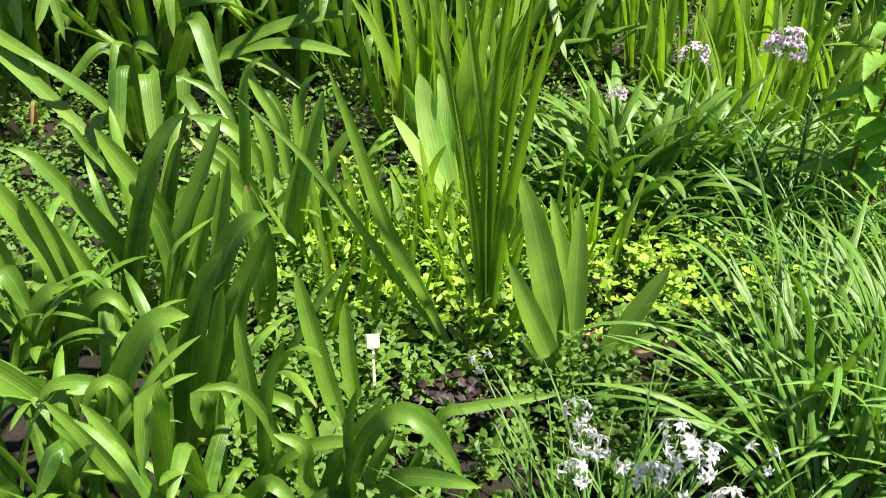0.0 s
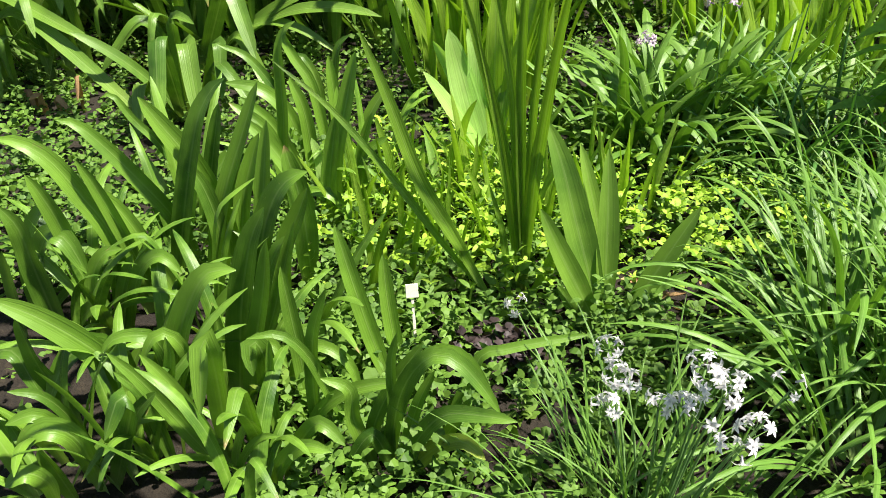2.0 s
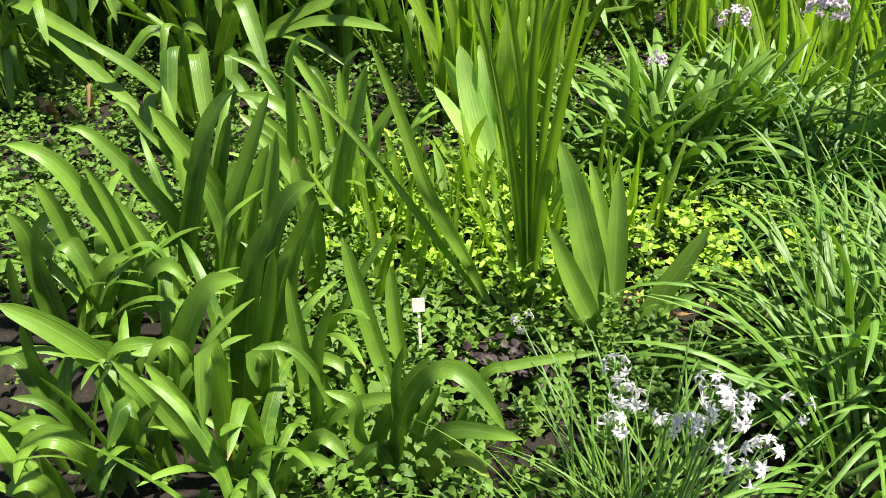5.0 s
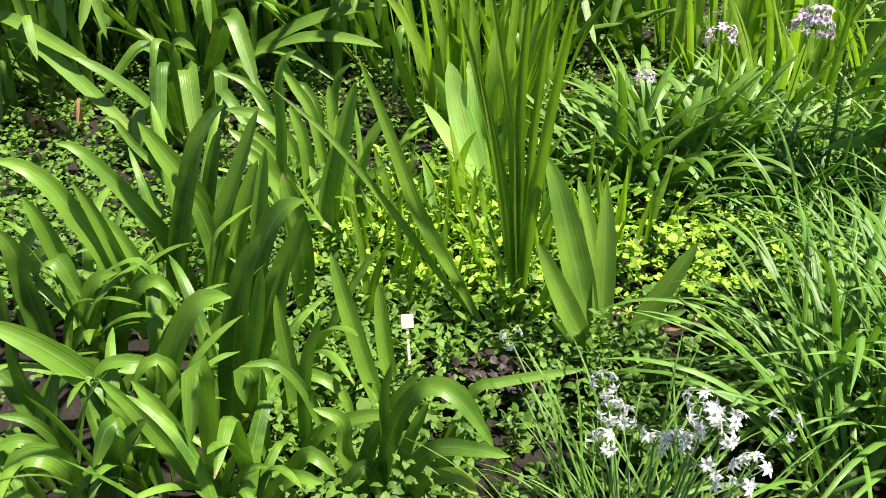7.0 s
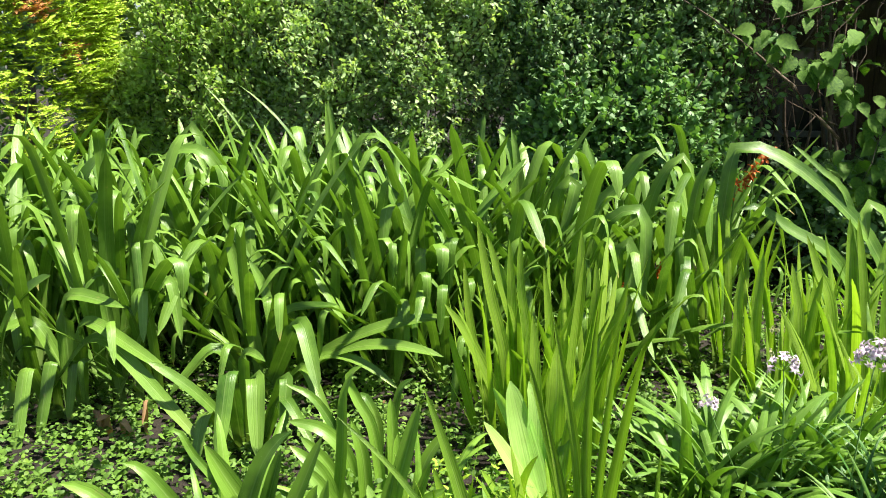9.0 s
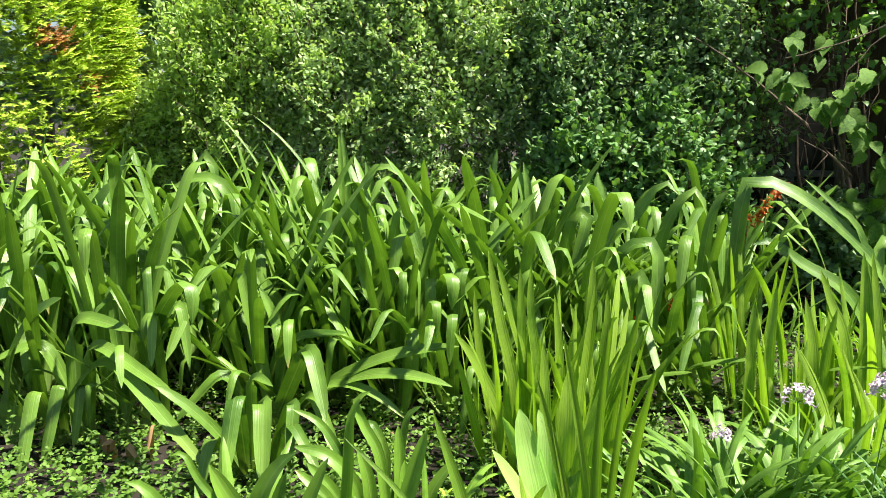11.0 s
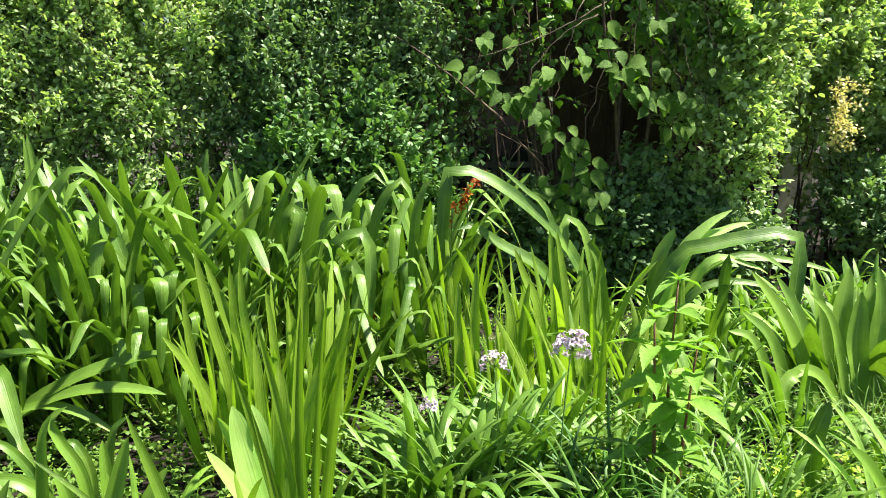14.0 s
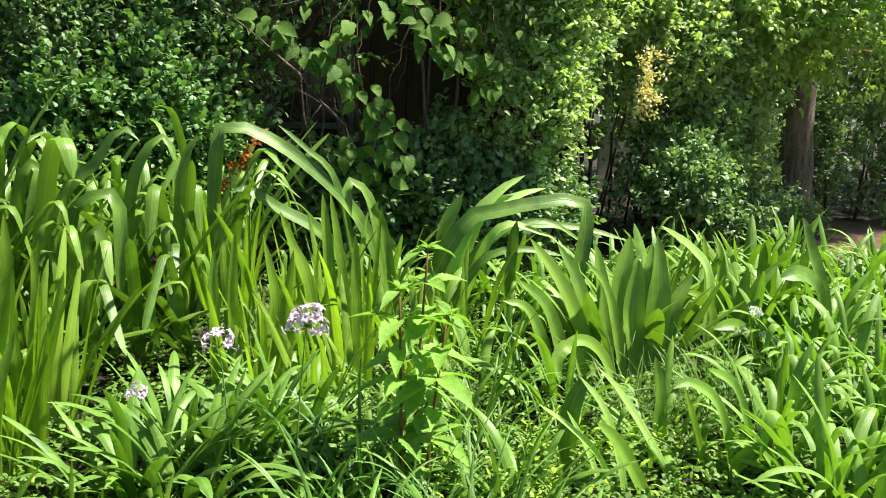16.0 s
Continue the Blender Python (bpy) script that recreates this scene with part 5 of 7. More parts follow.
strap(p, 0.039, M_STRAP, (0.058, -0.015, 0.000), (0.061, -0.004, 0.152), (0.100, 0.001, 0.225), (0.146, 0.005, 0.240), **STRAP)
strap(p, 0.036, M_STRAP, (-0.124, -0.029, 0.000), (-0.109, -0.039, 0.136), (-0.094, -0.049, 0.262), **STRAP)

p = thing("amaryllis_plant", (-0.323, 1.125, 0), "bulb plant with narrow upright leaves and small folded ones", "plant")
strap(p, 0.042, M_STRAP, (-0.042, 0.077, 0.000), (-0.021, 0.036, 0.198), (-0.027, 0.021, 0.260), (-0.039, 0.016, 0.254), (-0.035, -0.003, 0.200), **STRAP)
strap(p, 0.028, M_STRAP, (-0.060, 0.124, 0.000), (-0.050, 0.089, 0.191), (-0.032, 0.083, 0.210), (-0.012, 0.077, 0.203), (0.010, 0.064, 0.164), **STRAP)
strap(p, 0.033, M_STRAP, (0.034, 0.083, 0.000), (0.030, 0.093, 0.139), (0.018, 0.104, 0.267), (0.009, 0.113, 0.365), **STRAP)
strap(p, 0.021, M_STRAP, (-0.001, -0.018, 0.000), (-0.002, -0.008, 0.156), (0.004, 0.002, 0.283), **STRAP)
strap(p, 0.021, M_STRAP, (0.163, 0.017, 0.000), (0.110, -0.000, 0.143), (0.076, -0.014, 0.260), (0.034, -0.024, 0.316), (-0.023, -0.033, 0.312), **STRAP)
strap(p, 0.025, M_STRAP, (-0.011, -0.019, 0.000), (-0.033, -0.031, 0.120), (-0.051, -0.039, 0.204), **STRAP)
strap(p, 0.018, M_STRAP, (-0.076, -0.080, 0.000), (-0.058, -0.080, 0.097), (-0.027, -0.080, 0.171), **STRAP)
strap(p, 0.016, M_STRAP, (-0.073, -0.089, 0.000), (-0.042, -0.101, 0.092), (-0.001, -0.111, 0.154), (0.039, -0.119, 0.169), **STRAP)
strap(p, 0.030, M_STRAP, (-0.003, -0.100, 0.000), (0.035, -0.116, 0.102), (0.083, -0.128, 0.157), (0.132, -0.140, 0.157), **STRAP)
strap(p, 0.028, M_STRAP, (0.071, 0.009, 0.000), (0.073, 0.001, 0.167), (0.088, -0.006, 0.304), (0.121, -0.011, 0.407), **STRAP)

p = thing("amaryllis_plant", (-0.144, 1.132, 0), "bulb plant with outward arching strap leaves and a yellowing leaf", "plant")
strap(p, 0.038, M_STRAP, (0.011, 0.179, 0.000), (-0.027, 0.192, 0.132), (-0.062, 0.206, 0.274), (-0.088, 0.219, 0.387), **STRAP)
strap(p, 0.034, M_STRAP, (0.026, 0.216, 0.000), (0.004, 0.238, 0.170), (-0.005, 0.256, 0.298), **STRAP)
strap(p, 0.032, M_STRAP, (0.044, -0.063, 0.000), (0.079, -0.077, 0.098), (0.137, -0.094, 0.198), (0.209, -0.110, 0.218), (0.267, -0.123, 0.219), **STRAP)
strap(p, 0.032, M_YELLOWING, (0.054, -0.062, 0.000), (0.116, -0.086, 0.104), (0.172, -0.105, 0.151), (0.214, -0.122, 0.126), **STRAP)
strap(p, 0.031, M_STRAP, (0.030, -0.037, 0.000), (0.060, -0.056, 0.199), (0.112, -0.070, 0.305), (0.159, -0.077, 0.313), (0.207, -0.088, 0.262), (0.239, -0.097, 0.209), **STRAP)
strap(p, 0.032, M_STRAP, (0.015, -0.024, 0.000), (0.072, -0.033, 0.211), (0.123, -0.037, 0.288), (0.171, -0.040, 0.284), (0.222, -0.044, 0.210), **STRAP)
strap(p, 0.027, M_STRAP, (-0.140, -0.007, 0.000), (-0.101, -0.016, 0.114), (-0.053, -0.022, 0.172), (0.006, -0.029, 0.205), (0.078, -0.037, 0.222), **STRAP)
strap(p, 0.029, M_STRAP, (-0.002, -0.039, 0.000), (0.007, -0.033, 0.111), (0.056, -0.025, 0.223), (0.103, -0.019, 0.297), **STRAP)
strap(p, 0.032, M_STRAP, (-0.155, -0.079, 0.000), (-0.129, -0.094, 0.099), (-0.082, -0.110, 0.183), (-0.057, -0.117, 0.185), (-0.027, -0.129, 0.154), **STRAP)
strap(p, 0.025, M_STRAP, (-0.204, 0.120, 0.000), (-0.158, 0.105, 0.151), (-0.114, 0.099, 0.187), (-0.059, 0.090, 0.156), (-0.036, 0.080, 0.080), **STRAP)
strap(p, 0.021, M_STRAP, (0.119, 0.042, 0.000), (0.197, 0.064, 0.195), (0.228, 0.068, 0.210), (0.306, 0.079, 0.225), (0.404, 0.092, 0.239), **STRAP)
strap(p, 0.027, M_STRAP, (0.048, -0.056, 0.000), (0.017, -0.066, 0.110), (-0.002, -0.069, 0.114), (-0.038, -0.076, 0.056), **STRAP)
strap(p, 0.029, M_STRAP, (0.009, -0.045, 0.000), (-0.026, -0.045, 0.127), (-0.030, -0.045, 0.208), (-0.080, -0.045, 0.231), **STRAP)
strap(p, 0.024, M_STRAP, (0.052, -0.042, 0.000), (0.085, -0.030, 0.149), (0.121, -0.022, 0.238), **STRAP)
strap(p, 0.024, M_STRAP, (0.064, -0.055, 0.000), (0.098, -0.063, 0.071), (0.140, -0.071, 0.125), (0.189, -0.085, 0.235), **STRAP)
strap(p, 0.021, M_STRAP, (0.031, -0.044, 0.000), (0.046, -0.044, 0.132), (0.048, -0.044, 0.264), (0.062, -0.044, 0.339), **STRAP)

p = thing("amaryllis_plant", (-0.426, 2.133, 0), "bulb plant with upright leaves and a sunlit pale leaf", "plant")
strap(p, 0.057, M_STRAP, (0.051, -0.485, 0.000), (0.050, -0.469, 0.225), (0.021, -0.455, 0.397), **STRAP)
strap(p, 0.049, M_STRAP, (0.051, -0.176, 0.000), (0.070, -0.156, 0.210), (0.107, -0.140, 0.367), (0.139, -0.126, 0.500), **STRAP)
strap(p, 0.030, M_STRAP, (-0.060, 0.381, 0.000), (-0.034, 0.398, 0.216), (-0.014, 0.407, 0.327), (0.028, 0.411, 0.364), **STRAP)
# Sunlit leaf, its light painted as a paler green.
strap(p, 0.042, M_SUNLIT, (0.010, -0.069, 0.000), (0.005, -0.057, 0.140), (-0.018, -0.049, 0.224), **PALE)
strap(p, 0.047, M_STRAP, (0.064, -0.220, 0.000), (0.056, -0.208, 0.152), (0.089, -0.190, 0.357), **STRAP)
strap(p, 0.035, M_STRAP, (-0.088, 0.379, 0.000), (-0.089, 0.401, 0.183), (-0.130, 0.415, 0.284), (-0.168, 0.419, 0.290), **STRAP)
strap(p, 0.038, M_STRAP, (-0.009, 0.258, 0.000), (-0.013, 0.280, 0.187), (-0.025, 0.298, 0.337), **STRAP)
strap(p, 0.041, M_STRAP, (-0.080, -0.109, 0.000), (-0.099, -0.096, 0.174), (-0.138, -0.088, 0.271), (-0.226, -0.079, 0.339), **STRAP)
strap(p, 0.042, M_STRAP, (0.010, -0.224, 0.000), (-0.018, -0.217, 0.154), (-0.090, -0.209, 0.280), (-0.157, -0.204, 0.355), **STRAP)
strap(p, 0.039, M_STRAP, (0.055, 0.263, 0.000), (0.085, 0.284, 0.131), (0.150, 0.303, 0.239), **STRAP)

p = thing("young_iris", (-0.171, 1.661, 0), "young light green leaves standing in the sun", "plant")
strap(p, 0.019, M_IRIS, (-0.050, 0.011, 0.000), (-0.062, 0.022, 0.182), (-0.085, 0.031, 0.328), **IRIS)
strap(p, 0.022, M_IRIS, (-0.052, -0.082, 0.000), (-0.018, -0.093, 0.178), (0.014, -0.099, 0.266), (0.044, -0.102, 0.259), **IRIS)
strap(p, 0.017, M_IRIS, (0.038, 0.018, 0.000), (0.054, 0.028, 0.135), (0.075, 0.038, 0.256), **IRIS)
strap(p, 0.015, M_IRIS, (-0.014, 0.063, 0.000), (0.006, 0.073, 0.105), (0.031, 0.083, 0.197), **IRIS)
strap(p, 0.017, M_IRIS, (0.065, 0.032, 0.000), (0.089, 0.042, 0.096), (0.107, 0.052, 0.187), **IRIS)
strap(p, 0.015, M_IRIS, (0.011, -0.043, 0.000), (0.039, -0.032, 0.061), (0.066, -0.023, 0.105), **IRIS)

p = thing("gladiolus_plant", (0.130, 1.659, 0), "tall dark green sword leaves with sharp ribs", "plant")
strap(p, 0.021, M_SWORD, (-0.041, -0.049, -0.000), (-0.167, -0.037, 0.166), (-0.282, -0.025, 0.333), (-0.414, -0.011, 0.500), (-0.536, 0.001, 0.607), **SWORD)
strap(p, 0.039, M_SWORD, (-0.050, -0.054, 0.000), (-0.147, -0.039, 0.191), (-0.225, -0.026, 0.336), (-0.290, -0.009, 0.529), (-0.346, 0.006, 0.677), **SWORD)
strap(p, 0.031, M_SWORD, (0.003, 0.028, 0.000), (-0.012, 0.006, 0.209), (-0.046, -0.021, 0.437), (-0.092, -0.048, 0.637), (-0.130, -0.072, 0.790), **SWORD)
strap(p, 0.027, M_SWORD, (0.010, 0.029, 0.000), (-0.017, -0.016, 0.463), (-0.042, -0.040, 0.659), (-0.084, -0.071, 0.884), **SWORD)
strap(p, 0.027, M_SWORD, (0.016, 0.029, 0.000), (-0.004, -0.013, 0.435), (-0.006, -0.039, 0.659), (0.002, -0.071, 0.895), **SWORD)
strap(p, 0.030, M_SWORD, (0.018, 0.018, 0.000), (0.026, -0.024, 0.274), (0.039, -0.057, 0.458), (0.064, -0.107, 0.696), (0.086, -0.142, 0.838), **SWORD)
strap(p, 0.020, M_SWORD, (-0.017, -0.042, 0.000), (-0.038, -0.025, 0.196), (-0.070, -0.012, 0.321), **SWORD)
strap(p, 0.021, M_SWORD, (0.017, 0.025, -0.000), (0.020, -0.027, 0.443), (0.030, -0.060, 0.668), (0.044, -0.095, 0.871), **SWORD)
strap(p, 0.020, M_SWORD, (0.003, 0.017, 0.000), (-0.029, -0.012, 0.294), (-0.063, -0.039, 0.524), (-0.099, -0.063, 0.700), **SWORD)
strap(p, 0.018, M_IRIS, (0.018, 0.018, 0.000), (0.017, -0.016, 0.268), (0.026, -0.042, 0.450), **IRIS)
strap(p, 0.019, M_IRIS, (0.024, -0.017, 0.000), (0.060, -0.008, 0.079), (0.088, 0.003, 0.169), **IRIS)

p = thing("broad_leaved_plant", (0.334, 1.557, 0), "broad-leaved plant with upright ribbed leaves on bare soil", "plant")
strap(p, 0.076, M_BROAD, (-0.007, 0.006, 0.000), (-0.081, 0.036, 0.259), (-0.117, 0.052, 0.389), (-0.154, 0.066, 0.488), **BROAD)
strap(p, 0.057, M_BROAD, (-0.002, 0.007, 0.000), (-0.007, 0.035, 0.158), (-0.011, 0.061, 0.290), (-0.018, 0.087, 0.414), **BROAD)
strap(p, 0.056, M_BROAD, (-0.012, -0.021, 0.000), (-0.059, -0.027, 0.098), (-0.119, -0.035, 0.228), (-0.164, -0.041, 0.336), **BROAD)
strap(p, 0.053, M_BROAD, (0.023, 0.009, 0.000), (0.085, 0.025, 0.092), (0.137, 0.041, 0.192), (0.190, 0.059, 0.289), **BROAD)
strap(p, 0.034, M_BROAD, (0.029, 0.003, 0.000), (0.085, 0.016, 0.082), (0.185, 0.033, 0.131), **BROAD)
strap(p, 0.048, M_BROAD, (0.002, 0.022, -0.000), (-0.021, 0.067, 0.197), (-0.052, 0.099, 0.325), (-0.076, 0.122, 0.411), **BROAD)
strap(p, 0.036, M_BROAD, (-0.032, -0.023, 0.000), (-0.082, -0.023, 0.070), (-0.118, -0.023, 0.131), **BROAD)

p = thing("amaryllis_plant", (-0.485, 2.109, 0), "bulb plant with many narrow arching leaves", "plant")
strap(p, 0.030, M_STRAP, (-0.027, 0.256, 0.000), (-0.097, 0.244, 0.204), (-0.182, 0.233, 0.354), (-0.273, 0.226, 0.403), **STRAP)
strap(p, 0.045, M_STRAP, (-0.046, 0.215, 0.000), (-0.073, 0.207, 0.177), (-0.149, 0.201, 0.270), (-0.256, 0.195, 0.296), **STRAP)
strap(p, 0.034, M_STRAP, (0.035, 0.221, 0.000), (-0.002, 0.236, 0.260), (-0.051, 0.243, 0.355), (-0.079, 0.248, 0.430), (-0.036, 0.251, 0.466), **STRAP)
strap(p, 0.040, M_STRAP, (-0.029, 0.139, 0.000), (-0.105, 0.128, 0.180), (-0.193, 0.119, 0.284), **STRAP)
strap(p, 0.043, M_STRAP, (-0.143, -0.231, 0.000), (-0.123, -0.218, 0.207), (-0.100, -0.211, 0.309), **STRAP)
strap(p, 0.038, M_STRAP, (-0.272, -0.270, 0.000), (-0.220, -0.252, 0.221), (-0.186, -0.240, 0.359), **STRAP)
strap(p, 0.035, M_STRAP, (-0.070, -0.006, 0.000), (-0.041, 0.008, 0.254), (-0.033, 0.020, 0.459), (-0.009, 0.024, 0.525), **STRAP)
strap(p, 0.041, M_STRAP, (0.015, 0.070, 0.000), (0.005, 0.083, 0.235), (-0.032, 0.090, 0.357), **STRAP)
strap(p, 0.043, M_STRAP, (0.129, 0.009, 0.000), (0.123, 0.024, 0.182), (0.113, 0.039, 0.351), **STRAP)
strap(p, 0.032, M_STRAP, (0.190, -0.052, 0.000), (0.178, -0.041, 0.163), (0.216, -0.032, 0.304), **STRAP)
strap(p, 0.034, M_STRAP, (0.118, -0.042, 0.000), (0.177, -0.042, 0.167), (0.259, -0.042, 0.239), **STRAP)
strap(p, 0.037, M_STRAP, (-0.094, -0.122, 0.000), (-0.104, -0.122, 0.162), (-0.175, -0.122, 0.244), **STRAP)
strap(p, 0.032, M_STRAP, (0.193, -0.191, 0.000), (0.138, -0.191, 0.122), (0.079, -0.191, 0.146), (0.016, -0.191, 0.126), **STRAP)

p = thing("young_iris", (-0.054, 1.955, 0), "young light green leaves standing among yellow-green herbs", "plant")
strap(p, 0.026, M_IRIS, (-0.160, 0.108, 0.000), (-0.174, 0.124, 0.160), (-0.209, 0.138, 0.285), **IRIS)
strap(p, 0.025, M_IRIS, (-0.104, 0.162, 0.000), (-0.078, 0.162, 0.113), (-0.050, 0.162, 0.206), **IRIS)
strap(p, 0.019, M_IRIS, (-0.124, -0.180, 0.000), (-0.083, -0.180, 0.144), (-0.033, -0.180, 0.248), **IRIS)
# Paler colour stands in for sun on this leaf.
strap(p, 0.025, M_SUNLIT, (-0.025, 0.118, 0.000), (-0.055, 0.131, 0.162), (-0.075, 0.138, 0.254), **PALE)
strap(p, 0.026, M_IRIS, (-0.014, 0.119, 0.000), (0.000, 0.132, 0.164), (0.024, 0.139, 0.254), **IRIS)
strap(p, 0.024, M_IRIS, (0.035, 0.123, 0.000), (0.073, 0.123, 0.165), (0.096, 0.123, 0.247), **IRIS)
strap(p, 0.019, M_IRIS, (0.101, -0.010, 0.000), (0.083, -0.010, 0.123), (0.051, -0.010, 0.207), **IRIS)
strap(p, 0.018, M_IRIS, (-0.045, -0.107, 0.000), (-0.015, -0.107, 0.123), (0.031, -0.107, 0.208), **IRIS)
strap(p, 0.017, M_IRIS, (0.250, -0.239, 0.000), (0.285, -0.239, 0.103), (0.308, -0.239, 0.153), **IRIS)
strap(p, 0.016, M_IRIS, (0.089, -0.096, 0.000), (0.115, -0.096, 0.123), (0.154, -0.096, 0.191), **IRIS)

p = thing("iris_plant", (-0.007, 2.868, 0), "tall clump of sword-leaved iris with pale green fans", "plant")
strap(p, 0.043, M_IRIS, (-0.100, -0.018, 0.000), (-0.116, 0.003, 0.315), (-0.179, 0.018, 0.577), (-0.227, 0.032, 0.819), **IRIS)
strap(p, 0.040, M_IRIS, (-0.063, 0.032, 0.000), (-0.089, 0.055, 0.299), (-0.116, 0.082, 0.748), **IRIS)
strap(p, 0.036, M_IRIS, (0.000, -0.018, 0.000), (-0.026, 0.004, 0.319), (-0.070, 0.021, 0.600), (-0.076, 0.032, 0.778), **IRIS)
strap(p, 0.049, M_IRIS, (0.062, -0.068, 0.000), (0.085, -0.050, 0.261), (0.132, -0.034, 0.540), (0.134, -0.018, 0.808), **IRIS)
strap(p, 0.040, M_IRIS, (0.121, 0.032, 0.000), (0.164, 0.052, 0.227), (0.194, 0.071, 0.514), (0.190, 0.082, 0.685), **IRIS)
strap(p, 0.035, M_IRIS, (0.023, -0.068, 0.000), (0.047, -0.050, 0.218), (0.032, -0.031, 0.496), (0.010, -0.018, 0.681), **IRIS)
strap(p, 0.041, M_IRIS, (0.160, -0.068, 0.000), (0.193, -0.068, 0.192), (0.258, -0.068, 0.475), (0.291, -0.068, 0.642), **IRIS)
strap(p, 0.033, M_IRIS, (-0.146, 0.032, 0.000), (-0.212, 0.054, 0.251), (-0.255, 0.068, 0.457), (-0.278, 0.082, 0.662), **IRIS)
strap(p, 0.046, M_IRIS, (-0.080, -0.018, 0.000), (-0.143, -0.018, 0.196), (-0.254, -0.018, 0.420), (-0.334, -0.018, 0.529), **IRIS)
strap(p, 0.038, M_IRIS, (0.197, -0.118, 0.000), (0.218, -0.118, 0.292), (0.245, -0.118, 0.489), **IRIS)
strap(p, 0.033, M_IRIS, (-0.203, -0.018, 0.000), (-0.264, -0.018, 0.232), (-0.320, -0.018, 0.438), **IRIS)
strap(p, 0.047, M_IRIS, (-0.043, 0.032, 0.000), (-0.047, 0.049, 0.175), (-0.075, 0.065, 0.423), (-0.152, 0.082, 0.665), **IRIS)
strap(p, 0.045, M_IRIS, (-0.006, 0.132, 0.000), (-0.055, 0.154, 0.267), (-0.147, 0.171, 0.561), (-0.208, 0.182, 0.749), **IRIS)
strap(p, 0.037, M_IRIS, (0.079, 0.132, 0.000), (0.113, 0.156, 0.230), (0.097, 0.173, 0.484), (0.064, 0.182, 0.608), **IRIS)

p = thing("lily_plant", (-2.125, 3.777, 0), "lily plant with tall glossy leaves folded over at the top", "plant")
strap(p, 0.066, M_CRINUM, (-0.289, 0.123, 0.000), (-0.164, 0.123, 0.749), (-0.025, 0.123, 1.031), (0.014, 0.123, 1.073), (0.052, 0.123, 0.949), **CRINUM)
strap(p, 0.093, M_CRINUM, (-0.232, -0.057, 0.000), (-0.085, -0.131, 0.676), (0.031, -0.157, 0.893), (0.109, -0.166, 0.939), (0.188, -0.177, 0.885), **CRINUM)
strap(p, 0.060, M_CRINUM, (0.211, 0.143, 0.000), (0.298, 0.098, 0.816), (0.388, 0.086, 1.037), (0.438, 0.083, 1.051), (0.485, 0.073, 0.871), **CRINUM)
strap(p, 0.065, M_CRINUM, (0.073, -0.177, 0.000), (0.190, -0.241, 0.491), (0.247, -0.263, 0.665), (0.274, -0.268, 0.629), (0.326, -0.327, 0.176), **CRINUM)
strap(p, 0.074, M_CRINUM, (-0.285, -0.177, 0.000), (-0.141, -0.230, 0.585), (0.012, -0.254, 0.749), (0.129, -0.267, 0.753), (0.185, -0.277, 0.705), **CRINUM)
strap(p, 0.069, M_CRINUM, (0.523, 0.143, 0.000), (0.565, 0.073, 0.769), (0.445, 0.046, 0.960), (0.254, 0.023, 0.905), **CRINUM)

p = thing("lily_plant", (-1.037, 3.900, 0), "lily plant with one leaf standing straight above the rest", "plant")
strap(p, 0.050, M_CRINUM, (-0.042, 0.320, 0.000), (-0.077, 0.331, 0.904), (-0.108, 0.350, 1.184), **CRINUM)
strap(p, 0.066, M_CRINUM, (-0.200, 0.100, 0.000), (-0.067, 0.100, 0.645), (0.052, 0.100, 0.871), (0.154, 0.100, 1.031), (0.251, 0.100, 0.983), **CRINUM)
strap(p, 0.059, M_CRINUM, (0.094, 0.320, 0.000), (0.047, 0.335, 0.876), (0.017, 0.350, 1.035), **CRINUM)
strap(p, 0.060, M_CRINUM, (0.174, -0.100, 0.000), (0.300, -0.187, 0.775), (0.337, -0.200, 0.860), (0.375, -0.213, 0.780), (0.460, -0.250, 0.550), **CRINUM)
strap(p, 0.048, M_CRINUM, (0.097, -0.380, 0.000), (0.159, -0.487, 0.645), (0.190, -0.502, 0.720), (0.216, -0.515, 0.663), (0.261, -0.550, 0.501), **CRINUM)
strap(p, 0.056, M_CRINUM, (0.466, -0.180, 0.000), (0.426, -0.245, 0.607), (0.365, -0.255, 0.679), (0.327, -0.261, 0.646), (0.228, -0.300, 0.302), **CRINUM)
strap(p, 0.058, M_CRINUM, (-0.439, 0.220, 0.000), (-0.367, 0.200, 0.594), (-0.330, 0.200, 0.798), (-0.238, 0.200, 0.885), (-0.125, 0.200, 0.744), **CRINUM)
strap(p, 0.055, M_CRINUM, (-0.150, -0.300, 0.000), (-0.199, -0.349, 0.404), (-0.357, -0.388, 0.639), (-0.387, -0.400, 0.716), **CRINUM)

p = thing("lily_plant", (0.138, 3.968, 0), "lily plant with broad upright leaves at the back of the bank", "plant")
strap(p, 0.077, M_CRINUM, (-0.262, 0.252, 0.000), (-0.304, 0.258, 0.774), (-0.370, 0.277, 0.985), (-0.406, 0.282, 1.033), **CRINUM)
strap(p, 0.048, M_CRINUM, (-0.277, 0.252, 0.000), (-0.305, 0.259, 0.803), (-0.343, 0.282, 1.051), **CRINUM)
strap(p, 0.061, M_CRINUM, (-0.242, 0.152, 0.000), (-0.219, 0.156, 0.760), (-0.154, 0.176, 0.976), (-0.120, 0.182, 1.028), **CRINUM)
strap(p, 0.061, M_CRINUM, (-0.201, -0.048, 0.000), (-0.107, -0.117, 0.719), (-0.048, -0.134, 0.857), (-0.022, -0.139, 0.822), (-0.085, -0.168, 0.566), **CRINUM)
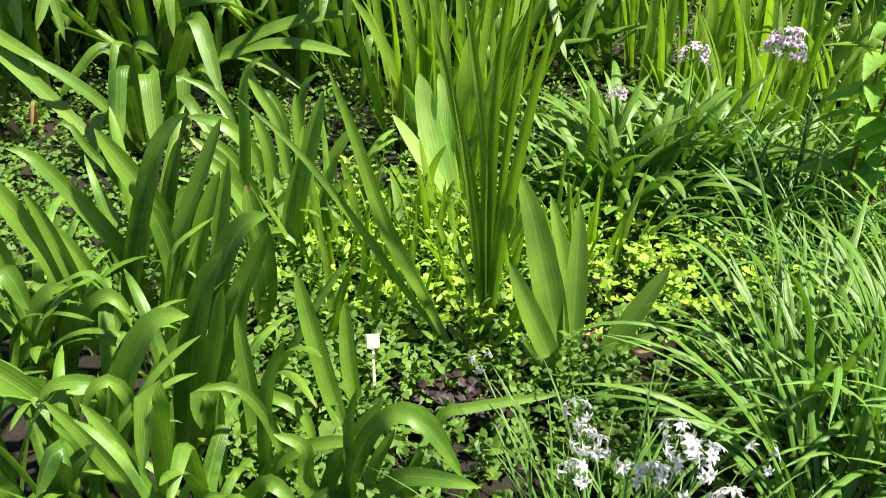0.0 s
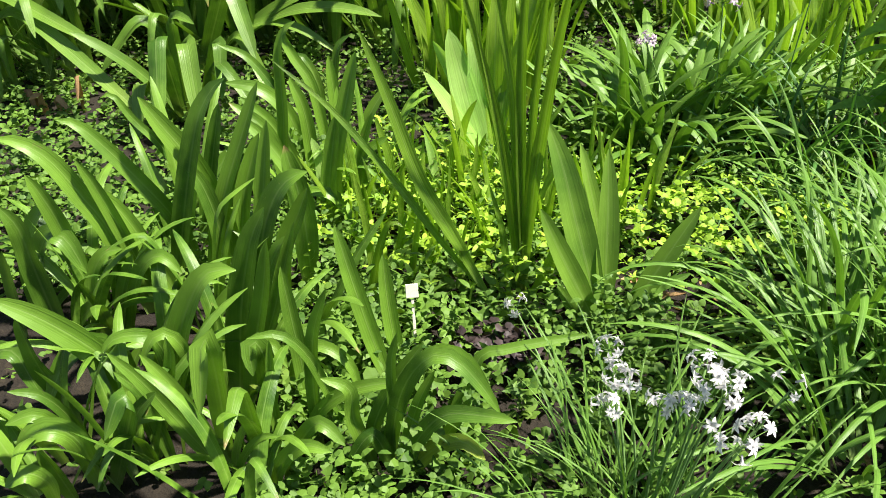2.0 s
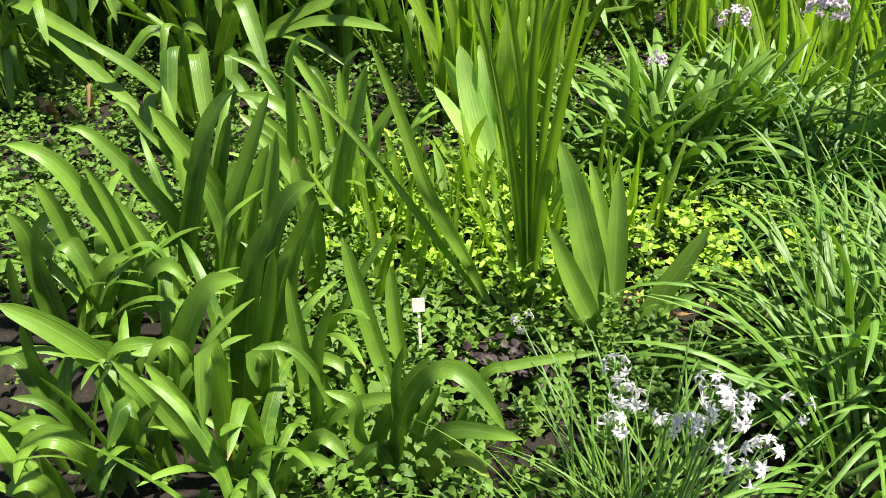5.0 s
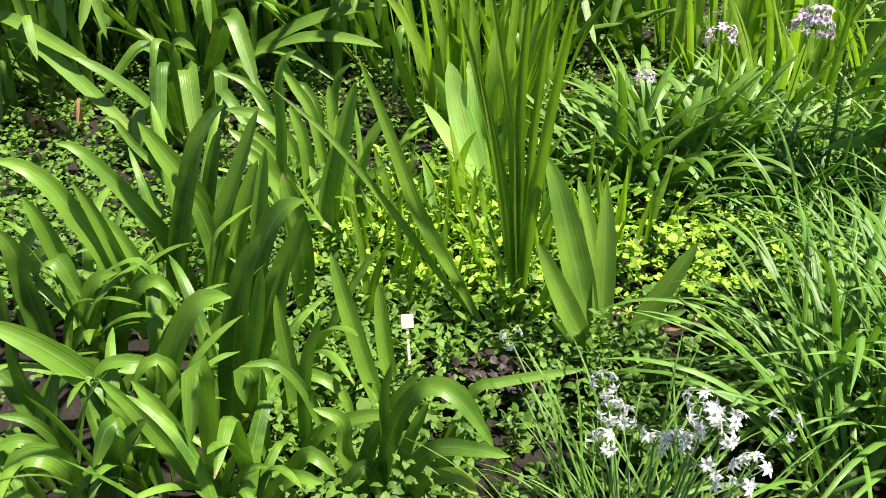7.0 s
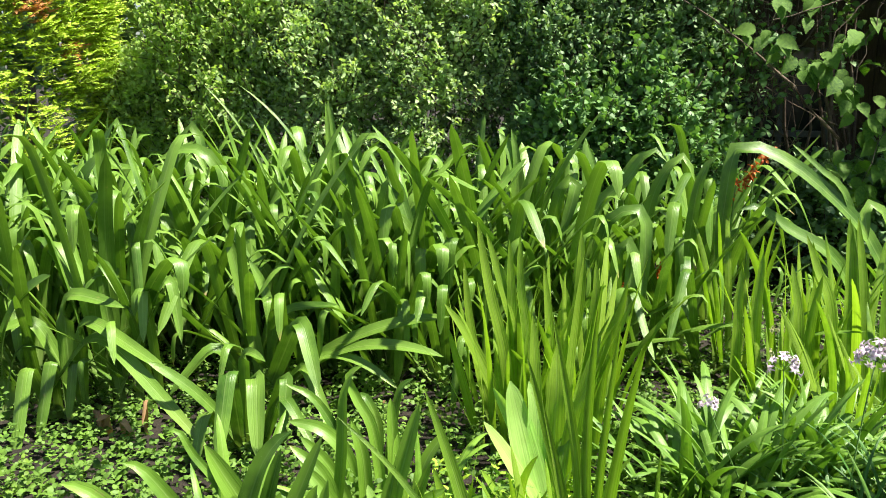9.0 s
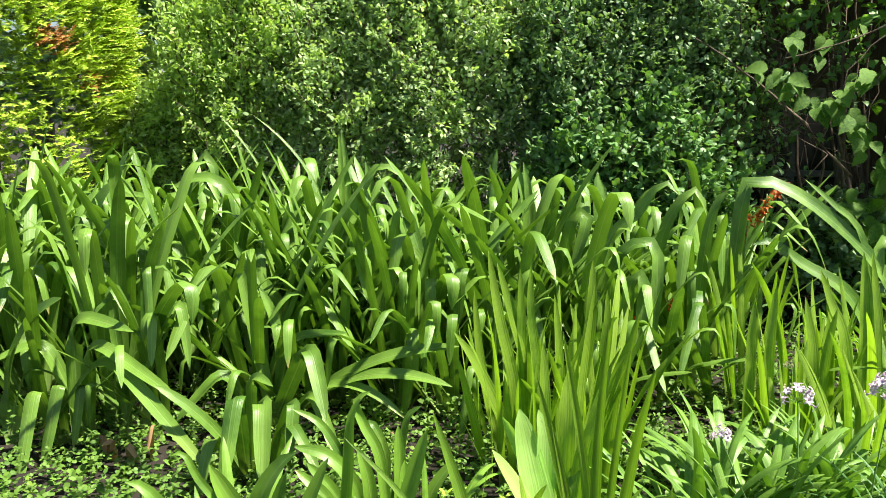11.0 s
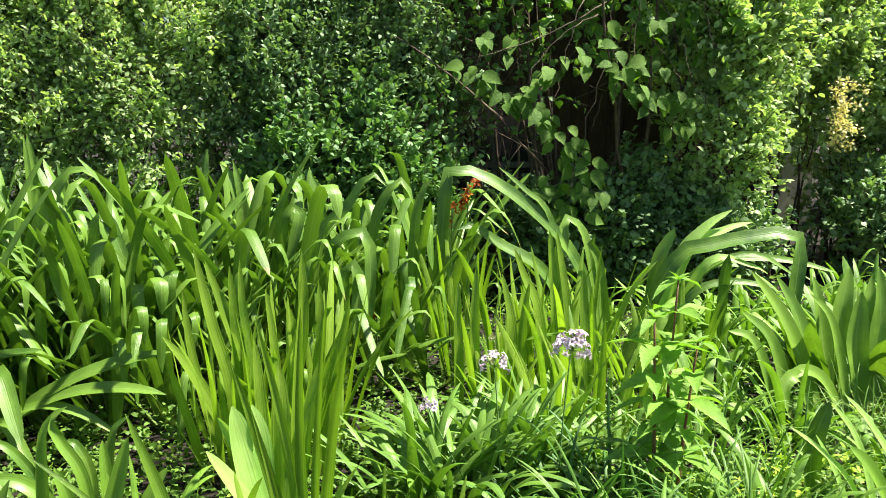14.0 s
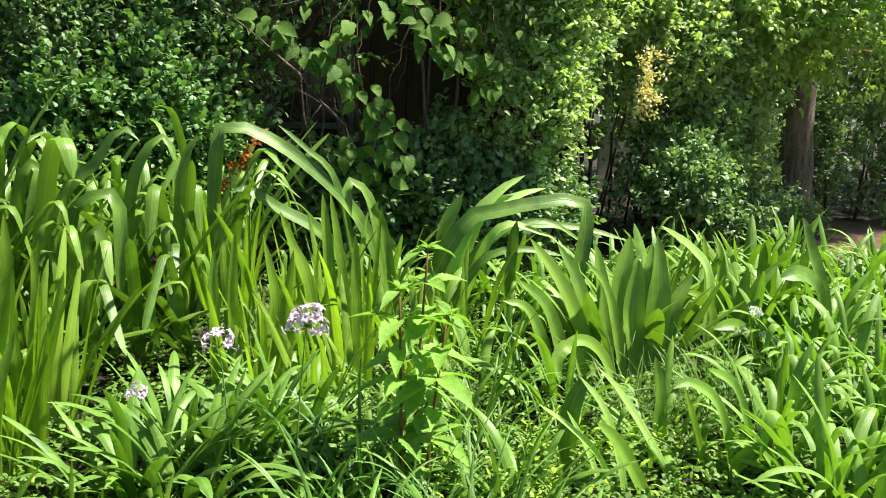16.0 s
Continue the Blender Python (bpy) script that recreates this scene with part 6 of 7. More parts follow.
strap(p, 0.043, M_CRINUM, (0.081, 0.252, 0.000), (0.092, 0.259, 0.696), (0.053, 0.278, 0.934), (0.035, 0.282, 0.981), **CRINUM)
strap(p, 0.057, M_CRINUM, (0.063, -0.248, 0.000), (0.099, -0.330, 0.631), (0.191, -0.352, 0.755), (0.271, -0.365, 0.715), (0.270, -0.418, 0.347), **CRINUM)
strap(p, 0.056, M_CRINUM, (0.148, -0.368, 0.000), (0.158, -0.435, 0.531), (0.188, -0.455, 0.640), (0.217, -0.467, 0.588), (0.199, -0.518, 0.323), **CRINUM)
strap(p, 0.052, M_CRINUM, (0.483, -0.048, 0.000), (0.511, -0.068, 0.724), (0.564, -0.068, 0.944), (0.595, -0.068, 0.970), **CRINUM)
strap(p, 0.052, M_CRINUM, (0.273, -0.048, 0.000), (0.308, -0.092, 0.698), (0.398, -0.107, 0.933), (0.458, -0.112, 0.959), (0.499, -0.118, 0.859), **CRINUM)
strap(p, 0.055, M_CRINUM, (-0.066, -0.148, 0.000), (0.051, -0.215, 0.686), (0.193, -0.240, 0.868), (0.284, -0.258, 1.006), (0.356, -0.268, 0.960), **CRINUM)

p = thing("lily_plant", (1.587, 3.938, 0), "lily plant with one very long arching leaf", "plant")
strap(p, 0.074, M_CRINUM, (0.099, 0.062, 0.000), (-0.115, 0.048, 0.546), (-0.383, 0.038, 0.833), (-0.590, 0.031, 0.970), (-0.728, 0.027, 1.004), (-0.776, 0.025, 0.940), (-0.813, 0.012, 0.454), **CRINUM)
strap(p, 0.069, M_CRINUM, (-0.068, 0.012, 0.000), (-0.275, -0.010, 0.475), (-0.522, -0.026, 0.648), (-0.665, -0.034, 0.740), (-0.734, -0.038, 0.729), **CRINUM)
strap(p, 0.039, M_CRINUM, (-0.083, 0.082, 0.000), (-0.233, 0.062, 0.724), (-0.394, 0.062, 0.916), (-0.511, 0.062, 1.017), **CRINUM)
strap(p, 0.058, M_CRINUM, (0.035, -0.038, 0.000), (-0.074, -0.085, 0.523), (-0.144, -0.109, 0.726), (-0.234, -0.121, 0.776), (-0.217, -0.138, 0.630), **CRINUM)
strap(p, 0.061, M_CRINUM, (0.016, -0.118, 0.000), (-0.083, -0.205, 0.548), (-0.136, -0.229, 0.673), (-0.119, -0.238, 0.711), **CRINUM)

p = thing("iris_plant", (1.052, 3.280, 0), "upright sword leaves of an iris standing in front of the lilies", "plant")
strap(p, 0.051, M_IRIS, (0.097, 0.040, 0.000), (0.044, 0.043, 0.444), (-0.014, 0.058, 0.595), (-0.060, 0.070, 0.725), **IRIS)
strap(p, 0.042, M_IRIS, (-0.242, -0.060, 0.000), (-0.249, -0.057, 0.416), (-0.236, -0.030, 0.673), **IRIS)
strap(p, 0.043, M_IRIS, (-0.311, -0.060, 0.000), (-0.316, -0.051, 0.456), (-0.311, -0.030, 0.606), **IRIS)
strap(p, 0.046, M_IRIS, (-0.105, -0.060, 0.000), (-0.092, -0.057, 0.378), (-0.131, -0.030, 0.633), **IRIS)
strap(p, 0.056, M_IRIS, (0.150, 0.120, 0.000), (0.148, 0.141, 0.422), (0.122, 0.170, 0.780), **IRIS)
strap(p, 0.044, M_IRIS, (0.235, 0.140, 0.000), (0.202, 0.141, 0.424), (0.153, 0.170, 0.780), **IRIS)
strap(p, 0.038, M_IRIS, (-0.054, -0.060, 0.000), (-0.057, -0.080, 0.386), (-0.031, -0.080, 0.604), **IRIS)
strap(p, 0.049, M_IRIS, (0.229, -0.060, 0.000), (0.212, -0.060, 0.369), (0.212, -0.030, 0.643), **IRIS)

p = thing("lily_plant", (1.812, 3.807, 0), "large lily plant with a heavy leaf folded and hanging", "plant")
strap(p, 0.075, M_CRINUM, (-0.226, -0.087, 0.000), (0.016, -0.168, 0.584), (0.220, -0.203, 0.674), (0.429, -0.236, 0.714), (0.557, -0.255, 0.722), (0.596, -0.269, 0.642), (0.534, -0.324, 0.295), (0.524, -0.357, 0.089), **CRINUM)
# Pale blades here carry their sunlight in the colour.
strap(p, 0.072, M_SUNLIT, (0.009, 0.113, 0.000), (0.149, 0.093, 0.523), (0.305, 0.093, 0.716), (0.443, 0.093, 0.799), **PALE)
strap(p, 0.062, M_SUNLIT, (0.038, 0.113, 0.000), (0.206, 0.093, 0.578), (0.412, 0.093, 0.700), (0.558, 0.093, 0.735), **PALE)
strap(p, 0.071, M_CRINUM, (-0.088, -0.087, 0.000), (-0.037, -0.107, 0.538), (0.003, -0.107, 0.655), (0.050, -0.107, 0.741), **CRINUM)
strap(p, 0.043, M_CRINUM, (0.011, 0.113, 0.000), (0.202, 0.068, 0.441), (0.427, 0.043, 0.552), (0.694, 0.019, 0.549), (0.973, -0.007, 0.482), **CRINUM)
strap(p, 0.049, M_SUNLIT, (0.032, 0.013, 0.000), (0.232, -0.058, 0.548), (0.453, -0.092, 0.547), (0.538, -0.107, 0.506), **PALE)
strap(p, 0.040, M_CRINUM, (-0.088, -0.087, 0.000), (0.117, -0.144, 0.406), (0.299, -0.175, 0.486), (0.518, -0.207, 0.458), **CRINUM)
strap(p, 0.037, M_CRINUM, (0.003, 0.013, 0.000), (0.187, -0.038, 0.463), (0.457, -0.076, 0.600), (0.692, -0.107, 0.487), **CRINUM)
strap(p, 0.062, M_CRINUM, (0.311, -0.107, 0.000), (0.274, -0.154, 0.320), (0.269, -0.187, 0.517), (0.277, -0.207, 0.626), **CRINUM)

p = thing("broad_leaved_plant", (2.470, 3.151, 0), "large clump of broad upright leaves in the sun", "plant")
strap(p, 0.112, M_BROAD, (-0.049, -0.101, 0.000), (-0.074, -0.077, 0.299), (-0.048, -0.051, 0.539), **BROAD)
strap(p, 0.120, M_BROAD, (0.040, -0.051, 0.000), (0.084, -0.013, 0.322), (0.085, 0.029, 0.623), **BROAD)
strap(p, 0.065, M_BROAD, (-0.118, -0.131, 0.000), (-0.240, -0.151, 0.424), (-0.349, -0.151, 0.562), **BROAD)
strap(p, 0.106, M_BROAD, (-0.049, 0.019, 0.000), (-0.063, 0.050, 0.401), (-0.002, 0.099, 0.613), **BROAD)
strap(p, 0.083, M_BROAD, (0.080, -0.051, 0.000), (0.150, -0.023, 0.296), (0.256, -0.001, 0.449), **BROAD)
strap(p, 0.093, M_BROAD, (-0.194, -0.051, 0.000), (-0.359, -0.023, 0.397), (-0.520, -0.001, 0.630), **BROAD)
strap(p, 0.091, M_BROAD, (-0.194, -0.001, 0.000), (-0.250, 0.053, 0.372), (-0.346, 0.099, 0.586), **BROAD)
strap(p, 0.082, M_BROAD, (-0.346, -0.081, 0.000), (-0.473, -0.101, 0.353), (-0.609, -0.101, 0.487), **BROAD)
strap(p, 0.071, M_BROAD, (-0.425, -0.131, 0.000), (-0.572, -0.151, 0.361), (-0.691, -0.151, 0.424), **BROAD)
strap(p, 0.071, M_BROAD, (-0.148, -0.151, 0.000), (-0.285, -0.190, 0.203), (-0.401, -0.220, 0.267), (-0.506, -0.251, 0.227), **BROAD)
strap(p, 0.070, M_BROAD, (-0.322, -0.201, 0.000), (-0.429, -0.242, 0.242), (-0.506, -0.265, 0.221), (-0.507, -0.301, 0.129), **BROAD)
strap(p, 0.093, M_BROAD, (-0.084, 0.049, 0.000), (-0.124, 0.111, 0.402), (-0.141, 0.149, 0.570), **BROAD)
strap(p, 0.090, M_BROAD, (0.069, 0.069, 0.000), (0.107, 0.108, 0.392), (0.142, 0.149, 0.561), **BROAD)
# White sun streak, painted as one pale leaf.
strap(p, 0.071, M_SUNLIT, (0.491, 0.169, 0.000), (0.442, 0.132, 0.397), (0.326, 0.116, 0.541), (0.147, 0.099, 0.651), **PALE)
strap(p, 0.058, M_IRIS, (0.564, 0.269, 0.000), (0.515, 0.249, 0.393), (0.473, 0.249, 0.584), **IRIS)
strap(p, 0.079, M_BROAD, (0.686, 0.369, 0.000), (0.661, 0.349, 0.421), (0.605, 0.349, 0.557), **BROAD)

p = thing("broad_leaved_plant", (3.168, 3.150, 0), "broad arching leaves shining in the sun beside the path", "plant")
strap(p, 0.109, M_STRAP, (0.286, -0.050, 0.000), (0.215, -0.050, 0.339), (0.124, -0.050, 0.552), (0.064, -0.050, 0.701), **STRAP)
strap(p, 0.112, M_STRAP, (0.278, -0.050, 0.000), (0.145, -0.105, 0.357), (0.017, -0.131, 0.459), (-0.104, -0.150, 0.456), **STRAP)
strap(p, 0.068, M_IRIS, (-0.257, 0.050, 0.000), (-0.289, 0.050, 0.261), (-0.371, 0.050, 0.344), (-0.432, 0.050, 0.360), **IRIS)
strap(p, 0.083, M_BROAD, (-0.137, 0.050, 0.000), (-0.140, 0.050, 0.279), (-0.115, 0.050, 0.462), **BROAD)
strap(p, 0.073, M_BROAD, (-0.106, 0.050, 0.000), (-0.069, 0.050, 0.328), (0.052, 0.050, 0.481), **BROAD)
strap(p, 0.077, M_STRAP, (-0.063, -0.050, 0.000), (-0.220, -0.077, 0.215), (-0.385, -0.100, 0.233), **STRAP)

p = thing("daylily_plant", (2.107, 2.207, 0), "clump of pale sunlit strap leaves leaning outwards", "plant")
# Sunlight on the leaning blades is put into their pale colour.
strap(p, 0.024, M_SUNLIT, (-0.299, -0.057, 0.000), (-0.365, -0.057, 0.168), (-0.475, -0.057, 0.284), (-0.577, -0.057, 0.362), **PALE)
strap(p, 0.033, M_SUNLIT, (-0.266, -0.057, 0.000), (-0.309, -0.057, 0.179), (-0.368, -0.057, 0.326), (-0.453, -0.057, 0.431), **PALE)
strap(p, 0.024, M_SUNLIT, (-0.305, -0.007, 0.000), (-0.384, -0.007, 0.183), (-0.459, -0.007, 0.311), **PALE)
strap(p, 0.034, M_SUNLIT, (-0.055, -0.007, 0.000), (-0.178, 0.015, 0.207), (-0.277, 0.033, 0.351), (-0.338, 0.043, 0.413), **PALE)
strap(p, 0.050, M_STRAP, (0.002, 0.193, 0.000), (0.006, 0.221, 0.222), (-0.009, 0.243, 0.359), **STRAP)
strap(p, 0.038, M_IRIS, (0.057, -0.007, 0.000), (-0.014, -0.007, 0.209), (-0.062, -0.007, 0.336), **IRIS)
strap(p, 0.032, M_IRIS, (0.300, -0.007, 0.000), (0.294, -0.007, 0.302), (0.298, -0.007, 0.456), **IRIS)
strap(p, 0.055, M_STRAP, (-0.207, -0.107, 0.000), (-0.335, -0.107, 0.222), (-0.415, -0.107, 0.308), **STRAP)
strap(p, 0.047, M_DAY, (0.096, -0.007, 0.000), (0.135, -0.027, 0.079), (0.216, -0.057, 0.174), **STRAP)
strap(p, 0.057, M_DAY, (0.247, -0.107, 0.000), (0.174, -0.137, 0.126), (0.107, -0.157, 0.193), **STRAP)
strap(p, 0.052, M_DAY, (0.358, -0.007, 0.000), (0.413, -0.035, 0.168), (0.452, -0.057, 0.297), **STRAP)
strap(p, 0.049, M_DAY, (0.152, -0.007, 0.000), (0.054, -0.023, 0.273), (-0.066, -0.032, 0.369), (-0.128, -0.037, 0.358), **STRAP)
strap(p, 0.048, M_DAY, (0.317, 0.093, 0.000), (0.186, 0.065, 0.284), (0.051, 0.043, 0.379), **STRAP)
strap(p, 0.063, M_STRAP, (-0.398, 0.093, 0.000), (-0.399, 0.093, 0.233), (-0.350, 0.093, 0.375), **STRAP)

p = thing("iris_plant", (0.047, 2.412, 0), "iris with wide pale fans in the full sun", "plant")
# Full sun on this fan is put into its pale colour.
strap(p, 0.067, M_SUNLIT, (-0.037, -0.042, 0.000), (-0.044, -0.045, 0.326), (-0.069, -0.032, 0.437), **PALE)
strap(p, 0.066, M_IRIS, (0.003, -0.042, 0.000), (0.012, -0.037, 0.363), (0.010, -0.012, 0.545), **IRIS)
strap(p, 0.045, M_IRIS, (0.029, -0.042, 0.000), (0.061, -0.062, 0.322), (0.104, -0.062, 0.456), **IRIS)
strap(p, 0.042, M_IRIS, (0.042, 0.038, 0.000), (0.092, 0.065, 0.362), (0.141, 0.088, 0.551), **IRIS)
strap(p, 0.042, M_IRIS, (-0.037, 0.088, 0.000), (-0.054, 0.118, 0.403), (-0.068, 0.138, 0.590), **IRIS)


# ---- ground cover ----
def ground_cover():
    rng = np.random.default_rng(3)
    n = 42000
    y = 0.6 + 4.8 * rng.random(n) ** 1.25
    x = -0.5 - 0.62 * y + rng.random(n) * (1.35 + 1.55 * y)
    # coarser growth beyond, out to a ragged border
    m = 26000
    wx, wy = rng.uniform(-3.6, 5.4, m), rng.uniform(-1.3, 4.6, m)
    a = np.arctan2(wy - 2.4, wx - 0.7)
    reach = 2.9 + 0.4 * np.sin(3 * a + 1) + 0.3 * np.sin(7 * a + 2) + 0.2 * np.sin(17 * a)
    gone = np.hypot((wx - 0.7) / 1.3, wy - 2.4) / reach
    inside = (wy > 0.6) & (wx > -0.5 - 0.62 * wy) & (wx < 0.85 + 0.93 * wy)
    wide = (rng.random(m) < np.clip(4.0 - 3.6 * gone, 0, 1)) & ~(inside & (rng.random(m) < 0.9))
    x, y = np.concatenate([x, wx[wide]]), np.concatenate([y, wy[wide]])
    coarse = np.concatenate([np.ones(n), np.full(wide.sum(), 1.7)])
    n = len(x)
    thick = 0.5 + 0.5 * np.sin(3.1 * x + 1.3) * np.cos(2.7 * y + x)
    bare = (((x - 0.47) / 0.17) ** 2 + ((y - 1.74) / 0.16) ** 2 < 1) | (((x - 0.1) / 0.15) ** 2 + ((y - 1.42) / 0.08) ** 2 < 1)
    shady = ((x < -0.38) & (x > -1.5) & (y < 1.55) & (y > 0.6)) | ((x < -0.1) & (y > 2.25))
    keep = (rng.random(n) < (0.6 + 0.4 * thick) * np.where(shady, np.where(y > 2, 0.75, 0.05), np.where((x > 0.05) & (y < 1.3), 0.25, 1.0))) & ~(bare & (rng.random(n) < 0.85))
    x, y, thick, coarse = x[keep], y[keep], thick[keep], coarse[keep]
    n = len(x)
    z = np.array([ground_height(a, b) for a, b in zip(x, y)]) + rng.uniform(0.010, 0.06, n) + 0.06 * thick * rng.random(n)
    c = np.stack([x, y, z], 1)
    size = rng.uniform(0.010, 0.024, n) * coarse
    places, aims, sizes = [], [], []
    turn = rng.uniform(0, 6.28, n)
    tip = rng.normal(size=(n, 2)) * 0.35
    for k in range(3):
        a = turn + k * 2.094
        aims.append(np.stack([np.cos(a), np.sin(a), 0.1 + np.cos(a) * tip[:, 0] + np.sin(a) * tip[:, 1] + rng.uniform(-0.1, 0.25, n)], 1))
        places.append(c)
        sizes.append(size * rng.uniform(0.85, 1.15, n))
    me = leaf_cloud("ground_cover", np.concatenate(places), np.concatenate(aims), np.concatenate(sizes), M_COVER, 0.9, 0.12, 3)
    tagged(new("ground_cover", me), "low three-leaved ground cover between the plants", "ground cover", kind="stuff")


ground_cover()


def weeds():
    """Small upright herbs with pairs of leaves, all through the bed."""
    rng = np.random.default_rng(9)
    y = 0.7 + 3.6 * rng.random(1500) ** 1.2
    x = -0.4 - 0.55 * y + rng.random(1500) * (1.2 + 1.45 * y)
    wx, wy = rng.normal(0.7, 2.0, 900), rng.normal(2.2, 1.6, 900)
    wide = np.hypot(wx, wy) > 0.7
    x, y = np.concatenate([x, wx[wide]]), np.concatenate([y, wy[wide]])
    under = ((x < -0.38) & (x > -1.5) & (y < 1.6) & (y > 0.6)) | ((x > 0.5) & (y < 1.45) & (y > 0.4))
    x, y = x[~under], y[~under]
    n = len(x)
    h = rng.uniform(0.06, 0.17, n)
    places, aims, sizes = [], [], []
    for k in range(7):
        f = 0.25 + 0.75 * k / 6
        a = rng.uniform(0, 6.28, n)
        for half in (0, np.pi):
            places.append(np.stack([x + rng.normal(size=n) * 0.004, y, h * f], 1))
            aims.append(np.stack([np.cos(a + half), np.sin(a + half), rng.uniform(0.1, 0.6, n)], 1))
            sizes.append(rng.uniform(0.022, 0.045, n) * (1.15 - 0.5 * f))
    me = leaf_cloud("weeds", np.concatenate(places), np.concatenate(aims), np.concatenate(sizes), M_COVER, 0.55, 0.2, 4)
    tagged(new("weeds", me), "small leafy weeds and seedlings between the plants", "weeds", kind="stuff")


weeds()


def lime_patch():
    """Yellow-green low leaves in the sunny middle of the bed, the sun put into their colour."""
    rng = np.random.default_rng(44)
    n = 400
    a, r = rng.uniform(0, 6.28, n), np.sqrt(rng.random(n))
    x, y = 0.56 + 0.42 * r * np.cos(a), 1.9 + 0.26 * r * np.sin(a)
    far = rng.random(n) < 0.3
    x, y = np.where(far, x - 0.55, x), np.where(far, y - 0.05, y)
    z = rng.uniform(0.03, 0.15, n)
    places, aims, sizes = [], [], []
    turn = rng.uniform(0, 6.28, n)
    for k in range(5):
        w = turn + k * 1.257
        places.append(np.stack([x, y, z], 1))
        aims.append(np.stack([np.cos(w), np.sin(w), rng.uniform(-0.1, 0.5, n)], 1))
        sizes.append(rng.uniform(0.015, 0.03, n))
    me = leaf_cloud("lime_ground_cover", np.concatenate(places), np.concatenate(aims), np.concatenate(sizes), M_LIME, 0.55, 0.15, 44)
    tagged(new("lime_ground_cover", me), "yellow-green low leaves glowing in the sun", "ground cover", kind="stuff")


lime_patch()


def herbs(name, count, xs, ys, heights, lengths, mat, seed, label):
    """Upright herbs with long pointed leaves all up their stems."""
    rng = np.random.default_rng(seed)
    x, y = (0.5 * (r[0] + r[1]) + 0.3 * (r[1] - r[0]) * np.clip(rng.normal(size=count), -2.2, 2.2) for r in (xs, ys))
    h = rng.uniform(*heights, count)
    turn = rng.uniform(0, 6.28, count)
    places, aims, sizes = [], [], []
    for k in range(9):
        f = 0.2 + 0.8 * k / 8
        w = turn + k * 2.4
        places.append(np.stack([x, y, h * f], 1))
        aims.append(np.stack([np.cos(w), np.sin(w), rng.uniform(0.0, 0.9, count)], 1))
        sizes.append(rng.uniform(*lengths, count) * (1.1 - 0.4 * f))
    me = leaf_cloud(name, np.concatenate(places), np.concatenate(aims), np.concatenate(sizes), mat, 0.3, 0.15, seed)
    tagged(new(name, me), label, "herbs", kind="stuff")


herbs("lime_herbs", 210, (-0.34, 0.34), (1.72, 2.4), (0.05, 0.17), (0.03, 0.062), M_LIME, 45, "yellow-green herbs with pointed leaves in the sun")
herbs("green_herbs", 90, (-0.42, 0.02), (1.22, 1.72), (0.06, 0.16), (0.035, 0.07), M_COVER, 46, "soft green herbs with pointed leaves between the bulbs")
herbs("green_herbs", 60, (0.05, 0.55), (1.1, 1.6), (0.03, 0.09), (0.02, 0.045), M_COVER, 47, "low soft green herbs round the garlic plants")
herbs("bright_herbs", 150, (1.05, 2.2), (1.95, 2.75), (0.05, 0.16), (0.03, 0.065), M_LIME, 48, "bright herbs with fine leaves round the nettle")


# ---- flowers ----
WHITE_HEADS = ((0.274, 1.100, 0.302, 6), (0.285, 1.060, 0.280, 8), (0.299, 1.030, 0.283, 3), (0.263, 1.000, 0.263, 6), (0.341, 0.980, 0.285, 6), (0.375, 0.960, 0.306, 6), (0.402, 0.980, 0.370, 4), (0.404, 0.950, 0.367, 7), (0.426, 0.950, 0.339, 6), (0.443, 0.960, 0.356, 4), (0.396, 0.930, 0.306, 2), (0.464, 0.900, 0.325, 6), (0.431, 0.870, 0.314, 5), (0.534, 0.980, 0.332, 2), (0.121, 1.330, 0.214, 4))

def floret_mesh(name, mat, petals=6):
    """A small six-pointed star on a short tube, one metre across."""
    verts, faces, uvs = [], [], []
    for k in range(petals):
        a = 2 * math.pi * k / petals
        ca, sa = math.cos(a), math.sin(a)
        off = len(verts)
        for r, wd, z in ((0.0, 0.05, -0.45), (0.08, 0.06, 0.0), (0.30, 0.12, 0.05), (0.5, 0.015, -0.02 - 0.08 * (k % 2))):
            verts += [(r * ca - wd * sa, r * sa + wd * ca, z + 0.02), (r * ca, r * sa, z), (r * ca + wd * sa, r * sa - wd * ca, z + 0.02)]
            uvs += [(0, r * 2), (0.5, r * 2), (1, r * 2)]
        for i in range(3):
            b = off + i * 3
            faces += [(b, b + 3, b + 4, b + 1), (b + 1, b + 4, b + 5, b + 2)]
    return raw_mesh(name, verts, faces, uvs, (mat,))


F_WHITE, F_LILAC, F_YELLOW = floret_mesh("floret", M_WHITE), floret_mesh("floret", M_LILAC), floret_mesh("floret", M_CREAM)


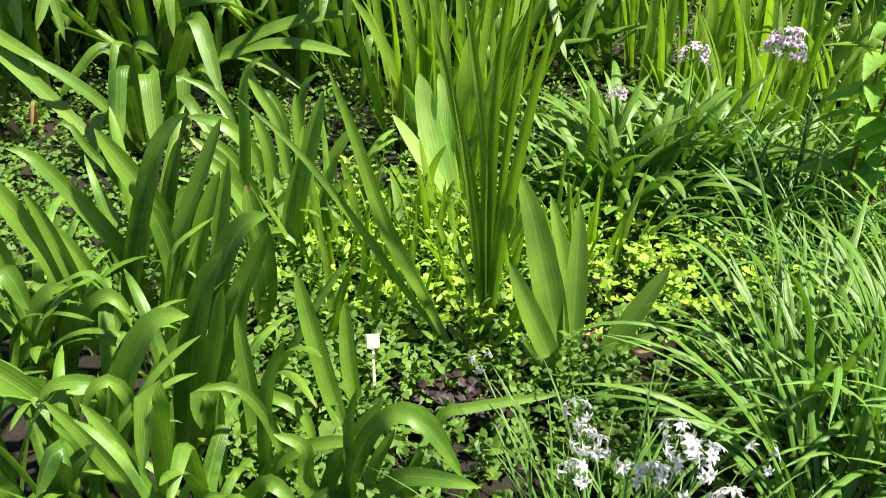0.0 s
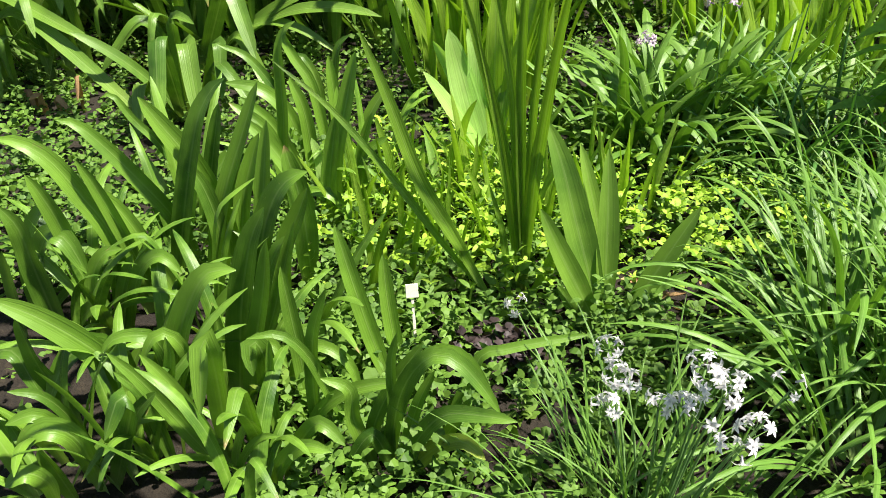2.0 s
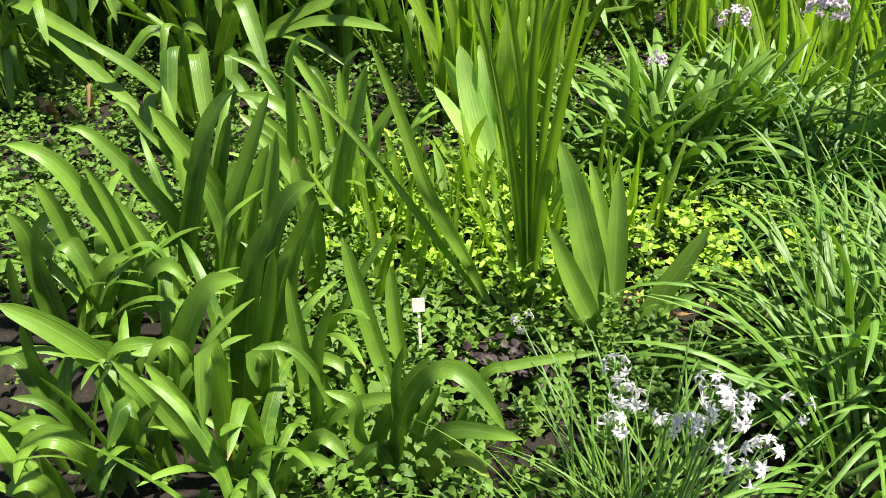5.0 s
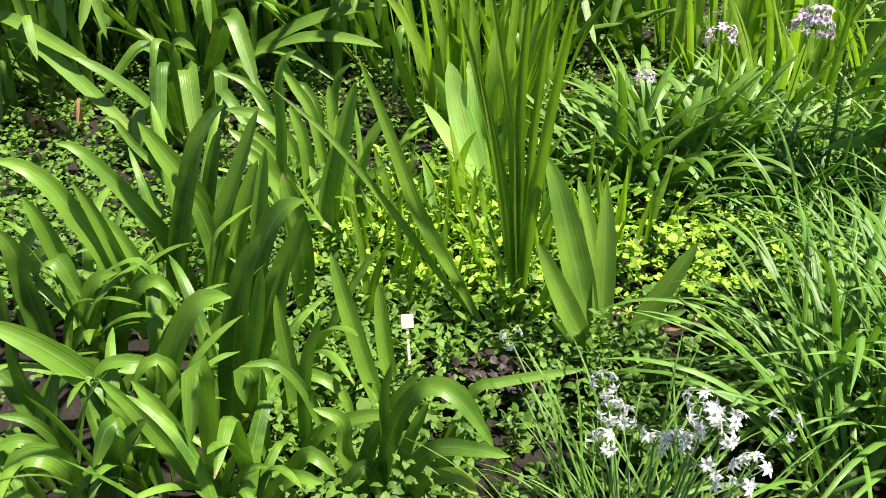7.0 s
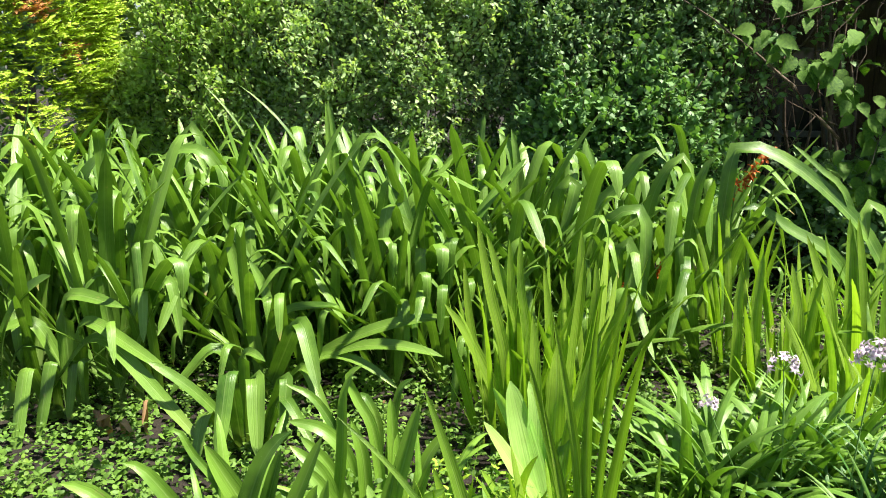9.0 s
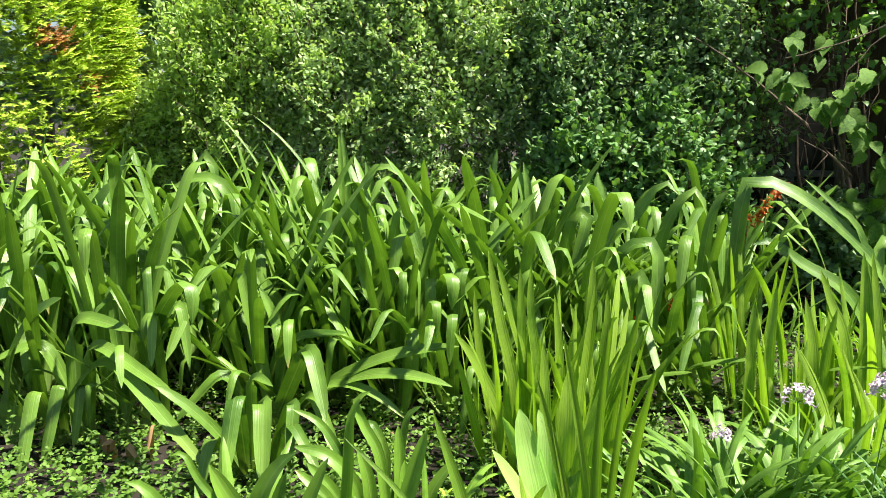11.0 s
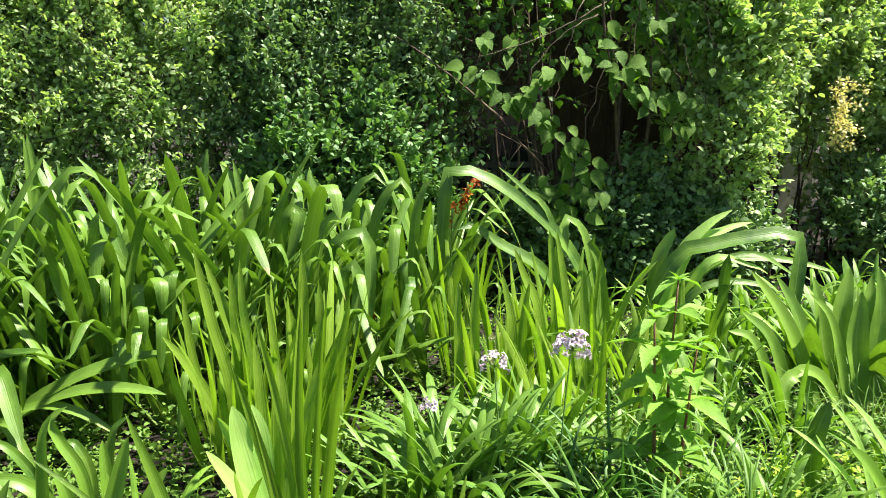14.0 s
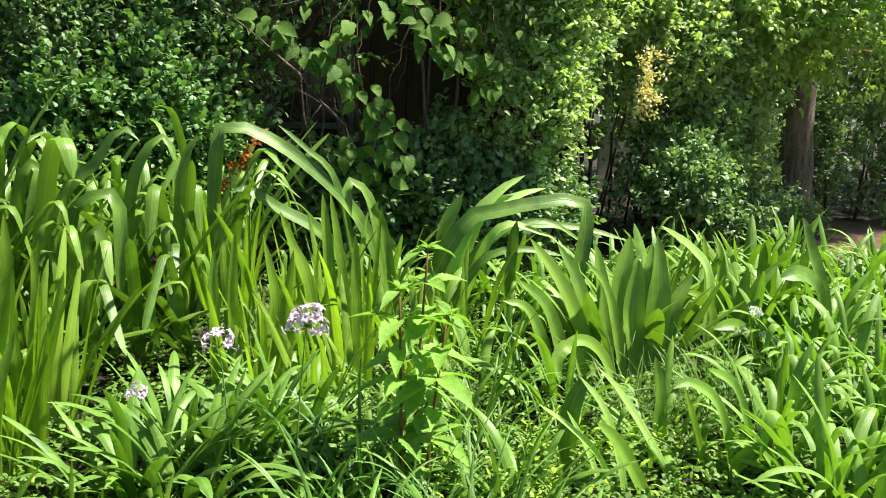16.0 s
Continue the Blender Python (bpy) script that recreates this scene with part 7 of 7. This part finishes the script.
def umbel(foot, head, florets, radius, mesh, seed, label, size=0.024, up=0.0):
    """One flower stalk with a loose head of starry florets on thin stalklets."""
    rng = random.Random(seed)
    f, h = Vector(foot), Vector(head)
    ob = thing("garlic_flower", foot, label, "flower", "society garlic flowers")
    mid = f.lerp(h, 0.5) + Vector((rng.uniform(-0.02, 0.02), rng.uniform(-0.01, 0.02), 0.01))
    path = [f * (1 - s) ** 2 + mid * 2 * s * (1 - s) + h * s * s - f for s in [i / 10 for i in range(11)]]
    piece("stalk", rods("stalk", [(path, [0.0028 - 0.0001 * i for i in range(11)])], M_STEM, 6), ob)
    top = path[-1]
    rays = []
    for k in range(florets):
        z = rng.uniform(-0.35, 1.0)
        a = k * 2.4 + rng.uniform(-0.3, 0.3)
        r = math.sqrt(max(0.0, 1 - z * z))
        d = Vector((r * math.cos(a), r * math.sin(a), z + up)).normalized()
        end = top + d * radius * rng.uniform(0.7, 1.05) + Vector((0, 0, 0.006))
        rays.append(([top, top.lerp(end, 0.6) + Vector((0, 0, 0.004)), end - d * size * 0.4], (0.0009, 0.0008, 0.001)))
        q = d.to_track_quat("Z", "Y").to_matrix().to_4x4()
        s = size * rng.uniform(0.8, 1.15)
        piece("floret", mesh, ob, Matrix.Translation(end) @ q @ pose(0, 0, 0, rng.uniform(-25, 25), rng.uniform(-25, 25), rng.uniform(0, 60)) @ Matrix.Scale(s, 4))
    piece("stalkwork", rods("stalkwork", rays, M_STEM, 4), ob, kind="stuff")
    return ob


umbel((0.66, 2.46, 0.05), (0.487, 2.324, 0.41), 8, 0.03, F_LILAC, 1, "small lilac society garlic head on a leaning stalk", 0.03, 0.3)
umbel((0.72, 2.40, 0), (0.694, 2.384, 0.51), 14, 0.048, F_LILAC, 2, "loose lilac society garlic head on a thin stalk", 0.032)
umbel((0.89, 2.36, 0), (0.921, 2.344, 0.565), 30, 0.06, F_LILAC, 3, "full round lilac society garlic head", 0.034)
for k, (x, y, z, c) in enumerate(WHITE_HEADS):
    umbel((0.34 + (x - 0.34) * 0.3, 0.96 + (y - 0.96) * 0.3, 0), (x, y, z), c + 1, 0.026, F_WHITE, 20 + k, "white starry society garlic head on a thin stalk", 0.027)

for k, (x, y, z) in enumerate(((2.95, 3.0, 0.31), (3.02, 3.0, 0.19), (3.09, 3.0, 0.15), (2.89, 3.0, 0.22))):
    umbel((x + 0.02, y + 0.05, 0), (x, y, z), 7, 0.03, F_WHITE, 60 + k, "small white starry flower head by the path", 0.03)
for k, (x, y, z) in enumerate(((0.93, 3.4, 0.32), (0.96, 3.4, 0.27), (0.90, 3.4, 0.22))):
    umbel((x + 0.02, y + 0.04, 0), (x, y, z), 6, 0.025, F_YELLOW, 70 + k, "small yellow flower head among the strap leaves", 0.03)


def orange_spike(foot, head, seed):
    rng = random.Random(seed)
    ob = thing("orange_flower", foot, "blurred orange-red flower spike among the lily leaves", "flower", "orange flowers in the lily bank")
    f, h = Vector(foot), Vector(head) - Vector(foot)
    piece("stalk", rods("stalk", [(bent((0, 0, 0), h, -0.03, 6), [0.004] * 7)], M_STEM, 5), ob)
    for k in range(9):
        c = h + Vector((0.016 * k - 0.06, 0, 0.02 * k - 0.12)) + Vector((rng.uniform(-0.015, 0.015), rng.uniform(-0.02, 0.02), 0))
        piece("floret", F_ORANGE, ob, Matrix.Translation(c) @ pose(0, 0, 0, rng.uniform(20, 90), rng.uniform(-40, 40), rng.uniform(0, 360)) @ Matrix.Scale(rng.uniform(0.045, 0.07), 4))


F_ORANGE = floret_mesh("floret", M_ORANGE, 5)
orange_spike((1.0, 4.4, 0), (0.96, 4.2, 0.93), 1)
orange_spike((0.9, 4.4, 0), (0.88, 4.2, 0.80), 2)
orange_spike((0.5, 4.35, 0), (0.49, 4.2, 0.34), 3)
orange_spike((0.32, 4.35, 0), (0.31, 4.2, 0.25), 4)


def nettle():
    rng = random.Random(14)
    ob = thing("nettle_plant", (1.245, 2.33, 0), "light green nettle-like plant with reddish stems and toothed leaves", "plant")
    for x, y, dx, h, tiers in ((-0.05, 0.0, -0.02, 0.66, 7), (0.02, -0.01, 0.05, 0.58, 6), (0.0, 0.06, 0.03, 0.76, 7)):
        path = [Vector((x + dx * (i / 8) ** 1.5, y, h * i / 8)) for i in range(9)]
        piece("stem", rods("stem", [(path, [0.007 - 0.0005 * i for i in range(9)])], M_REDSTEM, 7), ob, label="reddish brown stem")
        for t in range(tiers):
            s = 0.22 + 0.78 * t / (tiers - 1)
            c = Vector((x + dx * s ** 1.5, y, h * s))
            a = rng.uniform(-30, 30) + (0 if t % 2 else 45)
            for half in (0, 180, 80, 260) if t % 2 else (0, 180):
                ln = rng.uniform(0.13, 0.18) * (0.6 if t == tiers - 1 else 1.0)
                piece("leaf", NETTLE_LEAF, ob, Matrix.Translation(c) @ pose(0, 0, 0, 0, 0, a + half) @ pose(0.01, 0, 0, rng.uniform(-15, 15), rng.uniform(-22, 12)) @ Matrix.Scale(ln, 4))
        for k in range(4):
            piece("leaf", NETTLE_LEAF, ob, Matrix.Translation(path[-1]) @ pose(0, 0, 0, 0, rng.uniform(-60, -15), 90 * k + 20) @ Matrix.Scale(0.05, 4))


nettle()


# ---- plant labels and small things ----
def plant_tag(at, turn, lean, size, height, label):
    ob = thing("plant_label", at, label, "plant label", "plant labels")
    ob.rotation_euler = (radians(lean), 0, radians(turn))
    piece("stake", slab("stake", (0.007, 0.003, height), M_TAG, 0.001), ob, pose(0, 0.004, height / 2 - 0.02))
    piece("plate", slab("plate", (size[0], 0.003, size[1]), M_TAG, 0.0012), ob, pose(0, 0, height))


plant_tag((-0.09, 1.40, 0), 12, -20, (0.028, 0.032), 0.17, "small white plastic plant label on a stake")
plant_tag((1.215, 2.51, 0), -8, 10, (0.036, 0.03), 0.215, "small white plant label on a tall stake")
p = thing("withered_leaf", (1.12, 2.78, 0), "cream withered leaf standing in the grass", "leaf")
blade(p, (0.0, -0.01, 0.05), (0.02, -0.04, 0.10), 0.03, M_CREAM, (0, 0, 0), fold=0.3, foot=0.5, taper=3.0)


def heuchera():
    rng = np.random.default_rng(12)
    n = 60
    a, r = rng.uniform(0, 6.28, n), np.sqrt(rng.random(n))
    c = np.stack([0.07 + 0.12 * r * np.cos(a), 1.40 + 0.075 * r * np.sin(a), 0.03 + 0.05 * rng.random(n)], 1)
    places, aims, sizes = [], [], []
    for k in range(5):
        w = rng.uniform(0, 6.28) + k * 1.257
        places.append(c)
        aims.append(np.stack([np.cos(w + a), np.sin(w + a), rng.uniform(-0.1, 0.4, n)], 1))
        sizes.append(rng.uniform(0.018, 0.03, n))
    ob = thing("purple_plant", (0.07, 1.4, 0), "low plant with dark purple lobed leaves", "plant")
    off = np.array((0.07, 1.4, 0))
    piece("foliage", leaf_cloud("foliage", np.concatenate(places) - off, np.concatenate(aims), np.concatenate(sizes), M_HEUCHERA, 0.9, 0.1, 12), ob, kind="stuff")


heuchera()


def litter():
    rng = random.Random(6)
    dry = [toothed_leaf("dry_leaf", M_DRY, 3, 0.5, 0.5, 0.3), toothed_leaf("dry_leaf", M_DRY, 2, 0.35, 0.7, -0.3)]
    for k in range(70):
        y = rng.uniform(0.9, 3.4)
        x = rng.uniform(-0.3 - 0.5 * y, 0.5 + 0.7 * y)
        if k < 30:
            x, y = rng.gauss(0.47, 0.1), rng.gauss(1.75, 0.1)
        ob = new("dry_leaf", rng.choice(dry))
        ob.matrix_basis = pose(x, y, ground_height(x, y) + 0.012, rng.uniform(-20, 20), rng.uniform(-20, 20), rng.uniform(0, 360)) @ Matrix.Scale(rng.uniform(0.02, 0.055), 4)
        tagged(ob, "curled brown dead leaf on the soil", "dead leaf", "dead leaves on the soil")


litter()
